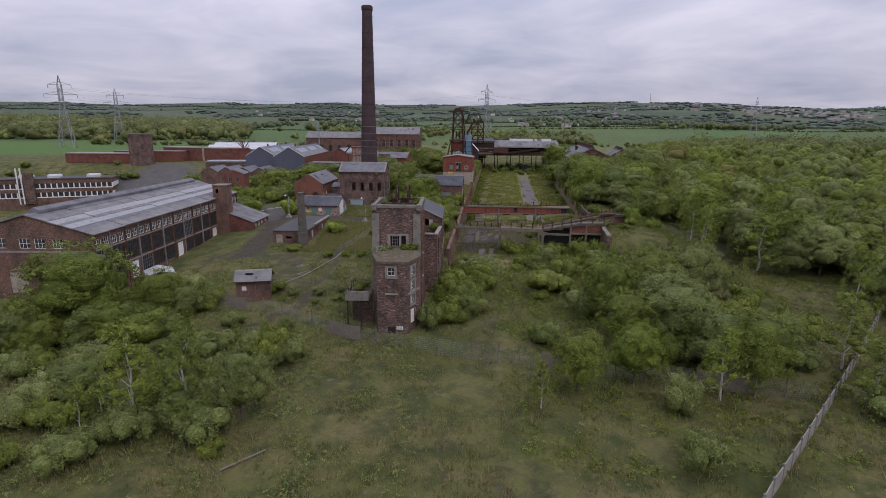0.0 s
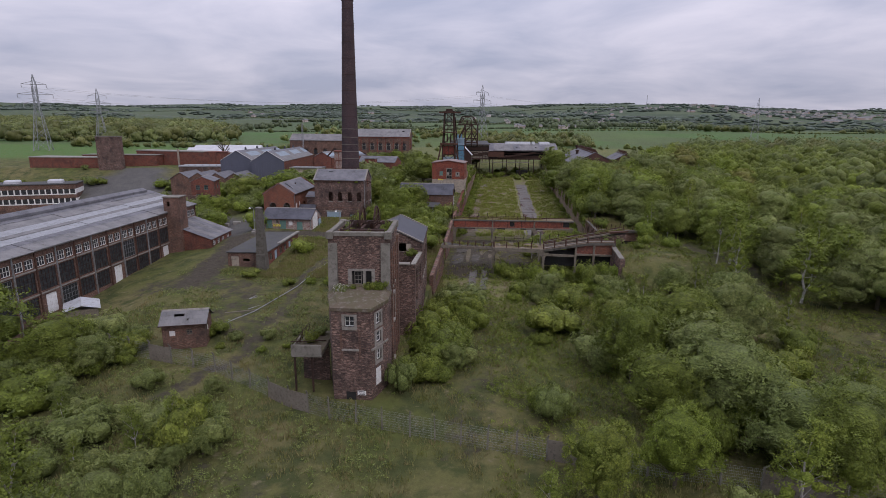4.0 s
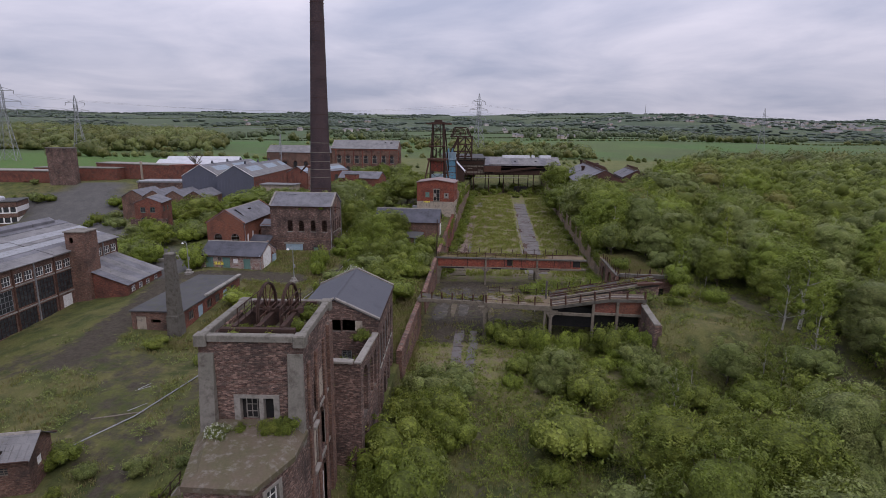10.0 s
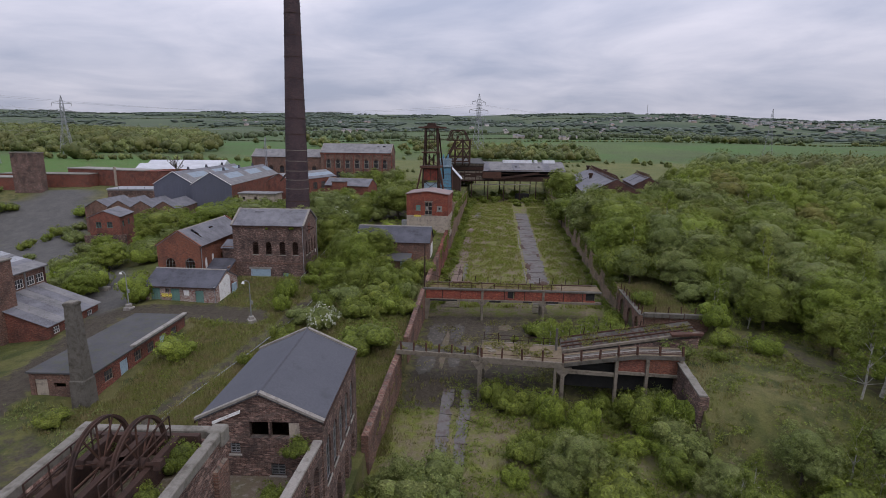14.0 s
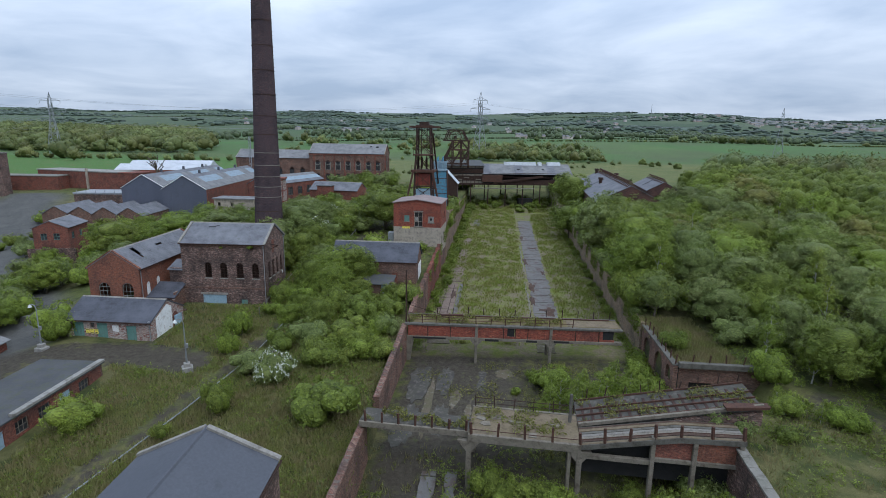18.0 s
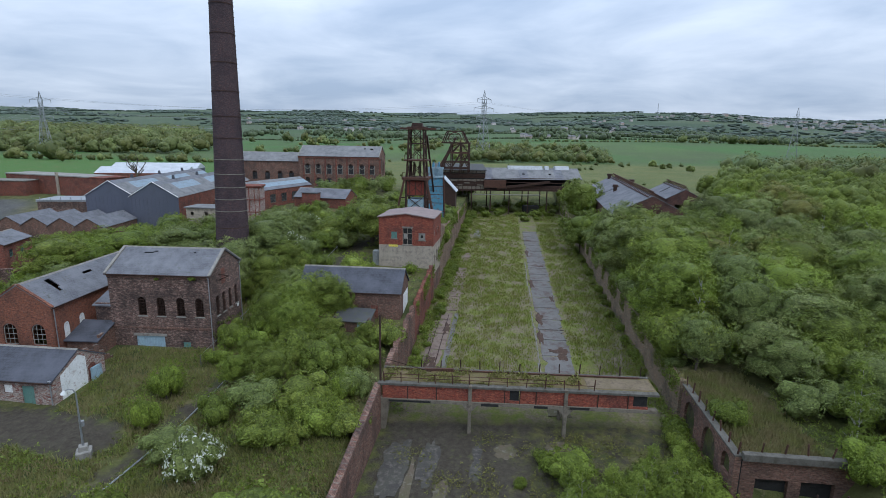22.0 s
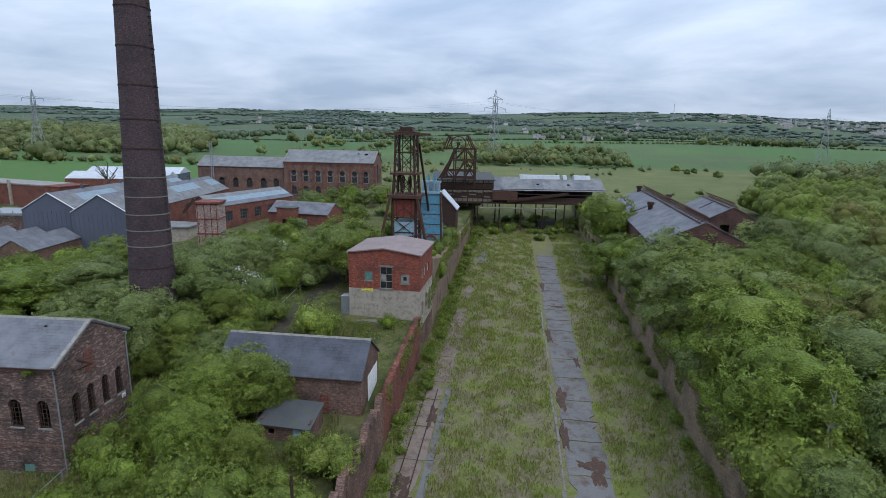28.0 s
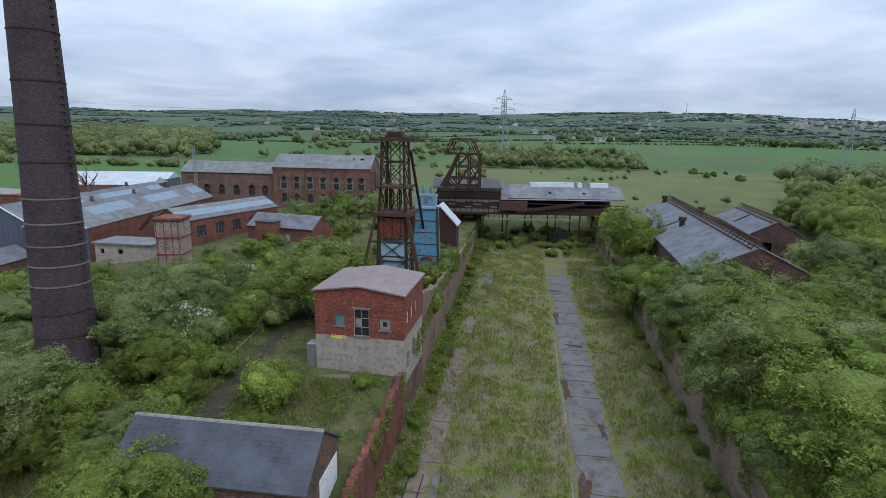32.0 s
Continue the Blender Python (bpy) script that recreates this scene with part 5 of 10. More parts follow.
def tower_house():
    """The gabled house with the plain grey roof; its south gable stands open."""
    ob = house("gabled_winding_house", "brick winding house with plain grey roof and white-edged gable", "building", rz(-0.6, 88.5, 0.0, 90 - 0.5), 12.0, 8.4, 10.45, 12.4, BRICK_DARK, SHEET_ROOF,
               left=[(3.0, 9.2, 4.3, 10.4, 0, "void"), (4.4, 9.2, 5.7, 10.4, 0, "void"), (4.3, 6.4, 5.3, 7.3, 0, "win"), (1.6, 8.0, 2.3, 8.8, 0, "win"), (2.7, 3.2, 6.4, 6.0, 0, RUST)],
               front=[(x, 5.2, x + 1.3, 8.6, 0.6, "win") for x in (0.8, 2.9, 5.0, 7.1, 9.2)] + [(x, 0.2, x + 1.5, 3.6, 0.7, "void") for x in (0.7, 3.6, 6.5, 9.2)],
               frame_mat=STEEL_GREY, bars=(2, 4), over=0.08, verge=0.12, coping=STONE, sill=STONE, th=0.45, roof_th=0.1, sink=2.5, ridge_mat=SHEET_ROOF)
    part("gable_board", Mesh().prism([(0.7, 10.5), (2.6, 11.35), (2.6, 11.15), (0.7, 10.3)], 0, 0.1, rz(-0.3, 8.0, 0, -90)), WHITE_PAINT, ob)
    part("gable_panel", Mesh().box(5.8, -0.02, 9.3, 6.5, 0.1, 10.35, rz(0, 8.05, 0, -90)), RENDER_DIRTY, ob)
    # arcaded wing between tower and house
    w = thing("arcaded_wing", rz(-1.2, 81.4, 0.0, 90 - 4.5), "roofless brick wing with arches and stone coping", "building")
    part("wall", Mesh().panel(6.9, 9.1, [(0.9, 3.6, 2.6, 8.2, 0.85), (3.6, 4.4, 4.6, 8.0, 0.5), (5.2, 4.4, 6.2, 8.0, 0.5), (1.0, -1.0 + 1.0, 2.6, 2.6, 0.7)], 0.5).box(0, 0.02, -2.5, 6.9, 0.48, 0), BRICK_DARK, w)
    part("coping", Mesh().bevel_box(-0.06, -0.08, 9.1, 6.95, 0.55, 9.28, 0.05), STONE, w)
    part("wall", Mesh().panel(1.9, 9.1, [], 0.5, rz(0, 2.4, 0, -90)).box(0, 0.02, -2.5, 1.9, 0.48, 0, rz(0, 2.4, 0, -90)), BRICK_DARK, w)
    part("coping", Mesh().bevel_box(-0.15, 0.65, 9.1, 0.6, 2.5, 9.3, 0.05), STONE, w)
    part("floor_slab", Mesh().box(0.5, 0.5, 6.0, 6.9, 7.0, 6.3), RUBBLE, w)
    part("wall", Mesh().box(-1.4, 2.4, -2.5, -0.9, 6.9, 8.4), BRICK_DARK, w)


tower_house()


def corrugated_shed():
    """The small shed with holes in its sheet roof, inside the front fence."""
    ob = house("tin_roofed_shed", "small brick shed with holed tin roof", "shed", rz(-32.2, 76.6, 0.2, 12), 5.0, 3.6, 2.2, 3.4, BRICK_BROWN, SLATE_PALE,
               front=[(0.8, 0.6, 1.5, 1.3, 0, WHITE_PAINT), (2.8, 0.7, 3.5, 1.4, 0, "win")], right=[(1.0, 0.6, 1.8, 1.4, 0, WHITE_PAINT)], over=0.4, verge=0.3, roof_holes=(((1.6, 1.5, 2.8, 1.9), (3.2, 0.8, 3.4, 1.1)), ((2, 0.8, 2.6, 1.4),)), roof_th=0.05, th=0.23)
    for k in range(10):
        m, run = slope_pose(5.0, 3.6, 2.2, 3.4, 0.4, 0.3, 0.05, False)
        part("roof_rib", Mesh().box(0.1 + k * 0.55, -0.035, 0.0, 0.2 + k * 0.55, -0.001, 1.45, m), SLATE_PALE, ob)


corrugated_shed()


def proud_bricks():
    """Single bricks that stand out of the tower's weathered faces."""
    rnd = random.Random(77)
    host = [o for o in scene.objects if o.name == "winding_tower"][0]
    mat, nt, b = node_mat("single_brick", 0.92, 0, 0.2)
    oi = nt.nodes.new("ShaderNodeObjectInfo")
    col = mix_rgb(nt, oi.outputs["Random"], (0.055, 0.04, 0.036), (0.27, 0.18, 0.14))
    nt.links.new(mix_rgb(nt, 0.6, col, mix_rgb(nt, noise_fac(nt, coords(nt), 14.0, 4.0, 0.7, 0.3, 0.7), (0.5, 0.5, 0.5), (1.2, 1.2, 1.2)), "MULTIPLY"), b.inputs["Base Color"])
    datas = [Mesh().bevel_box(0, -0.012 - 0.012 * k, 0, 0.21 + 0.012 * k, 0.03, 0.066, 0.008).data("brick", mat) for k in range(3)]
    W, D, base = 6.8, 7.8, 0.0

    def lay(x, z, m):
        ob = new("brick", datas[rnd.randrange(3)])
        ob.parent = host
        ob.matrix_local = m @ Matrix.Translation((x, 0, z))
    n = 0
    while n < 150:
        x, z = 1.05 + 0.115 * rnd.randrange(0, 40), 10.3 + 0.08 * rnd.randrange(0, 74)
        if 2.0 < x < 5.2 and z < 12.7:
            continue
        lay(x, z, Matrix())
        n += 1
    east_face = rz(W, 0.6, 0, 90)
    while n < 300:
        x, z = 0.6 + 0.115 * rnd.randrange(0, 48), 6.2 + 0.08 * rnd.randrange(0, 124)
        if any(a - 0.3 < x < c + 0.1 and q - 0.1 < z < d + 0.1 for a, q, c, d in ((1.6, 10.2, 2.3, 12.4), (4.6, 10.0, 5.3, 12.0), (2.0, 6.2, 4.4, 9.6))) or any(abs(x - p) < 0.75 for p in (0.27, 2.25, 4.55)):
            continue
        lay(x, z, east_face)
        n += 1


proud_bricks()


# ---- the railway yard: walls, bridges, slabs ----
def along_wall(name, label, mat, u, y0, y1, top, out, seed, sag=0.0, step=1.6, cap=None):
    """A retaining wall that follows the yard's axis, in lengths of uneven height. out: +1 faces east, -1 faces west."""
    rnd = random.Random(seed)
    ob = thing(name, rz(east(u, y0), y0, 0, SITE), label, "wall")
    k1 = math.hypot(1, 0.0884)
    run = (y1 - y0) * k1
    n = max(1, round(run / (step * 3)))
    x0, x1 = (-0.42, 0.25) if out > 0 else (-0.38, 0.5)
    # crumbled top: one height for each joint, shared by the lengths on both sides
    cuts = [run * i / (n * 4) for i in range(n * 4 + 1)]
    tops = [top(y0 + c / k1) + sag * rnd.uniform(-1, 0.6) for c in cuts]
    for k in range(n):
        m = Mesh()
        for i in range(4 * k, 4 * k + 4):
            a, b, ya = cuts[i], cuts[i + 1], y0 + cuts[i] / k1
            base = ground_z(east(u + 0.6 * out, ya), ya) - 0.8
            lean = rnd.uniform(-0.02, 0.02)
            v = [(x0, a, base), (x1, a, base), (x1, b, base), (x0, b, base)]
            v += [(x0, a, tops[i] - 0.07), (x1 + lean, a, tops[i] - 0.07), (x1 + lean, b, tops[i + 1] - 0.07), (x0, b, tops[i + 1] - 0.07)]
            v += [(x0 + 0.09, a, tops[i]), (x1 + lean - 0.09, a, tops[i]), (x1 + lean - 0.09, b, tops[i + 1]), (x0 + 0.09, b, tops[i + 1])]
            m.add(v, [(0, 3, 2, 1), (8, 9, 10, 11), (0, 1, 5, 4), (2, 3, 7, 6), (1, 2, 6, 5), (3, 0, 4, 7), (5, 6, 10, 9), (7, 4, 8, 11), (4, 5, 9, 8), (6, 7, 11, 10)])
        part("wall_length", m, mat, ob)
        if cap:
            for i in range(4 * k, 4 * k + 4):
                a, b = cuts[i], cuts[i + 1]
                q = [(-0.5, a, tops[i]), (0.33, a, tops[i]), (0.33, b, tops[i + 1]), (-0.5, b, tops[i + 1])]
                part("coping_stone", Mesh().add(q + [(x, y + (0.02 if j < 2 else -0.02), z + 0.17) for j, (x, y, z) in enumerate(q)], [(0, 3, 2, 1), (4, 5, 6, 7), (0, 1, 5, 4), (1, 2, 6, 5), (2, 3, 7, 6), (3, 0, 4, 7)]), cap, ob)
    return ob


along_wall("yard_wall", "sooty brick retaining wall beside the sunken track bed", BRICK_BROWN, 0.0, 99.8, 117.0, lambda y: lerp(y, (99, 117), (2.6, 3.7)), 1, 3, 0.12)
along_wall("yard_wall", "leaning red brick wall with rendered end", BRICK_BROWN, 0.0, 122.0, 138.8, lambda y: lerp(y, (122, 139), (3.4, 5.3)), 1, 4, 0.02)
along_wall("yard_wall", "crumbling brick wall with ragged top", BRICK_BROWN, 0.0, 143.5, 160.0, lambda y: lerp(y, (143, 160), (5.2, 6.6)), 1, 5, 0.8, 0.8)
along_wall("yard_wall", "red brick yard wall with ragged top", BRICK_RED, 0.0, 160.0, 180.6, lambda y: lerp(y, (160, 172, 180), (6.3, 7.2, 7.6)), 1, 6, 0.75, 0.7)
along_wall("yard_wall", "tall broken brick wall with empty openings", BRICK_TAN, 0.0, 190.8, 201.0, lambda y: 13.9 - 0.2 * (y - 190), 1, 7, 0.55, 0.9)
along_wall("yard_wall", "long brick wall with grass on its top", BRICK_TAN, 0.0, 201.0, 262.0, lambda y: lerp(y, (201, 215, 230, 262), (11.2, 10.6, 9.8, 8.8)), 1, 8, 0.55, 1.1)
along_wall("yard_wall", "sooty wall beside the overgrown track bed", BRICK_DARK, YARD, 104.5, 113.4, lambda y: lerp(y, (103, 113), (4.4, 5.2)), -1, 9, 0.06, 1.6, CONCRETE)
along_wall("yard_wall", "old brick and stone wall under the trees", RUBBLE_STONE, YARD, 141.0, 190.0, lambda y: lerp(y, (141, 160, 190), (5.2, 5.6, 6.4)), -1, 10, 0.3, 1.4)
along_wall("yard_wall", "old brick and stone wall with alcoves under the trees", RUBBLE_STONE, YARD, 190.0, 266.0, lambda y: lerp(y, (190, 230, 266), (6.4, 7.6, 8.2)), -1, 11, 0.35, 1.4)


def railing(parent, pts, every=1.9, h=1.05, mat=None, rails=(0.95,), lean=0.08, seed=1, thick=0.09):
    rnd = random.Random(seed)
    for a, b in zip(pts, pts[1:]):
        a, b = Vector(a), Vector(b)
        n = max(1, round((b - a).length / every))
        for k in range(n + 1 if b == Vector(pts[-1]) else n):
            p = a.lerp(b, k / n)
            q = p + Vector((rnd.uniform(-lean, lean), rnd.uniform(-lean, lean), h * rnd.uniform(0.85, 1.1)))
            part("railing_post", Mesh().beam(p, q, thick), mat or RUST, parent)
        for r in rails:
            if rnd.random() < 0.85:
                part("rail", Mesh().beam(a + Vector((0, 0, r)), b + Vector((0, 0, r - 0.03)), 0.05), mat or RUST, parent)


def upper_bridge():
    """The road bridge with red brick infill over the track bed."""
    ob = thing("brick_panel_bridge", rz(3.9, 138.5, 0.0, -2.5), "concrete bridge with red brick panels and rusted railings", "bridge")
    L = 28.4
    part("lower_beam", Mesh().bevel_box(-0.1, -0.12, 3.35, L, 0.5, 3.72, 0.03), CONCRETE_BROWN, ob)
    part("upper_beam", Mesh().bevel_box(-0.1, -0.15, 5.2, L, 0.5, 5.45, 0.03), CONCRETE_OLD, ob)
    part("deck", Mesh().bevel_box(-0.1, 0.5, 4.9, L, 3.6, 5.4, 0.05), DECK_MOSS, ob)
    part("deck_patch", Mesh().bevel_box(21.5, 0.8, 5.3, 28.2, 3.2, 5.44, 0.03), DECK_TAN, ob, "bare tan patch of deck")
    part("back_beam", Mesh().bevel_box(-0.1, 3.6, 4.7, L, 3.95, 5.5, 0.05), CONCRETE_OLD, ob)
    xs = [0.3, 3.0, 6.0, 9.45, 13.0, 14.55, 16.2, 19.2, 22.4, 25.4, 27.4]
    for i, (a, b) in enumerate(zip(xs, xs[1:])):
        if i in (4, 9):
            # the opening's inner shade is a solid black sheet
            part("void", Mesh().box(a + 0.5, 0.1, 4.0, b - 0.1, 0.3, 5.2), BLACK, ob, "black sheet for the shade in a square opening")
            part("brick_panel", Mesh().box(a, 0.0, 3.72, a + 0.5, 0.22, 5.2).box(a + 0.5, 0.0, 3.72, b, 0.22, 4.0), BRICK_PANEL, ob)
        else:
            part("brick_panel", Mesh().panel(b - a - 0.1, 1.48, [], 0.22, Matrix.Translation((a + 0.05, 0.02 * (i % 3), 3.72))), BRICK_PANEL, ob)
    for x in xs[1:-1]:
        part("mullion", Mesh().box(x - 0.05, -0.06, 3.72, x + 0.05, 0.0, 5.2), RUST_DARK, ob)
    for x in (9.45, 19.2):
        part("column", Mesh().bevel_box(x - 0.18, -0.2, -0.8, x + 0.18, 0.3, 5.5, 0.03), CONCRETE_BROWN, ob)
        part("column_head", Mesh().prism([(x - 0.2, 2.7), (x + 0.2, 2.7), (x + 0.8, 3.35), (x - 0.8, 3.35)], -0.15, 0.4), CONCRETE_BROWN, ob)
        part("column", Mesh().bevel_box(x - 0.18, 3.3, -0.8, x + 0.18, 3.7, 4.9, 0.03), CONCRETE_BROWN, ob)
    part("abutment", Mesh().add([(0, -0.1, -0.8), (0.5, -0.1, -0.8), (1.1, -0.1, 3.35), (0, -0.1, 3.35), (0, 0.5, -0.8), (0.5, 0.5, -0.8), (1.1, 0.5, 3.35), (0, 0.5, 3.35)],
                                [(0, 1, 2, 3), (7, 6, 5, 4), (1, 5, 6, 2), (4, 0, 3, 7), (2, 6, 7, 3)]), CONCRETE_BROWN, ob)
    for a, b, c, d in ((10.6, 3.3, 12.4, 3.6), (1.0, 3.38, 5.4, 3.6), (16.0, 3.34, 17.4, 3.62), (19.6, 3.4, 21.6, 3.66)):
        part("spalled_patch", Mesh().box(a, -0.13, b, c, -0.115, d), BLACK, ob)
    railing(ob, [(0.5, 0.2, 5.45), (9.4, 0.2, 5.45), (19.0, 0.2, 5.45), (22.0, 0.2, 5.45)], 1.9, 1.1, RUST, (0.9, 0.5), 0.1, 21)
    railing(ob, [(4.0, 3.78, 5.56), (27.6, 3.78, 5.56)], 2.1, 1.0, RUST_DARK, (), 0.06, 22)
    part("old_rail", Mesh().beam((0.6, 3.35, 5.5), (27.4, 3.4, 5.52), 0.14), RUST, ob)
    part("fallen_girder", Mesh().beam((4.4, 3.2, 5.55), (7.6, 3.3, 5.6), 0.3), RUST, ob)
    part("deck_rubble", Mesh().add([(x, y, 5.42 + 0.12 * noise.noise((x, y, 4))) for y in (0.7, 1.5, 2.4, 3.4) for x in np.linspace(0.5, 15, 24)],
                                   [(j * 24 + i, j * 24 + i + 1, (j + 1) * 24 + i + 1, (j + 1) * 24 + i) for j in range(3) for i in range(23)]), DECK_MOSS, ob)
    post = thing("iron_post", pose(4.0, 138.9, 5.2), "tall thin dark iron post with a bent stay wire", "post")
    part("pole", Mesh().tube((0, 0, -0.6), (0, 0, 7.4), 0.12, 0.09, 8), RUST_DARK, post)
    part("stay", Mesh().beam((0, 0, 2.8), (5.2, 1.6, 0.6), 0.06), RUST_DARK, post)


upper_bridge()


def lower_bridge():
    """The tramway bridge with the incline at its east end."""
    ob = thing("incline_bridge", rz(2.0, 115.6, 0.0, -8.0), "derelict concrete tramway bridge with rising incline and rusted posts", "bridge")
    part("deck", Mesh().bevel_box(-0.4, 0.3, 3.65, 9.6, 2.6, 4.3, 0.05), CINDER, ob)
    part("edge_beam", Mesh().bevel_box(-0.4, 0.05, 3.75, 9.6, 0.3, 4.28, 0.03), CONCRETE_BROWN, ob)
    part("deck", Mesh().bevel_box(9.6, -0.1, 3.7, 19.3, 4.6, 4.25, 0.05), DECK_TAN, ob)
    part("edge_beam", Mesh().bevel_box(9.6, -0.4, 3.6, 19.3, -0.1, 4.3, 0.03), CONCRETE_BROWN, ob)
    part("far_beam", Mesh().bevel_box(9.6, 4.6, 3.4, 19.3, 4.9, 4.3, 0.03), CONCRETE_BROWN, ob)
    rnd = random.Random(12)
    for k in range(9):
        x, y, w, d = rnd.uniform(10, 17.5), rnd.uniform(0.3, 3.6), rnd.uniform(0.5, 1.6), rnd.uniform(0.3, 0.8)
        part("loose_slab", Mesh().bevel_box(-w / 2, -d / 2, 0, w / 2, d / 2, 0.08, 0.02, pose(x, y, 4.25, rnd.uniform(-3, 3), 0, rnd.uniform(-25, 25))), CONCRETE_BROWN, ob)
    for x in (9.7, 19.2):
        part("column", Mesh().bevel_box(x - 0.22, -0.35, -1.4, x + 0.22, 0.25, 3.7, 0.03), CONCRETE_BROWN, ob)
        part("column", Mesh().bevel_box(x - 0.22, 4.2, -1.4, x + 0.22, 4.7, 3.7, 0.03), CONCRETE_BROWN, ob)
        for s in (-1, 1):
            q = [(x + s * 0.22, 2.6), (x + s * 1.0, 3.6), (x + s * 0.22, 3.6)]
            part("haunch", Mesh().prism(q if s > 0 else q[::-1], -0.3, 0.2), CONCRETE_BROWN, ob)
    part("column", Mesh().bevel_box(18.2, -0.3, -1.4, 18.5, 0.1, 3.7, 0.03), CONCRETE_BROWN, ob)
    # near deck past the second column: rises, then runs level
    near = [(19.3, 4.25), (27.2, 5.8), (32.2, 6.0)]
    for (ax, az), (bx, bz) in zip(near, near[1:]):
        part("ramp_slab", Mesh().prism([(ax, az - 0.45), (bx, bz - 0.45), (bx, bz), (ax, az)], -0.3, 2.6), CONCRETE_OLD, ob)
        for k in range(7):
            y, lift = -0.22 + 0.4 * k, 0.03 + 0.02 * (k % 3)
            part("deck_board", Mesh().prism([(ax, az + 0.004), (bx, bz + 0.004), (bx, bz + lift), (ax, az + lift)], y, y + 0.3 + 0.05 * (k % 2)), (DECK_TAN, RUST_SOIL, WOOD_GREY, WOOD_PALE, CONCRETE_OLD)[k % 5], ob)
    part("lower_beam", Mesh().bevel_box(19.3, -0.2, 3.0, 25.1, 0.2, 3.4, 0.03), CONCRETE_BROWN, ob)
    part("lower_beam", Mesh().bevel_box(25.1, -0.2, 3.35, 32.0, 0.2, 3.7, 0.03), CONCRETE_BROWN, ob)
    for x in (25.1, 28.4, 31.9):
        part("column", Mesh().bevel_box(x - 0.18, -0.28, -1.4, x + 0.18, 0.2, 5.6, 0.03), CONCRETE_BROWN, ob)
    part("brick_panel", Mesh().prism([(25.3, 3.7), (28.2, 3.7), (28.2, 5.4), (27.2, 5.33), (25.3, 4.95)], 0.0, 0.22), BRICK_RED, ob)
    part("brick_panel", Mesh().prism([(28.6, 3.7), (31.7, 3.7), (31.7, 5.5), (28.6, 5.4)], 0.0, 0.22), BRICK_ORANGE, ob)
    # black sheet set under the ramp in place of its shade
    part("void", Mesh().box(19.5, 1.0, 1.0, 31.8, 1.2, 4.0), BLACK, ob, "black sheet for the shade under the ramp")
    # far incline with its rails
    far = [(19.3, 4.25), (34.4, 7.6)]
    (ax, az), (bx, bz) = far
    part("incline_slab", Mesh().prism([(ax, az - 0.4), (bx, bz - 0.4), (bx, bz), (ax, az)], 3.0, 7.6), CINDER, ob)
    part("incline_wall", Mesh().prism([(27.4, 5.75), (34.4, 5.9), (34.4, 7.2), (27.4, 5.8)], 2.7, 3.0), BRICK_DARK, ob)
    part("incline_wall", Mesh().prism([(24.0, 0.0), (34.4, 0.0), (34.4, 7.2), (24.0, 4.9)], 7.2, 7.6), BRICK_BROWN, ob)
    part("incline_kerb", Mesh().prism([(ax, az), (bx, bz), (bx, bz + 0.3), (ax, az + 0.3)], 2.7, 3.0), CONCRETE_BROWN, ob)
    part("end_sheet", Mesh().prism([(31.4, 7.2), (34.7, 7.6), (34.8, 7.85), (31.3, 7.5)], 2.4, 3.2), RUST, ob)
    for y in (3.3, 4.5, 5.6, 7.4):
        part("incline_rail", Mesh().beam((ax, y, az + 0.1), (bx, y, bz + 0.1), 0.1, 0.16), RUST, ob)
    for k in range(18):
        x = ax + 0.5 + k * 0.8
        z = az + (bz - az) * (x - ax) / (bx - ax)
        part("sleeper", Mesh().box(x, 3.3, z, x + 0.24, 6.6, z + 0.07), RUST_DARK, ob)
    railing(ob, [(0.2, 0.2, 4.28), (9.4, 0.2, 4.28)], 1.5, 1.15, RUST, (), 0.06, 31, 0.17)
    railing(ob, [(9.9, -0.25, 4.25), (19.2, -0.25, 4.25), (27.2, -0.15, 5.8), (32.0, -0.15, 6.0)], 2.2, 1.25, RUST, (0.5,), 0.07, 32, 0.2)
    railing(ob, [(9.8, 4.7, 4.2), (19.0, 4.7, 4.2)], 2.0, 1.2, RUST_DARK, (1.0, 0.5), 0.12, 33, 0.07)
    railing(ob, [(20.5, 7.5, 4.6), (34.0, 7.5, 7.55)], 1.7, 1.0, RUST_DARK, (), 0.2, 34, 0.09)
    post = thing("concrete_post", pose(20.9, 116.4, 3.6), "thin pale concrete post rising beside the bridge", "post")
    part("pole", Mesh().bevel_box(-0.13, -0.13, -4, 0.13, 0.13, 3.4, 0.03), CONCRETE_OLD, post)


lower_bridge()


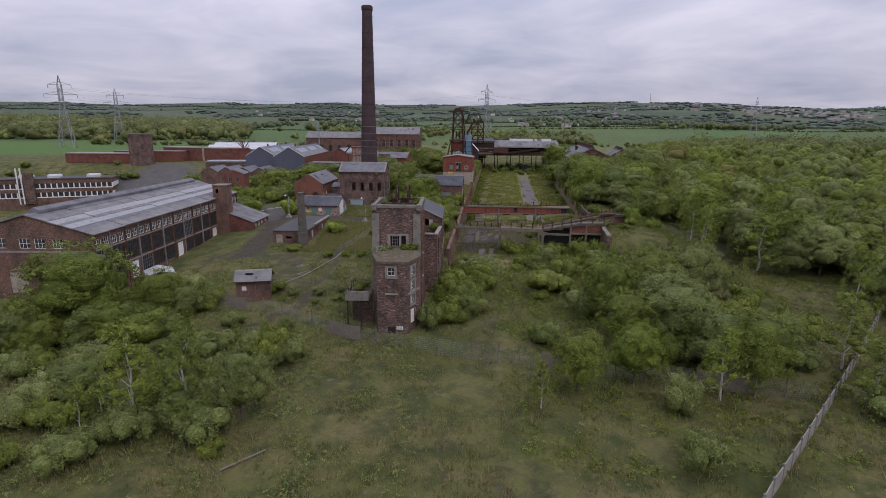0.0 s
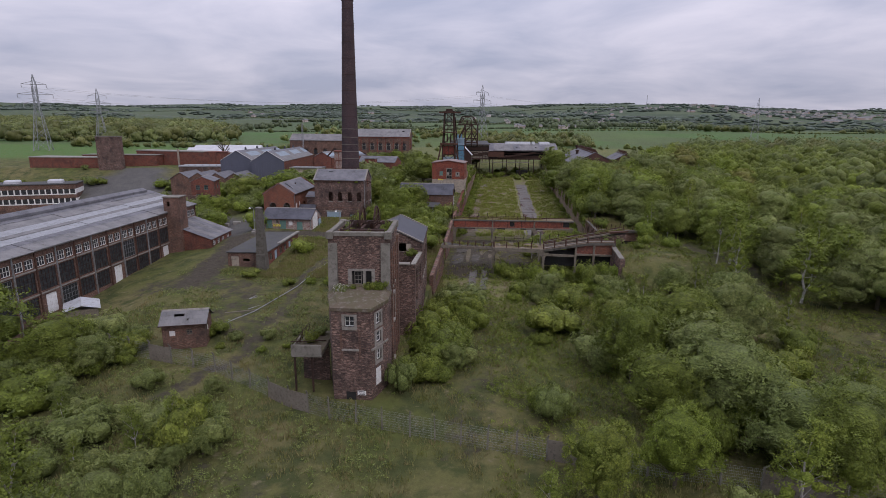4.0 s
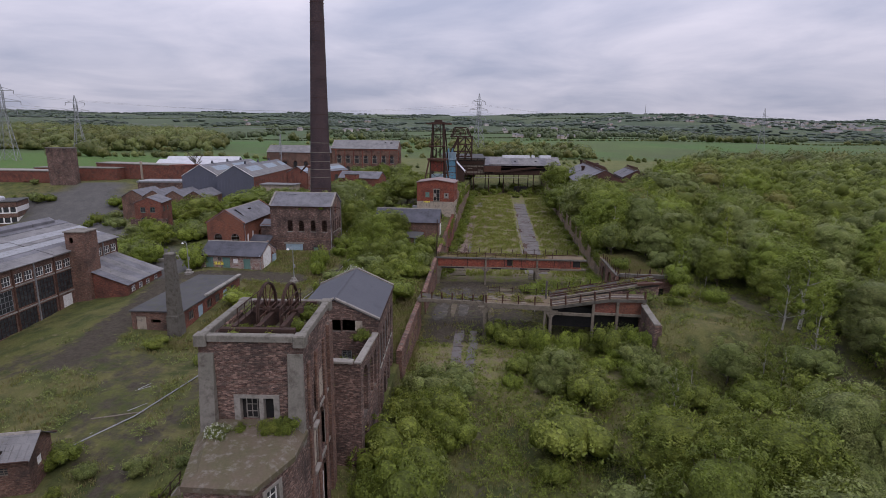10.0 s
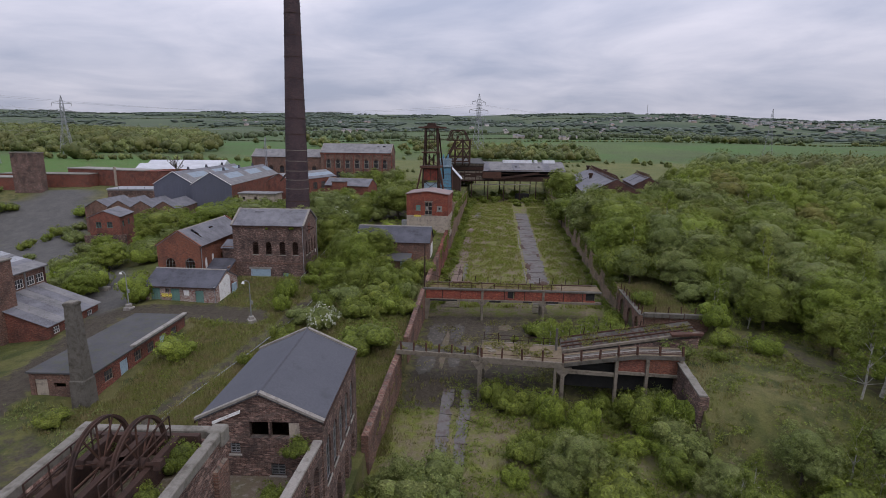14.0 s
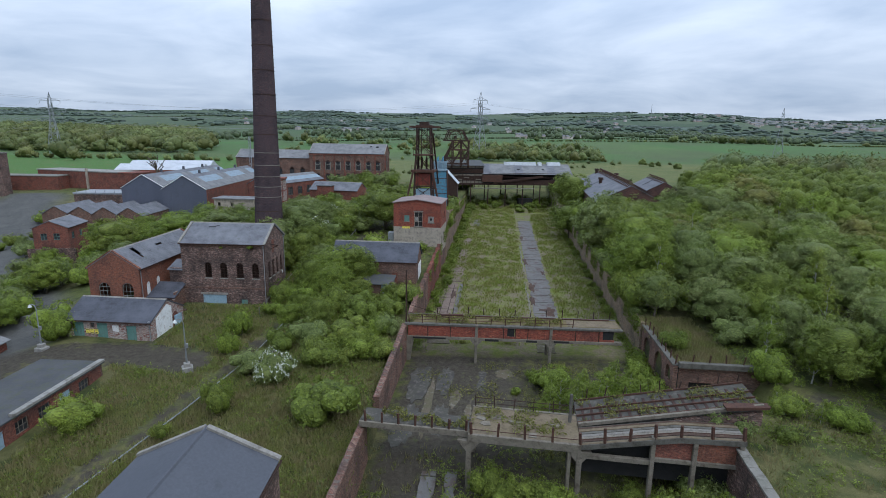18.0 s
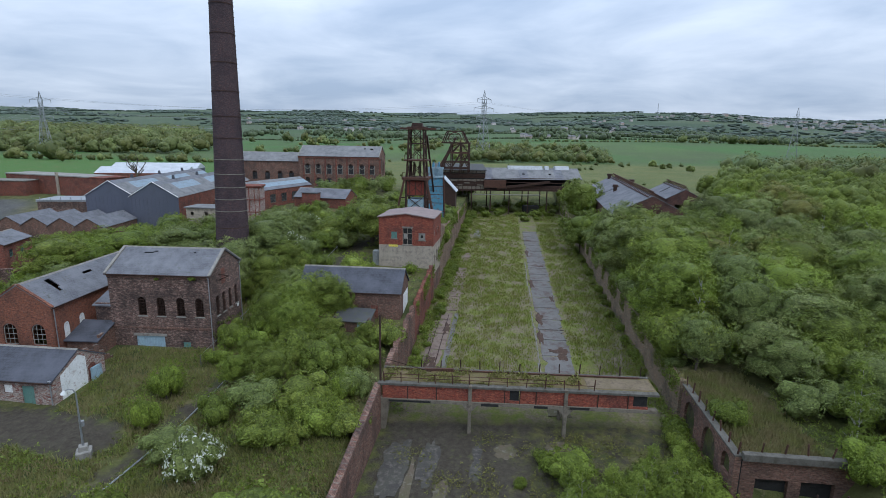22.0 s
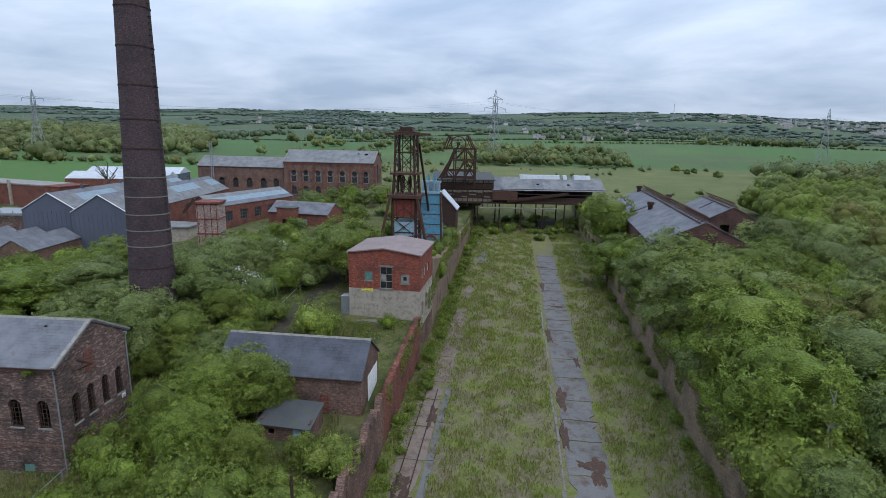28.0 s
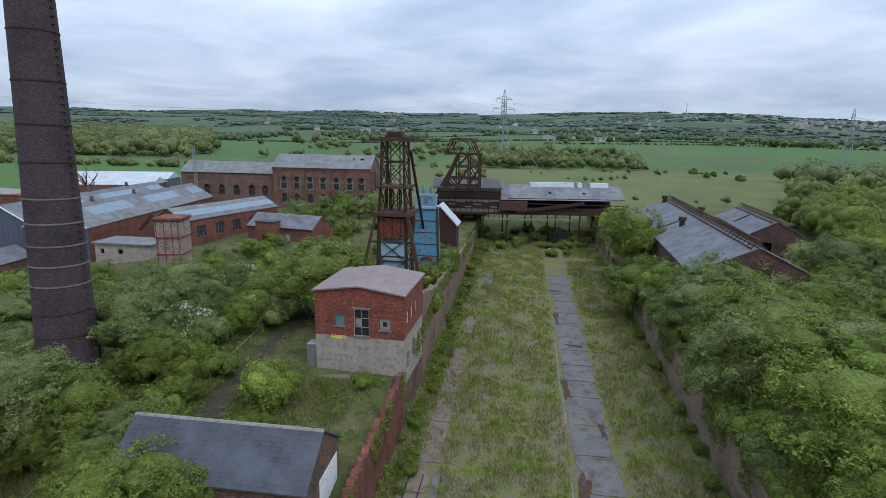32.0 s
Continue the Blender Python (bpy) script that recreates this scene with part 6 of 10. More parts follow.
def arched_wall():
    u0 = YARD - 0.25
    ob = thing("arched_retaining_wall", rz(east(u0, 127.6), 127.6, 0.0, SITE), "brick retaining wall with arches and leaning railings", "wall")
    m = rz(0, 0, 0, 90)
    back = rz(0, 13.0, 0, -90)
    part("arcade", Mesh().panel(13.0, 5.0, [(1.2, 1.0, 4.0, 4.2, 1.4), (6.2, 1.0, 9.2, 4.4, 1.5), (10.6, 2.6, 12.2, 4.4, 0.8)], 0.5, back).box(0, 0.02, -1.2, 13.0, 0.48, 0.0, back), BRICK_BROWN, ob)
    # shade inside the arches is made by a black sheet at their back
    part("arch_back", Mesh().box(0.52, 0.0, -1, 0.6, 13.0, 4.9), BLACK, ob, "black sheet for the shade behind the arches")
    part("coping", Mesh().bevel_box(-0.1, 0, 5.0, 0.6, 13.0, 5.15, 0.04), CONCRETE_OLD, ob)
    part("cross_beam", Mesh().bevel_box(0.5, -0.4, 4.9, 9.5, 0.2, 5.5, 0.04), CONCRETE_OLD, ob)
    part("cross_wall", Mesh().panel(9.0, 5.9, [(1.4, 0.6, 4.0, 4.0, 0), (5.0, 0.6, 7.6, 4.0, 0)], 0.4, Matrix.Translation((0.5, 0.2, -1.0))), BRICK_BROWN, ob)
    # likewise a black sheet for the shade in the cross wall's openings
    part("void", Mesh().box(0.6, 0.61, -1, 9.4, 0.7, 4.8), BLACK, ob, "black sheet for the shade behind the cross wall")
    railing(ob, [(0.25, 12.6, 5.15), (0.25, 0.2, 5.15), (9.2, 0.0, 5.5)], 1.7, 1.1, RUST, (), 0.12, 41, 0.12)


arched_wall()


# slabs of the old track beds, laid as separate plates
def slab_run(name, label, mat, u0, u1, y0, y1, step, seed, lift=0.07):
    rnd = random.Random(seed)
    ob = thing(name, rz(east(u0, y0), y0, 0, SITE), label, "paving", kind="structure")
    ry = math.hypot(1, 0.0884)
    y = y0
    while y < y1 - 0.5:
        ln = min(step * rnd.uniform(0.7, 1.25), y1 - y)
        za = lerp(y, FLOOR_Y, FLOOR_Z) + lift
        zb = lerp(y + ln, FLOOR_Y, FLOOR_Z) + lift
        w0, w1 = rnd.uniform(-0.12, 0.12), u1 - u0 + rnd.uniform(-0.15, 0.15)
        a, b = (y - y0) * ry + 0.03, (y + ln - y0) * ry - 0.03
        wide = u1 - u0
        chip = min(0.2, 0.07 * wide)
        # crumbled edges: a few bites along both sides and the ends
        rim = []
        for k in range(6):
            bite = chip * (4 if rnd.random() < 0.14 else 1) * rnd.random()
            rim.append((w0 + bite, a + (b - a) * k / 6))
        for k in range(4):
            rim.append((w0 + (w1 - w0) * k / 4, b + rnd.uniform(-0.9, 0.0) * chip))
        for k in range(6):
            bite = chip * (4 if rnd.random() < 0.14 else 1) * rnd.random()
            rim.append((w1 - bite, b + (a - b) * k / 6))
        for k in range(4):
            rim.append((w1 + (w0 - w1) * k / 4, a + rnd.uniform(0.0, 0.9) * chip))
        rim = rim[::-1]
        tilt = rnd.uniform(-0.02, 0.02)
        v = [(p, q, za + (zb - za) * (q - a) / (b - a) + tilt * (p / wide - 0.5)) for p, q in rim]
        n = len(v)
        part("slab", Mesh().add(v + [(p, q, z - 0.25) for p, q, z in v], [tuple(range(n))] + [(i, n + i, n + (i + 1) % n, (i + 1) % n) for i in range(n)]), mat, ob)
        y += ln
    return ob


slab_run("concrete_slab_way", "broken strip of grey concrete slabs in the grass", SLAB, 18.4, 22.5, 146.0, 240.5, 5.5, 51)
slab_run("kerb_strip", "narrow worn concrete kerb beside the slabs", CONCRETE, 17.8, 18.02, 146.0, 206.0, 7.0, 52, 0.07)
slab_run("loading_strip", "strip of pinkish worn concrete beside the wall", SLAB_PINK, 1.9, 4.7, 151.0, 173.0, 7.0, 53)
slab_run("loading_strip", "narrow grey edge of the loading strip", SLAB, 4.85, 5.6, 150.0, 173.0, 8.0, 58)
slab_run("loading_strip", "strip of pinkish worn concrete beside the wall", SLAB_PINK, 3.0, 5.2, 174.0, 201.0, 6.0, 54)
slab_run("loading_strip", "short worn concrete patch in the grass", SLAB_PINK, 3.6, 5.2, 206.0, 214.0, 5.0, 55)
slab_run("loading_strip", "short worn concrete patch in the grass", SLAB, 4.6, 6.6, 231.0, 243.0, 5.0, 56)


def strip_rails():
    for u in (2.7, 4.0):
        a, b = [Vector((east(u, y), y, lerp(y, FLOOR_Y, FLOOR_Z) + 0.1)) for y in (152.0, 172.0)]
        solo("rail", Mesh().beam(a, b, 0.1, 0.1), [RUST_DARK], Matrix(), "rusted rail sunk in the worn concrete strip", "rail", "sunken rails")


strip_rails()


def bay_floor():
    """Ragged remains of the floor between the two bridges."""
    ob = thing("bed_floor", rz(0, 0, 0, 0), "dark cracked floor of the sunken bay", "paving", kind="structure")
    rnd = random.Random(57)
    for u, y, w, l, mat in ((2.6, 123, 1.3, 4.2, CINDER), (2.9, 132, 1.5, 4.6, CINDER), (4.6, 127, 0.5, 6.5, RUBBLE), (6.3, 124, 0.9, 3.4, CINDER), (6.0, 133, 1.0, 3.8, CINDER), (7.6, 128.5, 0.7, 2.2, RUBBLE), (9.3, 126, 0.45, 2.4, RUBBLE),
                            (10.8, 124, 0.55, 4.6, RUBBLE), (10.6, 133, 0.6, 3.2, CINDER), (13.4, 135, 1.2, 1.3, RUBBLE), (16.8, 132, 0.9, 1.1, RUBBLE), (14.6, 127, 1.1, 2.6, RUBBLE), (18.8, 135.5, 1.4, 1.2, RUBBLE)):
        x, z = east(u, y), lerp(y, FLOOR_Y, FLOOR_Z) + rnd.uniform(0.0, 0.05)
        rise = (lerp(y + 1, FLOOR_Y, FLOOR_Z) - lerp(y - 1, FLOOR_Y, FLOOR_Z)) / 2
        rim = []
        for a in np.linspace(0, 6.283, 27)[:-1]:
            c, s = math.cos(a), math.sin(a)
            k = rnd.uniform(0.72, 1.08) * (abs(c) ** 3 + abs(s) ** 3) ** (-1 / 3)
            rim.append((x + w * k * c + 0.09 * l * k * s, y + l * k * s, z + rise * l * k * s))
        n = len(rim)
        part("slab", Mesh().add([(x, y, z + 0.02)] + rim + [(p, q, h - 0.25) for p, q, h in rim],
                                [(0, 1 + i, 1 + (i + 1) % n) for i in range(n)] + [(1 + i, 1 + n + i, 1 + n + (i + 1) % n, 1 + (i + 1) % n) for i in range(n)]), mat, ob)


bay_floor()
slab_run("bed_slabs", "pair of pale slabs on the track bed", SLAB, 5.6, 7.0, 103.0, 116.0, 4.0, 59, 0.06)
slab_run("bed_slabs", "pair of pale slabs on the track bed", SLAB, 7.7, 9.0, 101.5, 116.0, 4.0, 60, 0.06)
slab_run("rubble_strip", "strip of rubble and rust-stained concrete", RUBBLE, 18.0, 20.6, 141.5, 146.0, 3.0, 61, 0.09)
slab_run("loading_strip", "rubble patch with rust stains", RUBBLE, 2.2, 5.4, 144.0, 151.0, 3.0, 62, 0.1)


def soil_patch(u, y, w, l, seed):
    """A ragged patch of rust-coloured soil where a slab has broken up."""
    rnd = random.Random(seed)
    x, z = east(u, y), lerp(y, FLOOR_Y, FLOOR_Z)
    rim = []
    for a in np.linspace(0, 6.283, 31)[:-1]:
        c, t = math.cos(a), math.sin(a)
        k = (0.8 + 0.75 * noise.noise((1.5 * c + seed, 1.5 * t, 3)) + rnd.uniform(-0.12, 0.12)) * (c ** 4 + t ** 4) ** -0.25
        rim.append((w * k * c, l * k * t))
    rise = 0.0327
    v = [(0, 0, 0.125)] + [(p, q, 0.095 + rise * q) for p, q in rim] + [(p * 1.05, q * 1.05, -0.1 + rise * q) for p, q in rim]
    n = len(rim)
    solo("soil_patch", Mesh().add(v, [(0, 1 + i, 1 + (i + 1) % n) for i in range(n)] + [(1 + i, 1 + n + i, 1 + n + (i + 1) % n, 1 + (i + 1) % n) for i in range(n)]), RUST_SOIL, rz(x, y, z, SITE), "rust-brown soil where the concrete has broken away", "soil patch", "soil patches")


for k, (u, y, w, l) in enumerate(((21.3, 157.5, 0.9, 2.2), (19.0, 171.0, 0.55, 2.6), (20.8, 148.0, 1.7, 1.1), (18.6, 190.0, 0.5, 3.4), (21.0, 203.0, 1.4, 0.7), (19.4, 229.0, 1.2, 0.6), (3.4, 152.0, 1.3, 1.7), (4.2, 166.0, 0.6, 2.2), (21.9, 181.0, 0.4, 1.8), (18.7, 215.0, 0.4, 2.8), (3.2, 154.6, 1.1, 1.4), (21.6, 149.5, 1.2, 1.6), (18.7, 163.0, 0.4, 3.0), (20.2, 158.5, 1.0, 0.7))):
    soil_patch(u, y, w, l, 600 + k)


def weigh_house():
    """The two-storey red building on the yard wall."""
    ob = thing("red_brick_weigh_house", rz(-2.38, 182.3, 6.4, -6.5), "two-storey red brick block on a stained concrete base", "building")
    W, D = 10.05, 9.4
    up0, up1 = 4.55, 9.55
    fr = [(4.45, 4.7, 6.2, 7.75, 0), (2.3, 5.75, 3.4, 7.0, 0), (7.35, 5.6, 8.6, 6.9, 0)]
    part("base_wall", Mesh().panel(W, up0, [], 0.4).panel(D - 0.8, up0, [(1.0, 0.4, 2.2, 2.6, 0), (3.4, 0.8, 4.8, 3.2, 0.4), (6.2, 0.8, 7.4, 3.2, 0.4)], 0.4, rz(W, 0.4, 0, 90)).panel(D - 0.8, up0, [], 0.4, rz(0, D - 0.4, 0, -90)).panel(W, up0, [], 0.4, rz(W, D, 0, 180))
         .box(0, 0.02, -1.0, W, D, -0.0), RENDER_DIRTY, ob)
    part("footing_wall", Mesh().box(W - 0.4, 0.03, -6.0, W, D, -1.0), BRICK_BROWN, ob)
    fu = [(h[0], h[1] - up0, h[2], h[3] - up0, 0) for h in fr]
    T = Matrix.Translation((0, 0, up0))
    part("wall", Mesh().panel(W, up1 - up0, fu, 0.35, Matrix.Translation((0, 0.02, up0))), BRICK_PANEL, ob)
    side = [(1.0, 1.4, 1.9, 2.8, 0), (3.0, 1.4, 3.9, 2.8, 0), (5.2, 1.4, 6.1, 2.8, 0)]
    part("wall", Mesh().panel(D - 0.8, up1 - up0, side, 0.35, T @ rz(W, 0.4, 0, 90)), BRICK_PANEL, ob)
    for h in side:
        window_in(ob, T @ rz(W, 0.4, 0, 90), h, WHITE_PAINT, 2, 3)
    part("wall", Mesh().panel(D - 0.8, up1 - up0, [], 0.35, T @ rz(0, D - 0.4, 0, -90)), BRICK_PANEL, ob)
    part("wall", Mesh().panel(W, up1 - up0, [], 0.35, T @ rz(W, D, 0, 180)), BRICK_PANEL, ob)
    fm = Matrix.Translation((0, 0.02, 0))
    window_in(ob, fm, fr[0], RENDER_DIRTY, 2, 3, 0.06, glazed=False)
    # black sheet behind the bars, for the black panes
    part("window_screen", Mesh().box(4.5, 0.2, 4.72, 6.15, 0.24, 7.7), BLACK, ob)
    part("broken_pane", Mesh().box(4.6, 0.17, 5.75, 5.25, 0.185, 6.65), CONCRETE_PALE, ob)
    board_in(ob, fm, fr[1], GREEN_PAINT, "shutter", "green boarded window", 3)
    board_in(ob, fm, fr[2], CONCRETE_PALE, "shutter", "pale boarded window", 3)
    part("shutter_mark", Mesh().box(7.75, 0.08, 6.0, 8.2, 0.118, 6.5), BLACK, ob)
    for h in fr:
        part("sill", Mesh().bevel_box(h[0] - 0.12, -0.1, h[1] - 0.16, h[2] + 0.12, 0.1, h[1], 0.02), CONCRETE, ob)
    part("lintel", Mesh().bevel_box(4.3, -0.03, 7.75, 6.35, 0.1, 8.0, 0.02), CONCRETE, ob)
    for k in range(3):
        sign_on(ob, Matrix.Translation((1.85 + 0.56 * k, 0.02, 4.2)), 0.52, 0.42, YELLOW_SIGN, 2)
    # shallow pitched roof
    pts = [(-0.25 + (W + 0.5) * t, up1 + 0.75 * (1 - abs(2 * t - 1))) for t in (0.0, 0.25, 0.5, 0.75, 1.0)]
    for y0 in (0.02, D - 0.37):
        part("gable", Mesh().prism([(0, up1), (W, up1)] + [(min(W, max(0, x)), z - 0.02) for x, z in pts[::-1]], y0, y0 + 0.35), BRICK_PANEL, ob)
    part("roof", Mesh().prism([*pts, *[(x, z + 0.16) for x, z in pts[::-1]]], -0.25, D + 0.25), PINK_FELT, ob)
    part("tank", Mesh().bevel_box(-1.3, 0.3, -0.6, -0.1, 1.6, 3.2, 0.05), STEEL_GREY, ob, "grey sheet-metal tank")
    part("doorstep", Mesh().bevel_box(0.6, -1.6, -0.5, 4.4, -0.02, 0.35, 0.05), CONCRETE, ob)


weigh_house()


def yard_sheds():
    house("slate_roofed_store", "brick store with blue slate roof and part-whitewashed gable", "shed", rz(-10.6, 159.8, 4.9, -4), 14.6, 7.0, 3.9, 6.5, BRICK_BROWN, SLATE_DARK,
          right=[(2.2, 0.0, 3.4, 2.2, 0, WOOD_GREY)], front=[(10.4, 0.2, 11.4, 2.0, 0, BRICK_RED)], verge=0.2, over=0.2, sill=CONCRETE)
    st = thing("whitewashed_panel", rz(-10.6, 159.8, 4.9, -4), "white-painted lower half of a brick gable", "wall panel")
    part("panel", Mesh().bevel_box(14.604, 2.6, 0, 14.64, 6.4, 3.0, 0.01), WHITE_PAINT, st)
    ob = thing("felt_roofed_shed", rz(-4.6, 155.0, 4.3, -7) @ Matrix.Diagonal((0.8, 0.85, 0.95, 1.0)), "small shed with sagging dark felt roof", "shed")
    part("wall", Mesh().panel(6.0, 1.9, [(4.0, 0.3, 5.0, 1.7, 0), (1.0, 0.8, 1.8, 1.4, 0)], 0.25).box(0, 0.02, -1, 6, 0.25, 0).box(5.75, 0.25, -1, 6.0, 3.4, 2.2).box(0, 0.25, -1, 0.25, 3.4, 2.2).box(0, 3.4, -1, 6, 3.65, 2.4), BRICK_BROWN, ob)
    board_in(ob, Matrix(), (4.0, 0.3, 5.0, 1.7), BLUE_DOOR)
    part("roof", Mesh().add([(-0.3, -0.4, 1.95), (6.3, -0.4, 1.9), (6.2, 3.9, 2.7), (-0.2, 3.9, 2.75), (-0.3, -0.4, 1.83), (6.3, -0.4, 1.78), (6.2, 3.9, 2.58), (-0.2, 3.9, 2.63)],
                            [(0, 1, 2, 3), (7, 6, 5, 4), (0, 4, 5, 1), (1, 5, 6, 2), (2, 6, 7, 3), (3, 7, 4, 0)]), SHEET_DARK, ob)


yard_sheds()


# ---- pithead: headgears, screens, halls ----


def tall_headgear():
    ob = thing("tall_headgear", rz(2.75, 207.2, 8.0, SITE), "tall rusted lattice headgear over an iron-clad shaft", "headgear")
    corners = ((-1, -1), (1, -1), (1, 1), (-1, 1))

    def half(z):
        return lerp(z, (0, 13.3, 17.2, 24.4), (2.35, 2.05, 1.8, 1.6))
    for sx, sy in corners:
        for za, zb in ((-1.5, 13.3), (13.3, 17.2), (17.2, 24.4)):
            part("leg", Mesh().beam((sx * half(za), sy * half(za), za), (sx * half(zb), sy * half(zb), zb), 0.34 if zb < 18 else 0.27), RUST_DARK, ob)
    lev = [3.0, 6.0, 9.4, 12.9, 17.2, 20.8, 24.3]
    for k, z in enumerate(lev):
        w = half(z)
        for (ax, ay), (bx, by) in zip(corners, corners[1:] + corners[:1]):
            part("cross_bar", Mesh().beam((ax * w, ay * w, z), (bx * w, by * w, z), 0.2), RUST_DARK, ob)
        if k:
            zl = lev[k - 1]
            wl = half(zl)
            for (ax, ay), (bx, by) in zip(corners, corners[1:] + corners[:1]):
                part("brace", Mesh().beam((ax * wl, ay * wl, zl), (bx * w, by * w, z), 0.12), RUST_DARK, ob)
                part("brace", Mesh().beam((bx * wl, by * wl, zl), (ax * w, ay * w, z), 0.12), RUST_DARK, ob)
    # guide rails and inner posts thicken the lattice
    for x in (-0.7, 0.7):
        for y in (0.0,):
            part("guide_rail", Mesh().beam((x, y, 9.0), (x, y, 24.2), 0.14), RUST_DARK, ob)
    part("top_platform", Mesh().bevel_box(-1.9, -1.9, 24.2, 2.1, 1.9, 24.42, 0.04), RUST_DARK, ob)
    part("top_hood", Mesh().prism([(-1.2, 24.42), (1.3, 24.42), (1.1, 25.2), (-1.0, 25.2)], -1.0, 1.0), RUST_DARK, ob)
    for y in (-1.8, 1.8):
        part("top_beam", Mesh().beam((-3.5, y, 24.0), (4.0, y, 24.0), 0.4), RUST, ob)
    for k in range(2):
        wv = Mesh().ring((-0.6 + 1.2 * k, 0, 15.2), (1, 0, 0), 1.5, 0.14, 20)
        for i in range(6):
            a = math.pi * i / 6
            wv.beam((-0.6 + 1.2 * k, -1.5 * math.cos(a), 15.2 - 1.5 * math.sin(a)), (-0.6 + 1.2 * k, 1.5 * math.cos(a), 15.2 + 1.5 * math.sin(a)), 0.07)
        part("pulley_wheel", wv, RUST_DARK, ob)
    part("mid_platform", Mesh().bevel_box(-2.5, -2.5, 17.0, 2.5, 2.4, 17.35, 0.04), RUST, ob)
    part("mid_platform", Mesh().bevel_box(-3.0, -2.8, 12.9, 2.9, 2.6, 13.5, 0.04), RUST, ob)
    part("iron_casing", Mesh().bevel_box(-2.0, -2.1, 9.6, 2.0, 2.1, 12.6, 0.05), RUST_RED, ob, "red oxide iron casing")
    for x in (-1.3, 0.0, 1.3):
        part("casing_rib", Mesh().box(x - 0.06, -2.18, 9.6, x + 0.06, -2.105, 12.6), RUST_DARK, ob)
    part("shaft_gate", Mesh().bevel_box(-1.8, -2.0, -0.5, 1.8, 2.0, 8.6, 0.05), BLUE_DOOR, ob, "pale blue sheet gates")
    for z in (2.2, 4.4, 6.6):
        part("gate_rail", Mesh().box(-1.85, -2.08, z, 1.85, -2.005, z + 0.18), RUST_DARK, ob)
    for sx in (-1, 1):
        part("raking_strut", Mesh().beam((sx * 2.4, -2.5, 13.2), (sx * 5.6, -3.4, -1.5), 0.44), RUST, ob)
        part("raking_strut", Mesh().beam((sx * 1.9, 1.9, 22.5), (sx * 2.8, 11.0, 6.0), 0.36), RUST_DARK, ob)
        part("strut_tie", Mesh().beam((sx * 2.3, -2.4, 9.0), (sx * 3.4, -2.75, 9.0), 0.26), RUST_DARK, ob)
    for z, w in ((17.35, 2.4), (13.5, 2.9)):
        for k in range(6):
            part("rail_post", Mesh().beam((-w + k * w * 0.4, -2.4, z), (-w + k * w * 0.4, -2.4, z + 1.0), 0.06), RUST, ob)
        part("hand_rail", Mesh().beam((-w, -2.4, z + 1.0), (w, -2.4, z + 1.0), 0.06), RUST, ob)


def blue_tower():
    ob = thing("blue_clad_hoist", rz(6.6, 216.5, 5.6, SITE), "tapering hoist tower clad in flaking blue sheets", "hoist tower")
    zs = np.linspace(1.0, 15.0, 8)
    for k in range(7):
        a, b = zs[k], zs[k + 1]
        wa, wb = 2.55 - 0.05 * a, 2.55 - 0.05 * b
        ya, yb = -1.2 + 0.06 * a, -1.2 + 0.06 * b
        part("blue_sheet", Mesh().add([(-wa, ya, a + 0.03), (wa, ya, a + 0.03), (wb, yb, b - 0.02), (-wb, yb, b - 0.02), (-wa, 2, a + 0.03), (wa, 2, a + 0.03), (wb, 2, b - 0.02), (-wb, 2, b - 0.02)],
                                      [(0, 1, 2, 3), (1, 5, 6, 2), (5, 4, 7, 6), (4, 0, 3, 7), (3, 2, 6, 7), (0, 4, 5, 1)]), BLUE_SHEET, ob)
        part("rust_seam", Mesh().box(-wa - 0.06, ya - 0.05, a - 0.1, wa + 0.06, ya + 0.1, a + 0.03), RUST, ob)
    for s in (-1, 1):
        part("corner_post", Mesh().beam((s * 2.65, -1.35, -0.5), (s * 1.95, -0.45, 15.4), 0.28), RUST, ob)
    part("head_frame", Mesh().bevel_box(-2.0, -0.6, 15.05, 2.0, 2.2, 15.4, 0.04).beam((-1.7, -0.4, 15.4), (-1.7, -0.4, 17.5), 0.3).beam((-0.6, -0.4, 15.4), (-0.6, -0.4, 17.5), 0.2).beam((0.6, -0.4, 15.4), (0.6, -0.4, 17.5), 0.2).beam((1.7, -0.4, 15.4), (1.7, -0.4, 17.5), 0.3).beam((-2, -0.4, 17.4), (2, -0.4, 17.4), 0.4).box(-1.7, 0.6, 15.4, 1.7, 0.8, 17.4), BLUE_DOOR, ob)
    for s in (-0.6, 0.7):
        part("blue_hood", Mesh().prism([(s - 0.35, 17.5), (s + 0.35, 17.5), (s + 0.2, 18.9), (s - 0.1, 18.7)], -0.4, 0.2), BLUE_SHEET, ob)
    part("painted_mark", Mesh().ring((0.2, -0.85, 5.6), (0, 1, 0.05), 1.1, 0.35, 10, (0.5, 2.8)), RUST_RED, ob)
    sk = thing("tin_roofed_shed", rz(7.7, 224.8, 8.4, SITE), "dark shed with steep pale tin roof at the hoist's foot", "shed")
    part("wall", Mesh().prism([(0, -1.5), (3.7, -1.5), (3.7, 8.2), (0.9, 11.2), (0, 11.0)], 0, 4.5), RUST_DARK, sk)
    part("roof", Mesh().prism([(0.4, 11.75), (4.0, 7.95), (4.1, 8.07), (0.5, 11.9)], -0.3, 4.8), STEEL_PALE, sk)


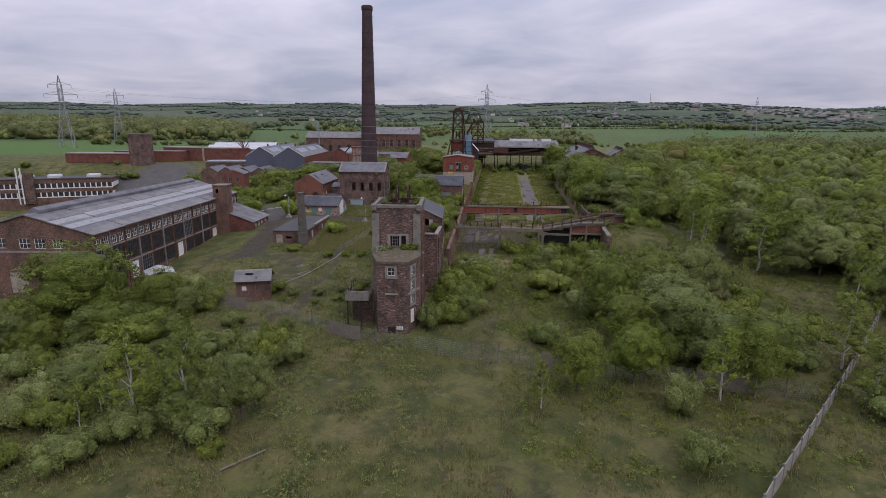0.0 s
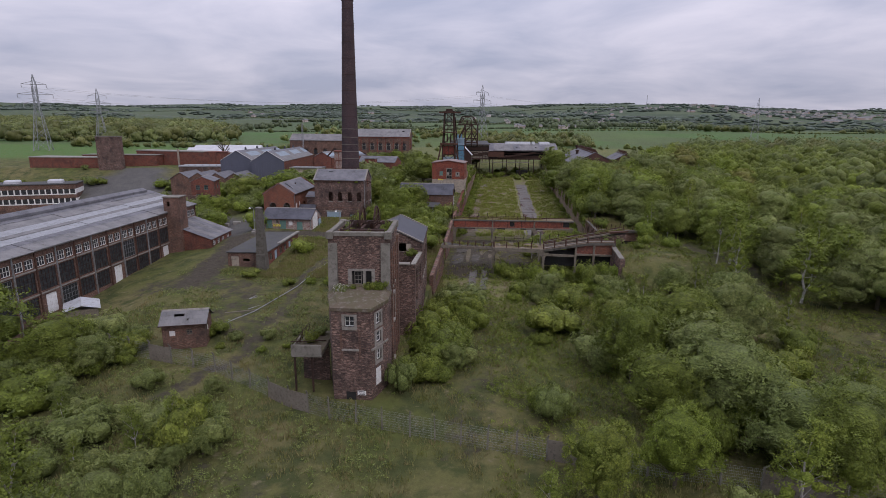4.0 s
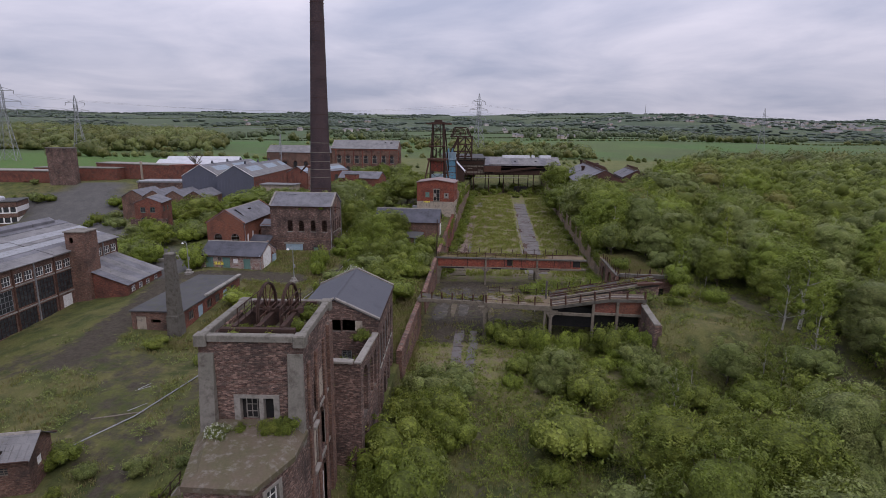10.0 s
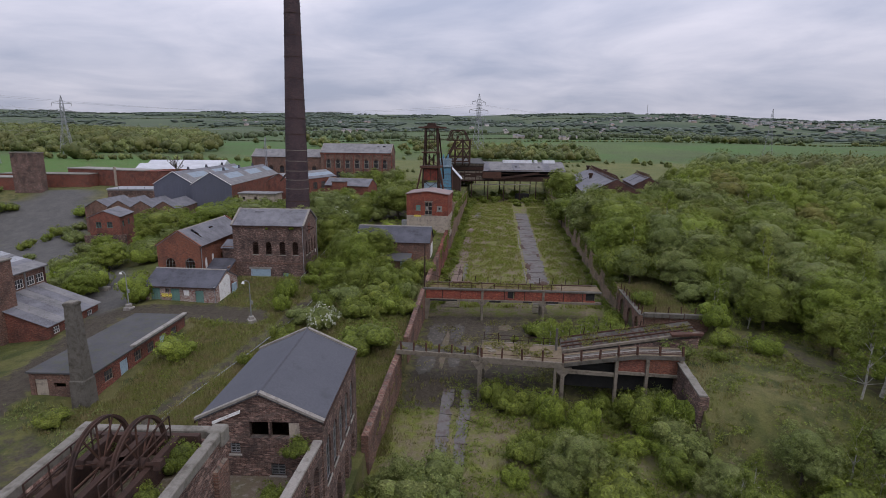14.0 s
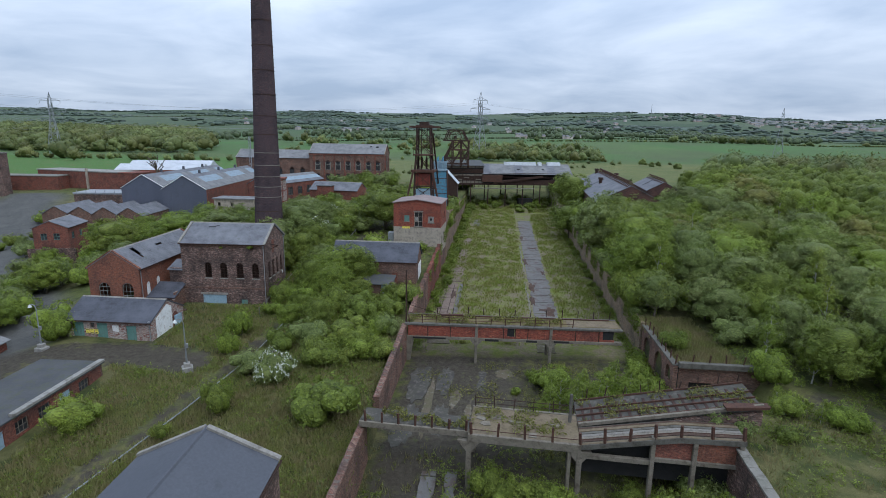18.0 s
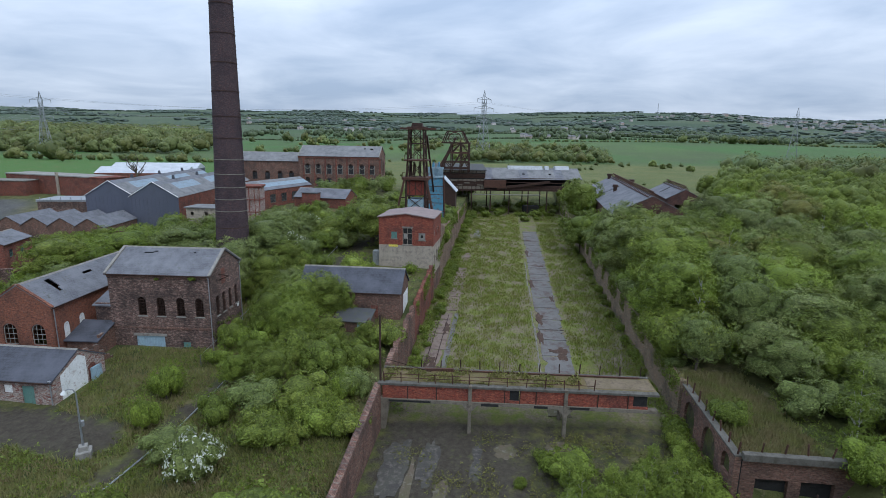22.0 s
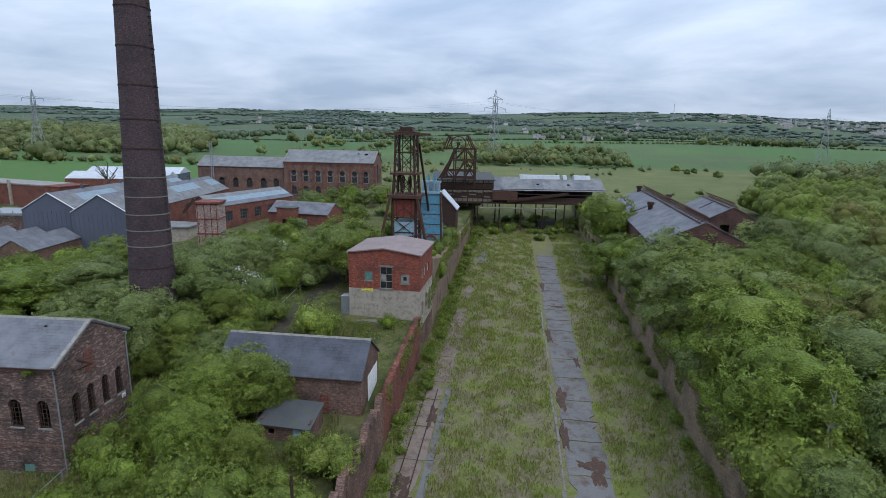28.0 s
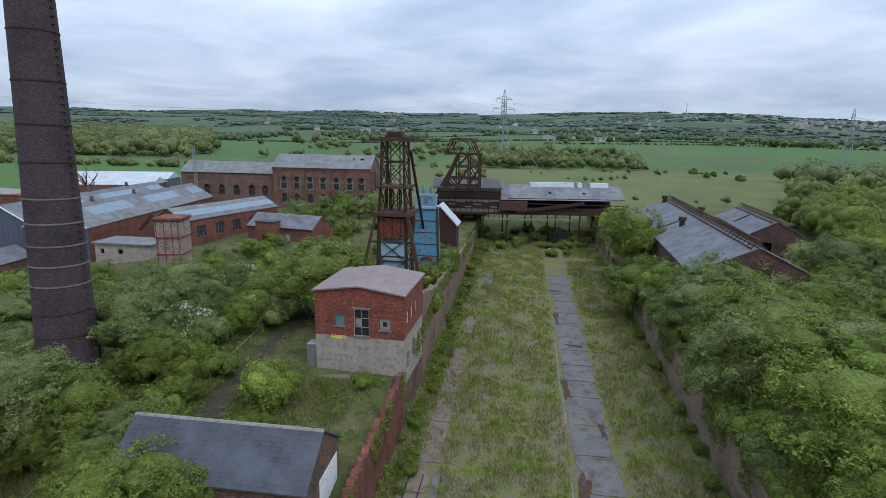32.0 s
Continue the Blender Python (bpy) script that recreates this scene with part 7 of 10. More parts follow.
def low_headgear():
    ob = thing("wheel_headgear", rz(11.6, 262.0, 19.3, SITE), "rusted headgear frame with a great spoked wheel under an iron hood", "headgear")
    for y in (0.0, 5.0):
        for a, b, t in (((-4.3, 0.8), (-4.3, 2.0), 0.4), ((-1.6, 9.1), (-5.2, 0.6), 0.5), ((3.9, -0.5), (3.9, 9.1), 0.42), ((-1.8, -0.5), (-1.8, 9.1), 0.34), ((1.2, -0.5), (1.2, 9.1), 0.34)):
            part("leg", Mesh().beam((a[0], y, a[1]), (b[0], y, b[1]), t), RUST_DARK, ob)
        for z, x0, x1 in ((9.1, -5.0, 4.4), (5.9, -3.0, 4.0), (3.0, -4.0, 4.0), (1.0, -4.9, 4.0)):
            part("beam", Mesh().beam((x0, y, z), (x1, y, z), 0.4), RUST_DARK if z != 5.9 else RUST, ob)
        for a, b in (((-1.8, 1.0), (1.2, 5.9)), ((1.2, 1.0), (3.9, 5.9)), ((1.2, 5.9), (3.9, 1.0)), ((-1.8, 5.9), (1.2, 9.1)), ((3.9, 5.9), (1.2, 9.1)), ((-3.8, 3.0), (-1.8, 1.0))):
            part("brace", Mesh().beam((a[0], y, a[1]), (b[0], y, b[1]), 0.26), RUST_DARK, ob)
        hood = [(-4.7, 9.1), (-3.5, 12.4), (-2.9, 12.8), (1.4, 12.8), (2.0, 12.4), (3.6, 9.1)]
        for a, b in zip(hood, hood[1:]):
            part("hood_frame", Mesh().beam((a[0], y, a[1]), (b[0], y, b[1]), 0.3), RUST_DARK, ob)
        for a, b in (((-4.1, 9.2), (-2.7, 12.3)), ((2.9, 9.2), (1.5, 12.3))):
            part("hood_frame", Mesh().beam((a[0], y, a[1]), (b[0], y, b[1]), 0.2), RUST_DARK, ob)
    for x, z in ((-4.8, 9.1), (4.2, 9.1), (-3.5, 12.4), (2.0, 12.4), (-0.8, 12.8), (3.9, 5.9), (3.9, 3.0)):
        part("cross_beam", Mesh().beam((x, 0, z), (x, 5, z), 0.3), RUST_DARK, ob)
    part("wheel_rim", Mesh().ring((-0.85, 2.4, 10.4), (0, 1, 0), 2.05, 0.26, 30), RUST, ob)
    for i in range(12):
        a = 2 * math.pi * i / 12
        part("spoke", Mesh().beam((-0.85, 2.4, 10.4), (-0.85 + 2.05 * math.cos(a), 2.4, 10.4 + 2.05 * math.sin(a)), 0.1), RUST_DARK, ob)
    part("hub", Mesh().tube((-0.85, 1.8, 10.4), (-0.85, 3.0, 10.4), 0.45, None, 14), RUST_DARK, ob)
    part("axle", Mesh().tube((-0.85, 0.0, 10.4), (-0.85, 5.0, 10.4), 0.14, None, 10), RUST_DARK, ob)
    part("bearing_post", Mesh().beam((-0.85, 0.0, 9.2), (-0.85, 0.0, 10.6), 0.4), RUST_DARK, ob)
    part("back_stay", Mesh().beam((-1.6, 5.0, 9.0), (-10.5, 7.0, -6), 0.45), RUST, ob)


def screens():
    """The coal screens: a long clad shed on iron legs across the end of the yard."""
    ob = thing("coal_screens", rz(9.5, 268.0, 4.2, 3.5), "long derelict coal screening shed on iron legs", "building")
    L1, L = 12.0, 45.0
    for i in range(8):
        x = 1.0 + i * 6.5
        for y in (0.0, 11.0):
            part("leg", Mesh().beam((x, y, -1.2), (x, y, 9.0), 0.34), RUST_DARK, ob)
    part("floor_deck", Mesh().bevel_box(-2, -0.6, 8.3, L, 12.6, 8.9, 0.05), RUST_DARK, ob)
    part("walkway", Mesh().bevel_box(8, -2.0, 7.0, L - 14, -0.6, 7.25, 0.03), CONCRETE, ob)
    # west part: weatherboarded galleries
    for k in range(7):
        z = 8.9 + k * 0.92
        part("weatherboard", Mesh().bevel_box(-5, -0.5 - 0.1 * (k % 2), z, L1, -0.3, z + (0.86 if k not in (3, 5) else 0.5), 0.02), RUST_DARK if k % 3 else WOOD_GREY, ob)
    part("gallery_wall", Mesh().bevel_box(-5, -0.28, 8.9, L1, -0.1, 15.4, 0.02), BLACK, ob)
    part("gallery_roof", Mesh().add([(-6, -1.0, 15.3), (L1 + 0.4, -1.0, 15.3), (L1 + 0.4, 12, 16.8), (-6, 12, 16.8), (-6, -1.0, 15.1), (L1 + 0.4, -1.0, 15.1), (L1 + 0.4, 12, 16.6), (-6, 12, 16.6)],
                                    [(0, 1, 2, 3), (7, 6, 5, 4), (0, 4, 5, 1), (1, 5, 6, 2), (2, 6, 7, 3), (3, 7, 4, 0)]), SHEET_DARK, ob)
    part("projecting_bay", Mesh().bevel_box(11.5, -1.6, 9.5, 19.0, -0.55, 12.0, 0.04), RUST, ob, "projecting bay of dark red sheets")
    for k in range(12):
        part("gallery_post", Mesh().beam((-4.6 + 1.5 * k, -0.66, 7.4), (-4.6 + 1.5 * k, -0.66, 15.3), 0.14 if k % 3 else 0.26), RUST_DARK, ob)
    for k in range(7):
        part("slack_board", Mesh().beam((-4 + 2.2 * k, -0.7, 10.3 + 0.7 * (k % 3)), (-2.0 + 2.2 * k, -0.72, 10.2 + 0.7 * (k % 3)), 0.06, 0.35), WOOD_GREY, ob)
    # east part: long pitched roof over an open side
    ms, run = slope_pose(L - L1, 13.0, 12.5, 15.7, 0.6, 0.3, 0.12, False)
    T = Matrix.Translation((L1, -0.4, 0))
    for k in range(11):
        x0 = (L - L1 + 0.6) * k / 11
        x1 = (L - L1 + 0.6) * (k + 1) / 11
        holes = [(1.2, 3.2, 2.0, 4.0)] if k in (4, 7) else []
        part("roof_sheet", Mesh().panel(x1 - x0 - 0.02, run, holes, 0.1, T @ ms @ Matrix.Translation((x0, -0.01 * (k % 3), 0))), SLATE_PALE if k % 4 else SLATE, ob)
    mb, run = slope_pose(L - L1, 13.0, 12.5, 15.7, 0.6, 0.3, 0.12, True)
    part("roof_back", Mesh().panel(L - L1 + 0.6, run, [], 0.1, T @ mb), SLATE, ob)
    for a, b in ((20.6, 32.6), (33.6, 34.8), (37.0, 42.0)):
        part("ridge_sheet", Mesh().prism([(-1.2, 15.3), (1.2, 15.3), (0.9, 16.5), (-0.9, 16.5)], -b, -a, Matrix.Translation((0, 6.1, 0)) @ rz(0, 0, 0, 90)), STEEL_PALE, ob, "pale new ridge sheeting")
    # black sheet added at the back for the shade inside the open side
    part("side_back", Mesh().box(L1, 11.6, 8.9, L, 11.8, 12.8), BLACK, ob)
    part("side_wall", Mesh().bevel_box(L1 + 7.5, -0.4, 8.9, L, -0.2, 10.2, 0.02), RUST_DARK, ob)
    part("side_rail", Mesh().beam((L1, -0.45, 11.4), (L, -0.45, 11.0), 0.22).beam((L1 + 2, -0.45, 12.6), (L, -0.45, 12.6), 0.25), RUST_DARK, ob)
    part("conveyor_beam", Mesh().beam((16, -1.2, 9.2), (34, -1.4, 11.6), 0.5, 0.8), RUST_DARK, ob)
    part("tub", Mesh().bevel_box(26, 2, 0.3, 31.5, 5, 3.0, 0.2), BLACK, ob, "dark iron hopper under the screens")
    part("gable", Mesh().prism([(-0.4, 12.5), (12.6, 12.5), (6.1, 15.6)], 0, 0.2, rz(L - 0.1, 0, 0, 90)), RUST_DARK, ob)
    box = thing("white_box", pose(34.0, 262.0, ground_z(34, 262)), "small white box on the track bed", "box")
    part("body", Mesh().bevel_box(0, 0, 0, 0.7, 0.5, 0.6, 0.05), WHITE_PAINT, box)


def pit_halls():
    wins = [(x, 4.6, x + 1.7, 8.4, True, "win") for x in (2.6, 6.8, 11.0, 15.2, 19.4, 23.6, 27.4)]
    low = [(x, 0.3, x + 1.6, 3.2, 0.6, "win") for x in (2.6, 6.8, 11.0, 15.2, 19.4, 23.6, 27.4)]
    ob = house("winding_engine_hall", "tall brick engine hall with rows of arched windows", "building", rz(-48.6, 290.0, 11.2, -2.5), 31.0, 13.0, 11.2, 14.9, BRICK_BROWN, SLATE_PALE,
               front=wins + low, right=[(1.6, 3.8, 2.9, 9.4, True, "win"), (5.2, 3.8, 6.9, 10.4, True, "win"), (9.2, 3.8, 10.5, 9.4, True, "win")], frame_mat=RUST_DARK, bars=(3, 5), coping=STONE, sill=STONE, sink=4,
               roof_holes=(((27.0, 5.0, 28.2, 6.0), (24.5, 5.5, 25.2, 6.2)), ()))
    for x in (2.6, 6.8, 11.0, 15.2, 19.4, 23.6, 27.4):
        part("window_surround", Mesh().box(x - 0.32, -0.1, 4.4, x - 0.004, 0.1, 7.7).box(x + 1.704, -0.1, 4.4, x + 2.02, 0.1, 7.7).ring((x + 0.85, 0.0, 7.55), (0, 1, 0), 1.02, 0.26, 10, (math.pi, 2 * math.pi)), CONCRETE, ob)
    for x in [2.0 + 4.2 * i for i in range(8)]:
        part("pilaster", Mesh().box(x - 0.3, -0.16, 0, x + 0.3, -0.004, 10.4), BRICK_RED, ob)
    part("cornice", Mesh().box(-0.1, -0.2, 10.4, 31.1, -0.004, 11.0), BRICK_RED, ob)
    house("power_hall", "long brick hall with pale sheet roof and arched openings", "building", rz(-80.0, 293.0, 11.0, -2.5), 31.0, 11.0, 9.2, 12.3, BRICK_BROWN, SLATE_PALE,
          front=[(x, 2.2, x + 1.9, 5.4, True, "win") for x in (2.5, 7.5, 12.5, 17.5, 22.5, 27.0)], frame_mat=RUST_DARK, bars=(3, 4), coping=STONE, sink=4)
    mast = thing("lattice_mast", pose(-71.0, 285.5, 9.0), "slim pale lattice mast beside the hall", "mast")
    g = Mesh()
    for sx, sy in ((-1, -1), (1, -1), (0, 1)):
        g.beam((sx * 0.45, sy * 0.4, -1), (sx * 0.35, sy * 0.3, 19.6), 0.14)
    for k in range(18):
        z = k * 1.1
        g.beam((-0.42, -0.4, z), (0.42, -0.4, z + 0.55), 0.09).beam((0.42, -0.4, z + 0.55), (-0.42, -0.4, z + 1.1), 0.09)
    part("lattice", g, STEEL_GREY, mast)
    # brick outbuildings in front of the hall
    house("brick_outbuilding", "low red brick outbuilding with slate roof", "building", rz(-35.6, 240.6, 8.6, -13), 16.2, 8.0, 4.0, 6.2, BRICK_RED, SLATE, front=[(3, 0.8, 4.2, 2.6, 0, BLACK), (9.5, 0.6, 10.7, 2.6, 0, BLUE_DOOR), (6, 1, 7.2, 2.4, 0, "win")], right=[(3, 0.8, 4.2, 2.6, 0, "win")], sink=3)
    bx = thing("brick_tank_house", rz(-32.4, 237.4, 8.4, -13), "flat-topped red brick tank house", "building")
    part("wall", Mesh().panel(4.5, 5.6, [(1.5, 1.5, 2.6, 3.0, 0)], 0.3).box(0, 0.3, -2, 0.3, 2.6, 5.6).box(4.2, 0.3, -2, 4.5, 2.6, 5.6).box(0.3, 2.3, -2, 4.2, 2.6, 5.6).box(0, 0.0, -2, 4.5, 0.3, 0), BRICK_RED, bx)
    part("roof_slab", Mesh().bevel_box(-0.2, -0.2, 5.6, 4.7, 2.8, 5.8, 0.04), SHEET_DARK, bx)
    rt = thing("flaking_brick_tower", rz(-39.8, 213.5, 7.5, 6), "square brick tower with flaking white paint", "tower")
    for k in range(4):
        z0 = -1.5 + k * 2.95
        part("stage", Mesh().box(0.0, 0.0, z0, 4.2, 4.2, z0 + 2.75), BRICK_WHITEWASH if k > 0 else BRICK_RED, rt)
        part("band", Mesh().bevel_box(-0.12, -0.12, z0 + 2.75, 4.32, 4.32, z0 + 2.95, 0.03), RUST_RED, rt)
    for x in (0.2, 1.5, 2.8, 3.9):
        part("rust_strap", Mesh().box(x, -0.14, -1, x + 0.14, -0.125, 10.2), RUST_RED, rt)
    part("cap", Mesh().bevel_box(-0.3, -0.3, 10.3, 4.5, 4.5, 10.7, 0.06), BRICK_RED, rt)
    part("shutter", Mesh().beam((-2.6, 0.2, 8.5), (-0.2, 0.2, 11.2), 0.3, 0.5), RUST_DARK, rt)
    wl = thing("flat_roofed_hut", rz(-59.8, 225.0, 6.9, -4), "white-edged flat-roofed hut among bushes", "hut")
    part("wall", Mesh().panel(12.0, 4.0, [(1.2, 2.0, 2.0, 3.0, 0), (5, 2.0, 6, 3.0, 0)], 0.25).box(0, 0.25, -2, 0.25, 6, 4).box(11.75, 0.25, -2, 12.0, 6, 4).box(0.25, 5.75, -2, 11.75, 6, 4).box(0, 0, -2, 12.0, 0.25, 0), RENDER_DIRTY, wl)
    part("roof_slab", Mesh().bevel_box(-0.4, -0.4, 4.0, 12.4, 6.4, 4.3, 0.05), SLATE_PALE, wl)


def twin_gables():
    """The clad works with two grey gables and long glazed roofs behind them."""
    base = 3.6
    for i, (x, l) in enumerate(((-89.2, 58.0), (-76.2, 58.0))):
        ob = thing("clad_works_bay", rz(x + 13.0, 229.3 - 1.5 * i, base, 90 + 3), "factory bay with dark grey clad gable and glazed roof", "building", "clad works bays")
        W, eave, ridge = 12.9, 9.6, 13.6
        part("gable_wall", Mesh().panel(W, eave, [], 0.3, rz(0, W, 0, -90)).prism([(0, eave), (W, eave), (W / 2, ridge)], 0, 0.3, rz(0, W, 0, -90)), GREY_CLAD, ob)
        for k in range(12):
            part("cladding_rib", Mesh().box(0.5 + k * 1.05, -0.06, -1, 0.56 + k * 1.05, -0.004, eave - 0.1, rz(0, W, 0, -90)), GREY_CLAD, ob)
        part("wall", Mesh().panel(l - 0.3, eave, [], 0.3, Matrix.Translation((0.3, 0, 0))).panel(l - 0.3, eave, [], 0.3, rz(l, W, 0, 180)).box(0, 0.02, -3, l, W, -0.01), BRICK_RED, ob)
        for back in (False, True):
            ms, run = slope_pose(l, W, eave, ridge, 0.1, 0.25, 0.12, back)
            for k in range(8):
                x0, x1 = (l + 0.5) * k / 8, (l + 0.5) * (k + 1) / 8
                part("roof_sheet", Mesh().box(x0 + 0.02, 0, 0, x1 - 0.02, 0.12, run * 0.42, ms), SLATE_PALE, ob)
                part("roof_glazing", Mesh().box(x0 + 0.02, 0.02, run * 0.42, x1 - 0.02, 0.12, run * 0.8, ms), GLAZING if k % 3 else SLATE_PALE, ob)
                part("roof_sheet", Mesh().box(x0 + 0.02, 0, run * 0.8, x1 - 0.02, 0.12, run, ms), SLATE, ob)
            part("verge_trim", Mesh().box(-0.1, -0.12, 0, 0.15, 0.0, run, ms if not back else ms @ Matrix.Translation((l + 0.3, 0, 0))), WHITE_PAINT, ob)
        for k in range(3):
            part("roof_vent", Mesh().tube((12 + 16 * k, W / 2, ridge), (12 + 16 * k, W / 2, ridge + 1.1), 0.45, 0.35, 10), SLATE_DARK, ob)
    ob = thing("clad_works_bay", rz(-44.8, 231.5, 8.2, 70), "lower brick factory bay with glazed roof strip", "building", "clad works bays")
    l, W, eave, ridge = 28.0, 9.0, 6.4, 8.7
    part("wall", Mesh().panel(l, eave, [(3 + 5 * k, 2.5, 5.5 + 5 * k, 5.0, 0) for k in range(5)], 0.3).panel(W, eave, [], 0.3, rz(0, W, 0, -90)).prism([(0, eave), (W, eave), (W / 2, ridge)], 0, 0.3, rz(0, W, 0, -90)).panel(l, eave, [], 0.3, rz(l, W, 0, 180)).box(0, 0.02, -3, l, W, 0), BRICK_RED, ob)
    for k in range(5):
        window_in(ob, Matrix(), (3 + 5 * k, 2.5, 5.5 + 5 * k, 5.0), WOOD_GREY, 3, 3)
    for back in (False, True):
        ms, run = slope_pose(l, W, eave, ridge, 0.2, 0.25, 0.12, back)
        for a, b, mat in ((0, 0.3, SLATE), (0.3, 0.7, GLAZING), (0.7, 1.0, SLATE_PALE)):
            part("roof_sheet", Mesh().box(0.02, 0, run * a + 0.01, l + 0.48, 0.12, run * b - 0.01, ms), mat, ob)


def west_works():
    # tall square block and its low wings
    ob = thing("tall_brick_block", rz(-153.0, 250.0, -3.5, 0), "tall windowless dark brick block", "building")
    part("wall", Mesh().bevel_box(0, 0, -6, 10.0, 3.4, 25.4, 0.06), BRICK_DARK, ob)
    part("parapet", Mesh().bevel_box(-0.15, -0.15, 25.4, 10.15, 3.55, 25.8, 0.05), CONCRETE, ob)
    wg = thing("flat_brick_range", rz(-187.0, 254.0, 0.5, 0), "low flat-roofed red brick range", "building", "flat brick ranges")
    part("wall", Mesh().panel(33.5, 12.0, [(20, 3, 25, 8, 0)], 0.4).box(0, 0.4, -4, 33.5, 10, 11.9).box(0, 0.02, -9, 33.5, 0.4, 0), BRICK_RED, wg)
    part("parapet", Mesh().bevel_box(-0.2, -0.2, 12.0, 33.6, 10.2, 12.4, 0.05), CONCRETE_PALE, wg)
    wg = thing("flat_brick_range", rz(-149.5, 274.0, 3.0, -16.5), "long flat-roofed red brick range with pale parapet", "building", "flat brick ranges")
    part("wall", Mesh().bevel_box(0, 0, -9, 46.5, 9, 12.0, 0.05), BRICK_RED, wg)
    part("parapet", Mesh().bevel_box(-0.2, -0.2, 12.0, 40, 9.2, 12.4, 0.05), CONCRETE_PALE, wg)
    part("parapet", Mesh().bevel_box(40.02, -0.2, 12.0, 46.7, 9.2, 12.3, 0.05), BRICK_RED, wg)
    part("flue", Mesh().bevel_box(25.0, -0.7, -6, 25.7, -0.01, 13.4, 0.05), RENDER_DIRTY, wg, "pale concrete flue up the wall")
    wd = thing("flat_roofed_annexe", rz(-112.0, 240.0, 1.2, 6), "low flat-roofed annexe with pale fascia", "building")
    part("wall", Mesh().bevel_box(0, 0, -7, 26, 10, 8.6, 0.05), BRICK_DARK, wd)
    part("fascia", Mesh().bevel_box(-0.2, -0.2, 8.6, 26.2, 10.2, 9.2, 0.05), STEEL_GREY, wd)
    for k in range(9):
        part("fascia_post", Mesh().box(1.0 + 2.9 * k, -0.26, 8.6, 1.2 + 2.9 * k, -0.21, 9.9), STEEL_GREY, wd)
    wg = thing("flat_brick_range", rz(-168.0, 262.0, 0.0, 2), "lower flat-roofed red brick range", "building", "flat brick ranges")
    part("wall", Mesh().bevel_box(0, 0, -8, 34.0, 8, 13.4, 0.05), BRICK_RED, wg)
    part("parapet", Mesh().bevel_box(-0.2, -0.2, 13.4, 34.2, 8.2, 13.7, 0.05), CONCRETE, wg)
    # a bare tree before the warehouse
    bt = thing("bare_tree", pose(-118.0, 300.0, ground_z(-118, 300) - 0.3), "leafless dark tree with spreading branches", "tree")
    part("trunk", Mesh().tube((0, 0, -0.5), (0.2, 0, 5.5), 0.5, 0.35, 8), BARK, bt)
    rnd = random.Random(4)
    for k in range(9):
        a = k * 0.7 + rnd.uniform(-0.2, 0.2)
        p = Vector((0.2, 0, 4.5 + 0.25 * k))
        q = p + Vector((3.6 * math.cos(a), 3.6 * math.sin(a), rnd.uniform(2.5, 5.5)))
        br = Mesh().tube(p, q, 0.2, 0.1, 6, False)
        for i in range(4):
            c = p.lerp(q, 0.35 + 0.2 * i)
            d = Vector((rnd.uniform(-2.2, 2.2), rnd.uniform(-2.2, 2.2), rnd.uniform(0.8, 3.0)))
            br.tube(c, c + d, 0.09, 0.03, 5, False)
        part("branch", br, BARK, bt)
    # white-roofed warehouse
    ob = thing("white_roofed_warehouse", rz(-146.5, 316.0, 4.0, 10), "warehouse with bright white sheet roofs", "building")
    for k in range(2):
        part("wall", Mesh().box(0, k * 15, -3, 38, k * 15 + 14.6, 8.5 + k), BRICK_RED if k == 0 else GREY_CLAD, ob)
        part("roof", Mesh().prism([(0, 8.5 + k), (15.0, 8.5 + k), (7.5, 11.0 + k)], 0, 38.4, Matrix.Translation((38.2, k * 15, 0.02)) @ rz(0, 0, 0, 90)), WHITE_SHEET, ob)
    # saw-tooth sheds and a small house
    made = None
    for k in range(4):
        m = rz(-94.3 + 6.9 * k, 212.8 - 0.3 * k, 2.9, 90 + 3)
        if made is None:
            sh = thing("gabled_workshop", m, "small gabled brick workshop with slate roof", "shed", "gabled workshops")
            part("wall", Mesh().box(0, 0.1, -5, 15, 7.2, 4.6).prism([(0, 4.6), (7.2, 4.6), (3.6, 6.8)], 0, 0.3, rz(0, 7.2, 0, -90)), BRICK_BROWN, sh)
            for back in (False, True):
                ms, run = slope_pose(15, 7.2, 4.6, 6.8, 0.1, 0.2, 0.1, back)
                part("roof", Mesh().panel(15.4, run, [], 0.1, ms), SLATE, sh)
            part("roof_light", Mesh().box(3, -0.05, 1.6, 5.5, -0.004, 3.0, slope_pose(16, 7.2, 4.6, 6.8, 0.1, 0.2, 0.1, True)[0]), WHITE_SHEET, sh)
            made = sh
        else:
            copy_thing(made, m)
    house("brick_time_office", "two-storey red brick office with green windows and slate roof", "building", rz(-70.9, 180.2, 3.6, 90 + 12), 9.0, 6.6, 6.2, 7.6, BRICK_RED, SLATE,
          left=[(1.0, 3.6, 2.2, 5.0, 0, "win"), (3.4, 3.6, 4.6, 5.0, 0, "win"), (1.0, 0.8, 2.2, 2.2, 0, "win")], front=[(1.5, 3.6, 2.7, 5.0, 0, "win"), (5, 3.6, 6.2, 5.0, 0, "win")], frame_mat=GREEN_PAINT, bars=(2, 2), sink=3)
    wl = thing("brick_yard_wall", rz(-78.0, 177.5, 3.0, 14), "dark red brick boundary wall", "wall")
    for k in range(3):
        part("wall_length", Mesh().bevel_box(k * 3.0, 0, -2, k * 3.0 + 2.96, 0.35, 2.6, 0.03), BRICK_DARK, wl)
    # offices with white bands
    of = thing("banded_office_block", rz(-181.0, 206.0, -4.6, 22), "two-storey office block with white window bands", "building")
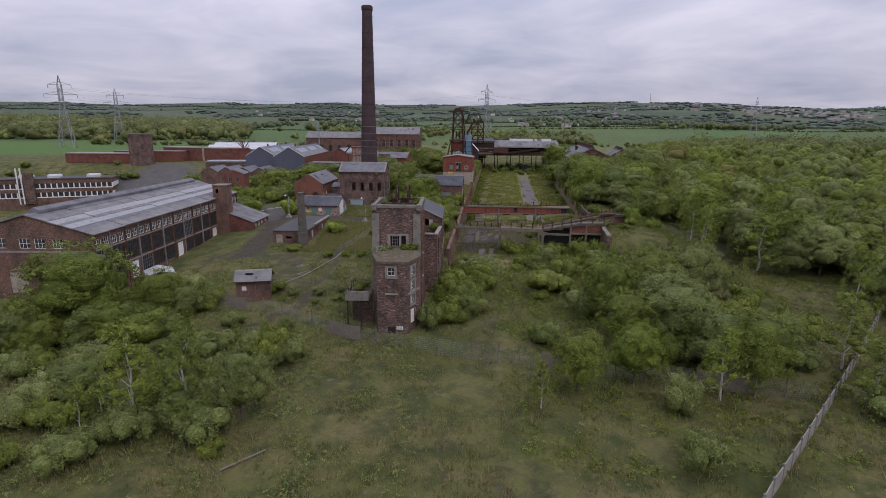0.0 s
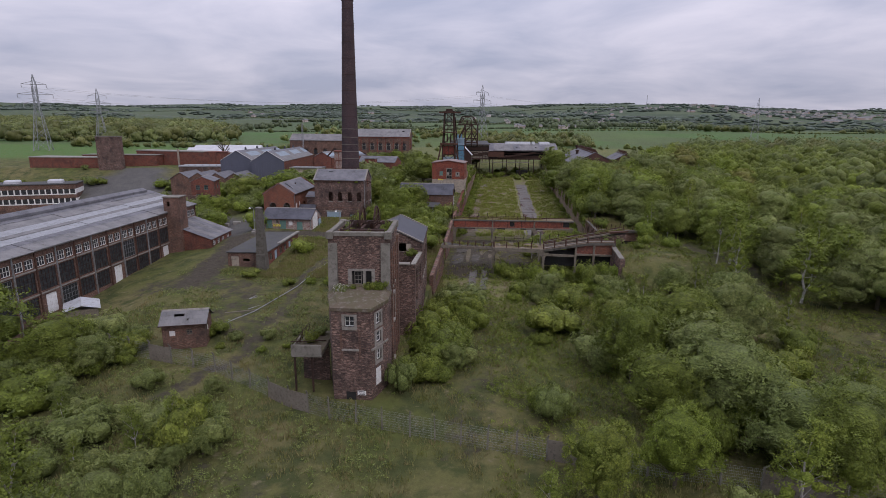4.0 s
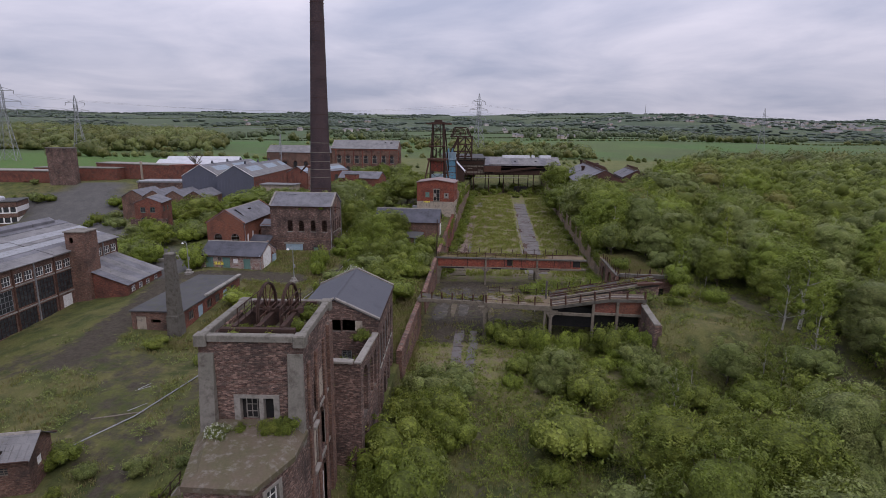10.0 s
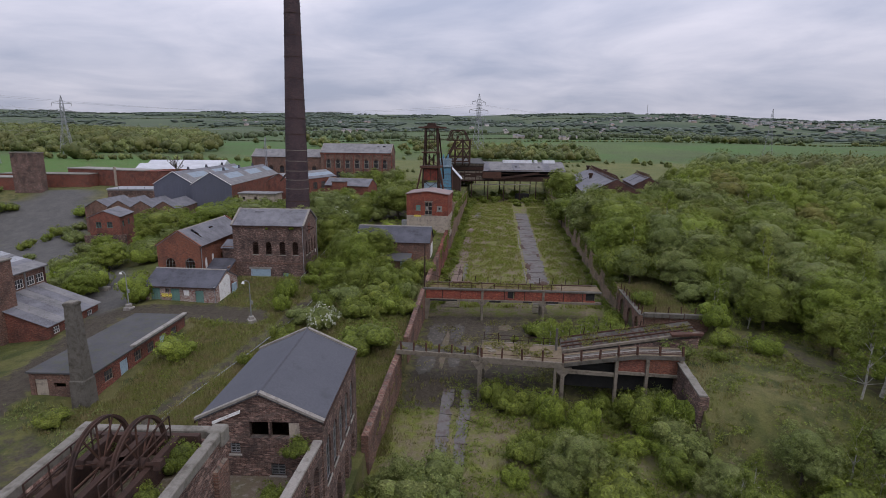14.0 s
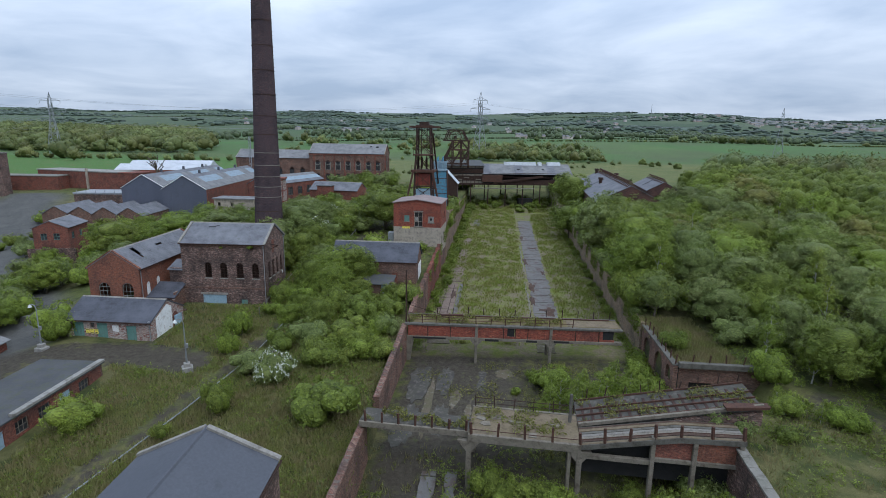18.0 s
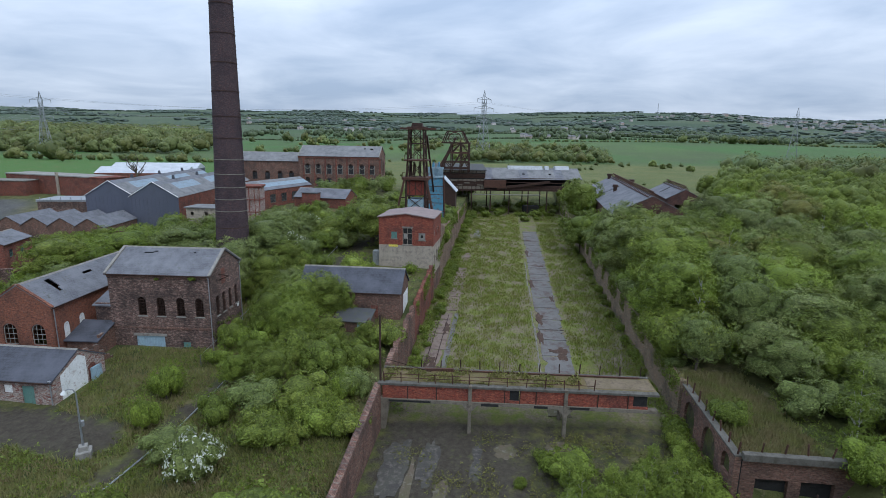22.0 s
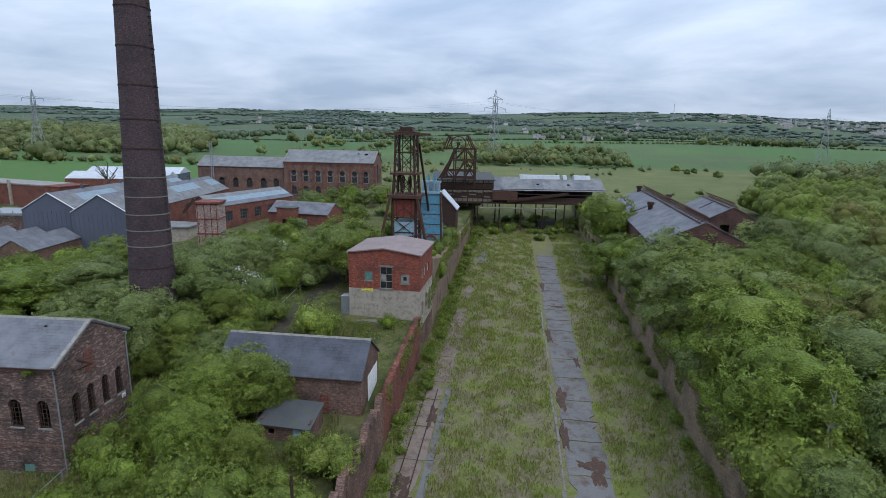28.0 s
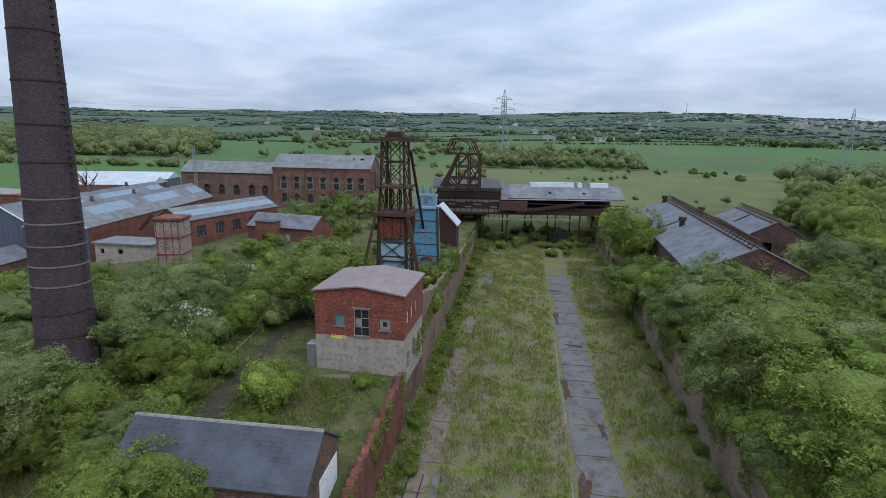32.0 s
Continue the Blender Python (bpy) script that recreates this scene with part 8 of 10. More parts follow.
    for k, (z, mat) in enumerate(((0, BRICK_BROWN), (1.6, None), (3.4, BRICK_BROWN), (5.2, None), (7.0, BRICK_BROWN))):
        h = 1.8 if mat is None else (1.6 if k == 0 else 1.8)
        if mat is None:
            part("window_band", Mesh().box(0.3, 0.2, z, 39.7, 11.6, z + 1.8), GLASS, of)
            for i in range(21):
                part("band_mullion", Mesh().box(i * 1.98, -0.02, z, i * 1.98 + 0.4, 0.24, z + 1.8), WHITE_PAINT, of)
            part("white_band", Mesh().box(0, -0.06, z - 0.35, 40, 0.2, z, None), WHITE_PAINT, of)
            part("end_mullion", Mesh().box(39.6, 0.3, z, 40.02, 12, z + 1.8), WHITE_PAINT, of)
        else:
            part("wall_band", Mesh().box(0, 0, z - (4 if k == 0 else 0), 40, 12, z + h), mat, of)
    part("roof_slab", Mesh().bevel_box(-0.3, -0.3, 8.8, 40.3, 12.3, 9.1, 0.05), SHEET_DARK, of)
    for x in (6, 16, 30):
        part("roof_dome", Mesh().bevel_box(x, 3, 9.1, x + 5, 7, 10.4, 0.5), WHITE_SHEET, of)
    part("stair_tower", Mesh().bevel_box(9, -1.2, -1, 12.5, -0.02, 11.5, 0.05), BRICK_DARK, of)
    part("frame_post", Mesh().box(7.0, -1.6, -1, 7.4, -1.2, 13.5).box(8.4, -1.6, -1, 8.8, -1.2, 13.5), WHITE_PAINT, of)


def east_sheds():
    """The two slate-roofed sheds with iron skylight frames, east of the yard."""
    def skylight_shed(at, L, W, eave, ridge, label, wall):
        ob = thing("skylight_shed", at, label, "shed", "skylight sheds")
        part("wall", Mesh().panel(L, eave, [], 0.3).panel(L, eave, [], 0.3, rz(L, W, 0, 180)).panel(W - 0.6, eave, [(2, 0.5, 4, 3, 0)], 0.3, rz(0, W - 0.3, 0, -90)).panel(W - 0.6, eave, [], 0.3, rz(L, 0.3, 0, 90))
             .prism([(-0.3, eave), (W - 0.3, eave), (W / 2 - 0.3, ridge)], 0, 0.3, rz(0, W - 0.3, 0, -90)).prism([(-0.3, eave), (W - 0.3, eave), (W / 2 - 0.3, ridge)], 0, 0.3, rz(L, 0.3, 0, 90)).box(0, 0.02, -4, L, W, 0), wall, ob)
        for back in (False, True):
            ms, run = slope_pose(L, W, eave, ridge, 0.3, 0.2, 0.12, back)
            part("roof", Mesh().panel(L + 0.4, run * 0.97, [(L * 0.45, 1.0, L * 0.45 + 1.0, run * 0.8)] if back else [], 0.12, ms), SLATE, ob)
        r = ridge + 0.1
        for k in range(int(L / 1.7)):
            x = 0.6 + k * 1.7
            part("skylight_frame", Mesh().beam((x, W / 2 - 0.9, r - 0.3), (x, W / 2, r + 0.9), 0.12).beam((x, W / 2 + 0.9, r - 0.3), (x, W / 2, r + 0.9), 0.12), RUST, ob)
        part("skylight_ridge", Mesh().beam((0.2, W / 2, r + 0.9), (L - 0.2, W / 2, r + 0.9), 0.16).beam((0.2, W / 2 - 0.9, r - 0.25), (L - 0.2, W / 2 - 0.9, r - 0.25), 0.16).beam((0.2, W / 2 + 0.9, r - 0.25), (L - 0.2, W / 2 + 0.9, r - 0.25), 0.16), RUST, ob)
        return ob
    s1 = skylight_shed(rz(60.7, 197.9, 9.3, 90 - 8.3), 60.0, 16.0, 5.6, 9.5, "long slate shed with rusted skylight frame along its ridge", BRICK_MAROON)
    for x, y, z in ((28, 11.6, 8.0), (40, 5.5, 8.6), (57, 9.4, 9.0)):
        part("roof_vent", Mesh().tube((x, y, z - 0.6), (x, y, z + 0.9), 0.5, None, 12).tube((x, y, z + 0.9), (x, y, z + 1.5), 0.75, 0.7, 12), RUST_DARK, s1)
    skylight_shed(rz(80.3, 235.7, 9.7, 90 - 10), 26.0, 9.6, 4.6, 7.2, "red brick shed with broken slate roof and skylight frame", BRICK_MAROON)
    fr = thing("rusted_crane_frame", rz(46.0, 196.0, 8.5, SITE), "rusted gantry frame among the trees", "frame")
    for x in (0, 5):
        for y in (0, 9):
            part("post", Mesh().beam((x, y, -1.5), (x, y, 6.5), 0.3), RUST, fr)
    part("top_beam", Mesh().beam((0, 0, 6.5), (0, 9, 6.5), 0.3).beam((5, 0, 6.5), (5, 9, 6.5), 0.3).beam((0, 0, 6.5), (5, 0, 6.5), 0.3).beam((0, 9, 6.5), (5, 9, 6.5), 0.3), RUST, fr)
    lw = thing("low_brick_hut", rz(72.0, 213.0, 8.8, -38), "low flat-roofed hut half hidden by trees", "hut")
    part("wall", Mesh().panel(16.0, 4.2, [(2 + 3 * k, 1.6, 4 + 3 * k, 3.4, 0) for k in range(4)], 0.3).box(0, 0.3, -3, 0.3, 6, 4.2).box(15.7, 0.3, -3, 16, 6, 4.2).box(0.3, 5.7, -3, 15.7, 6, 4.2).box(0, 0, -3, 16, 0.3, 0), BRICK_MAROON, lw)
    part("roof_slab", Mesh().bevel_box(-0.3, -0.3, 4.2, 16.3, 6.3, 4.5, 0.05), SHEET_DARK, lw)


tall_headgear()
blue_tower()
low_headgear()
screens()
pit_halls()
twin_gables()
west_works()
east_sheds()


# ---- trees and shrubs ----
def leaf_cloud(rnd, lobes, count, size, middle=(0, 0, 0), loose=0.45):
    """Small three-cornered leaf sprays over the outer sides of a set of lobes: arrays of corners."""
    rng = np.random.default_rng(rnd.randrange(10 ** 6))
    vol = np.array([r * r for _, r in lobes])
    pick = rng.choice(len(lobes), count, p=vol / vol.sum())
    cen = np.array([c for c, _ in lobes])[pick]
    rad = np.array([r for _, r in lobes])[pick]
    out = cen - np.array(middle)
    out /= np.linalg.norm(out, axis=1)[:, None] + 1e-6
    d = rng.normal(size=(count, 3))
    d /= np.linalg.norm(d, axis=1)[:, None]
    d += out * 0.7 + np.array((0, 0, 0.15))
    d /= np.linalg.norm(d, axis=1)[:, None]
    p = cen + d * (rad * (0.55 + 1.15 * rng.random(count) ** 1.4))[:, None]
    nrm = d * 0.5 + out * 0.5 + rng.normal(size=(count, 3)) * loose + np.array((0, 0, 0.1))
    nrm /= np.linalg.norm(nrm, axis=1)[:, None]
    # sprays point upwards and outwards, as young twigs do
    t = np.cross(np.cross(nrm, -out * 0.4 + rng.normal(size=(count, 3)) * 0.45 - np.array((0, 0, 0.9))), nrm)
    t /= np.linalg.norm(t, axis=1)[:, None] + 1e-9
    b = np.cross(nrm, t)
    s = (size * rng.uniform(0.6, 1.45, count))[:, None]
    asp = rng.uniform(0.4, 0.8, count)[:, None]
    tri = np.stack([p - t * s * 1.15, p + t * s * 0.7 - b * s * asp, p + t * s * 0.7 + b * s * asp], axis=1)
    return tri.reshape(-1, 3)


def unit_ball(fineness=1):
    bm = bmesh.new()
    bmesh.ops.create_icosphere(bm, subdivisions=fineness, radius=1.0)
    v = np.array([p.co[:] for p in bm.verts])
    f = np.array([[q.index for q in p.verts] for p in bm.faces])
    bm.free()
    return v, f


BALL_V, BALL_F = unit_ball()
BIG_V, BIG_F = unit_ball(2)


def cloud_mesh(name, corners, mat, lobes=(), fill=0.86, fine_over=1e9):
    """Leaves, three corners each, over rough inner clumps that close the crown."""
    corners = np.asarray(corners, dtype=np.float32)
    k = len(corners)
    verts, idx = [corners], [np.arange(k)]
    rng = np.random.default_rng(k + len(lobes))
    for c, r in lobes:
        bv, bf = (BIG_V, BIG_F) if r > fine_over else (BALL_V, BALL_F)
        verts.append(np.array(c) + bv * (r * fill * rng.uniform(0.86, 1.1, len(bv)))[:, None])
        idx.append(bf.ravel() + k)
        k += len(bv)
    verts, idx = np.concatenate(verts).astype(np.float32), np.concatenate(idx).astype(np.int32)
    me = bpy.data.meshes.new(name)
    me.vertices.add(len(verts))
    me.vertices.foreach_set("co", verts.ravel())
    me.loops.add(len(idx))
    me.loops.foreach_set("vertex_index", idx)
    me.polygons.add(len(idx) // 3)
    me.polygons.foreach_set("loop_start", np.arange(0, len(idx), 3, dtype=np.int32))
    me.materials.append(mat)
    if len(lobes):
        me.materials.append(INNER.get(mat.name, mat))
        n = len(corners) // 3
        me.polygons.foreach_set("material_index", np.array([0] * n + [1] * (len(idx) // 3 - n), dtype=np.int32))
    me.update(calc_edges=True)
    return me


def give_tint(me, counts, seed):
    """One tone for each run of vertices, from 1 to 2."""
    rng = np.random.default_rng(seed)
    tone = np.repeat(rng.uniform(1.0, 2.0, len(counts)), counts).astype(np.float32)
    me.attributes.new("tint", "FLOAT", "POINT").data.foreach_set("value", tone)


def crown_lobes(rnd, kind, h):
    """Large masses of a crown, and the small clumps that stand on their outer sides."""
    big = []
    if kind == "round":
        big = [((0, 0, h * 0.42), h * 0.31), ((0, 0, h * 0.64), h * 0.26)]
        for k in range(9):
            a, t = 2.39996 * k + rnd.uniform(-0.4, 0.4), (k + 0.5) / 9
            z = h * (0.28 + 0.46 * t)
            r = h * 0.23 * math.sqrt(max(0.1, 1 - (t * 0.95) ** 2)) * rnd.uniform(0.8, 1.2)
            big.append(((r * math.cos(a), r * math.sin(a), z), h * rnd.uniform(0.12, 0.19)))
        many, lo, hi, low = 150, 0.025, 0.06, -0.5
    elif kind == "birch":
        for k in range(10):
            a, t = 2.39996 * k + rnd.uniform(-0.4, 0.4), k / 9
            r = h * 0.10 * (1 - 0.8 * t) * rnd.uniform(0.6, 1.3)
            big.append(((r * math.cos(a), r * math.sin(a), h * (0.26 + 0.63 * t)), h * (0.135 - 0.07 * t) * rnd.uniform(0.85, 1.15)))
        many, lo, hi, low = 90, 0.02, 0.055, -0.8
    else:
        big = [((0, 0, h * 0.42), h * 0.42)]
        for k in range(7):
            a = 0.9 * k + rnd.uniform(-0.3, 0.3)
            r = h * rnd.uniform(0.22, 0.46)
            big.append(((r * math.cos(a), r * math.sin(a), h * rnd.uniform(0.25, 0.55)), h * rnd.uniform(0.22, 0.36)))
        many, lo, hi, low = 140, 0.025, 0.075, -0.35
    small = []
    while len(small) < many:
        c, r = big[rnd.randrange(len(big))]
        d = Vector((rnd.gauss(0, 1), rnd.gauss(0, 1), rnd.gauss(0, 1))).normalized()
        p = Vector(c) + d * r * rnd.uniform(0.9, 1.05)
        if d.z < low or p.z < h * 0.05 or any((p - Vector(q)).length < s * 0.86 for q, s in big):
            continue
        small.append((tuple(p), h * rnd.uniform(lo, hi)))
    return big, small


def tree_kind(name, kind, h, seed, count, size, leaf_mat, bark, label, category, group, blossom=0):
    """One tree at the origin: trunk with limbs, crown of many leaves."""
    rnd = random.Random(seed)
    ob = thing(name, Matrix(), label, category, group)
    big, lobes = crown_lobes(rnd, kind, h)
    t = Mesh()
    if kind == "bush":
        for k in range(5):
            a = rnd.uniform(0, 6.283)
            t.tube((0.1 * math.cos(a), 0.1 * math.sin(a), -0.3), (h * 0.3 * math.cos(a), h * 0.3 * math.sin(a), h * 0.55), 0.05, 0.02, 5, False)
    else:
        r0 = 0.022 * h if kind == "round" else 0.013 * h
        pts = [Vector((0, 0, -0.5))]
        for k in range(1, 6):
            pts.append(Vector((rnd.uniform(-1, 1) * 0.02 * h, rnd.uniform(-1, 1) * 0.02 * h, h * (0.18 * k if kind == "birch" else 0.15 * k))))
        for k in range(5):
            t.tube(pts[k], pts[k + 1], r0 * (1 - 0.18 * k), r0 * (1 - 0.18 * (k + 1)), 7, False)
        for c, r in lobes[::8]:
            c = Vector(c)
            k = min(4, max(1, int(c.z / h * 5)))
            t.tube(pts[k], c, r0 * 0.35, r0 * 0.08, 5, False)
    part("trunk" if kind != "bush" else "stem", t, bark, ob)
    middle = (0, 0, h * (0.45 if kind != "bush" else 0.2))
    part("crown", cloud_mesh("crown", leaf_cloud(rnd, lobes, count, size, middle, 0.65 if kind == "birch" else 0.5), leaf_mat, big, 0.74 if kind != "birch" else 0.4, 0.2 * h), leaf_mat, ob)
    if blossom:
        part("blossom", cloud_mesh("blossom", leaf_cloud(rnd, lobes, blossom, size * 0.7, middle), BLOSSOM), BLOSSOM, ob, "white hawthorn blossom")
    return ob


KINDS = []


def make_kinds():
    spec = [("broadleaf_tree", "round", LEAF_MID, BARK, "broad green tree with rounded crown", "tree", "broadleaf trees"),
            ("broadleaf_tree", "round", LEAF_GREY, BARK, "grey-green willow tree with rounded crown", "tree", "willow trees"),
            ("broadleaf_tree", "round", LEAF_BRIGHT, BARK, "bright spring-green tree with rounded crown", "tree", "broadleaf trees"),
            ("birch_tree", "birch", LEAF_BRIGHT, BIRCH_BARK, "slender birch with white trunk and pale leaves", "tree", "birch trees"),
            ("birch_tree", "birch", LEAF_MID, BIRCH_BARK, "slender birch with white trunk and fine leaves", "tree", "birch trees"),
            ("shrub", "bush", LEAF_MID, BARK, "dense green shrub on rough ground", "shrub", "shrubs"),
            ("sallow", "bush", LEAF_GREY, BARK, "grey-green sallow shrub with soft outline", "shrub", "sallow shrubs"),
            ("sapling", "bush", LEAF_BRIGHT, BARK, "bright green clump of young saplings", "shrub", "saplings"),
            ("hawthorn", "bush", LEAF_GREY, BARK, "hawthorn shrub in white blossom", "shrub", "hawthorns"),
            ("broadleaf_tree", "round", LEAF_OCHRE, BARK, "young oak with yellow-green leaves", "tree", "oaks")]
    for i, (nm, kind, lf, bk, label, cat, grp) in enumerate(spec):
        h = 9.0 if kind != "bush" else 3.0
        n, size = {"round": (2100, 0.28), "birch": (1200, 0.235), "bush": (900, 0.15)}[kind]
        for v in range(2):
            ob = tree_kind(nm, kind, h, 100 + 7 * i + v, n, size, lf, bk, label, cat, grp, 420 if nm == "hawthorn" else 0)
            KINDS.append((i, ob, h))


make_kinds()
USED = set()


def plant(kind, x, y, h, seed, sink=0.0, wide=1.0):
    """A tree of a kind, as tall as h, on the ground."""
    rnd = random.Random(seed)
    opts = [k for k in KINDS if k[0] == kind]
    i, ob, h0 = opts[rnd.randrange(len(opts))]
    s = h / h0
    m = Matrix.Translation((x, y, ground_z(x, y) + sink)) @ rz(0, 0, 0, rnd.uniform(0, 360))
    sc = Matrix.Diagonal((s * wide * rnd.uniform(0.9, 1.12), s * wide * rnd.uniform(0.9, 1.12), s, 1))
    if ob.name not in USED:
        USED.add(ob.name)
        ob.matrix_world = m @ sc
        return ob
    c = copy_thing(ob, m)
    c.scale = (s * wide * rnd.uniform(0.9, 1.12), s * wide * rnd.uniform(0.9, 1.12), s)
    return c


def free(x, y, r=1.0):
    """Whether a tree may stand here: not in the yard, on a way or in a building."""
    u = across(x, y)
    if -0.8 - r * 0.5 < u < YARD + 0.7 and 119 < y < 290:
        return False
    for x0, y0, x1, y1 in BLOCKS:
        if x0 - r < x < x1 + r and y0 - r < y < y1 + r:
            return False
    return True


BLOCKS = [(-31.6, 149, -18, 158.8), (-43.5, 145, -31, 166), (-41.5, 136, -28, 145), (-77.5, 79, -44, 138), (-37.5, 107, -28, 128), (-13.5, 66, -3, 80.5), (-9.5, 80.5, 0.5, 100.5), (-34.5, 74.5, -26.0, 82),
          (-30.6, 173.5, -24, 180.5), (-11, 159, 5, 167.5), (-7, 153.5, 1, 159), (-4, 180, 9.5, 192.5), (-1.5, 202, 8, 212), (3, 213, 16, 227), (-49, 289, -16, 304), (-81, 291, -48, 305), (-37, 232, -16, 250), (-55, 228, -33, 262),
          (-42, 207, -33, 219), (-61, 222, -46, 233), (-90, 226, -60, 292), (-63, 244, -49, 292), (-154, 249, -142, 260), (-188, 253, -150, 266), (-151, 255, -100, 284), (-114, 238, -86, 252), (-150, 312, -100, 352), (-103, 211, -62, 229), (-79, 178, -66, 192),
          (-185, 200, -138, 232), (44.5, 197, 63, 230), (48, 226, 68, 260), (70, 234, 88, 264), (9, 255, 60, 269), (34.5, 125.5, 43.5, 144.5)]

# single trees and shrubs that stand out: kind, place, height, seed, width
plant(0, -51.8, 69.8, 14.0, 500, wide=1.48)
plant(5, -60.5, 71.2, 6.0, 501, wide=1.04)
plant(0, -41.3, 71.1, 7.7, 502, wide=1.37)
plant(3, -29.1, 44.2, 10.4, 503, wide=1.24)
plant(4, -23.8, 44.2, 11.0, 504, wide=1.27)
plant(1, -19.0, 45.0, 8.5, 505, wide=0.89)
plant(5, -20.5, 57.6, 5.4, 506, wide=0.63)
plant(6, -40.2, 54.1, 4.1, 507, wide=0.98)
plant(5, -49.0, 56.7, 3.6, 508, wide=1.06)
plant(1, 29.5, 62.4, 10.5, 509, wide=1.43)
plant(0, 23.3, 62.2, 9.0, 510, wide=1.20)
plant(1, 33.0, 55.8, 8.9, 511, wide=1.27)
plant(0, 15.0, 52.0, 7.5, 512, wide=1.04)
plant(4, 10.5, 48.2, 5.5, 513, wide=1.27)
plant(2, 21.6, 53.5, 7.9, 514, wide=1.01)
plant(0, 34.8, 53.4, 9.6, 515, wide=1.10)
plant(3, 29.8, 50.6, 8.3, 516, wide=1.3)
plant(4, 48.1, 58.4, 9.2, 517, wide=1.58)
plant(6, 22.4, 38.6, 4.6, 518, wide=0.61)
plant(4, 45.0, 49.5, 7.5, 519, wide=1.51)
plant(6, 24.4, 47.6, 5.4, 520, wide=0.60)
plant(5, 27.5, 59.2, 5.5, 521, wide=0.71)
plant(5, 17.6, 85.4, 5.5, 522, wide=1.21)
plant(0, 24.9, 80.6, 7.9, 523, wide=1.19)
plant(5, 2.6, 76.4, 5.5, 524, wide=0.97)
plant(5, 5.7, 89.1, 5.5, 525, wide=0.87)
plant(3, 53.3, 107.9, 11.0, 526, wide=1.60)
plant(3, 57.4, 93.9, 11.0, 527, wide=1.60)
plant(0, 74.3, 94.5, 11.0, 528, wide=1.53)
plant(5, 34.7, 66.2, 5.5, 529, wide=1.60)
plant(1, 29.9, 67.6, 10.5, 530, wide=1.13)
plant(0, 23.9, 70.8, 11.0, 531, wide=0.92)
plant(6, 13.6, 63.5, 4.2, 532, wide=0.85)
plant(6, -1.8, 68.5, 4.6, 533, wide=0.60)
plant(3, 66.6, 99.0, 11.0, 534, wide=1.46)
plant(6, 22.3, 74.5, 5.5, 535, wide=1.09)
plant(0, 31.4, 76.0, 11.0, 536, wide=1.09)
plant(1, 39.6, 80.6, 10.5, 537, wide=1.03)
plant(5, 0.7, 82.9, 5.5, 538, wide=1.01)
plant(5, -31.2, 103.4, 1.6, 539, wide=1.75)
plant(5, -27.6, 81.3, 2.3, 540, wide=1.31)
plant(5, -2.4, 120.4, 5.0, 541, wide=1.15)
plant(8, -9.6, 126.6, 4.6, 542, wide=0.80)
plant(5, -13.6, 120.7, 4.1, 543, wide=0.62)
plant(7, -25.9, 117.3, 3.5, 544, wide=1.18)
plant(5, -16.9, 116.0, 1.9, 545, wide=0.78)
plant(0, -8.1, 140.7, 5.2, 546, wide=1.2)
plant(5, -11.5, 134.5, 3.6, 547, wide=0.89)
plant(5, -5.4, 131.5, 3.4, 642, wide=1.2)
plant(6, -8.6, 136.6, 4.0, 643, wide=1.2)
plant(5, -4.0, 137.4, 4.2, 644, wide=1.1)
plant(5, -5.8, 146.0, 4.6, 645, wide=1.2)
plant(6, -13.6, 129.4, 2.8, 646, wide=1.3)
plant(7, -18.2, 138.1, 5.1, 548, wide=0.60)
plant(0, -12.9, 160.1, 6.0, 550, wide=1.2)
plant(0, -5.9, 196.4, 11.0, 551, wide=1.60)
plant(7, -55.6, 146.1, 5.5, 552, wide=1.00)
plant(7, -42.0, 137.5, 5.5, 553, wide=0.92)
plant(2, -47.8, 179.7, 8.8, 554, wide=1.90)
plant(0, -59.6, 178.1, 9.3, 555, wide=1.84)
plant(5, 37.3, 133.7, 3.2, 559, wide=0.89)
plant(7, 18.9, 108.6, 5.0, 560, wide=0.60)
plant(5, 13.4, 112.5, 4.2, 561, wide=0.65)
plant(7, 22.1, 106.5, 4.9, 562, wide=0.63)
plant(5, 28.6, 108.1, 5.5, 563, wide=0.72)
plant(7, 32.8, 107.5, 5.5, 564, wide=0.79)
plant(7, 44.7, 126.1, 4.4, 565, wide=0.78)
plant(6, 45.9, 135.8, 4.2, 566, wide=1.06)
plant(2, -12.0, 140.7, 4.6, 567, wide=1.0)
plant(5, -5.8, 131.4, 3.8, 568, wide=0.86)
plant(5, -2.4, 134.7, 3.8, 569, wide=0.84)
plant(7, 0.1, 139.3, 4.0, 570, wide=0.65)
plant(7, -17.6, 133.1, 4.0, 571, wide=0.65)
plant(1, -9.8, 156.8, 6.4, 572, wide=1.1)
plant(1, -22.7, 181.6, 10.1, 573, wide=1.38)
plant(8, -21.0, 188.7, 5.5, 574, wide=0.83)
plant(1, -40.1, 183.7, 7.3, 575, wide=1.90)
plant(7, -69.7, 197.9, 5.5, 576, wide=1.35)
plant(5, -3.5, 144.2, 5.5, 577, wide=0.77)
plant(3, 40.6, 148.6, 11.0, 578, wide=1.02)
plant(3, 37.6, 151.0, 7.9, 579, wide=1.10)
plant(1, 46.5, 148.9, 10.5, 580, wide=1.00)
plant(1, 51.7, 145.9, 10.5, 581, wide=1.35)
plant(0, 44.8, 177.5, 11.0, 582, wide=1.41)
plant(0, -12.3, 152.8, 7.2, 583, wide=0.98)
plant(2, -8.6, 149.5, 7.5, 584, wide=0.98)
plant(1, -34.7, 179.4, 5.6, 585, wide=1.90)
plant(7, -5.0, 174.9, 5.5, 586, wide=0.89)
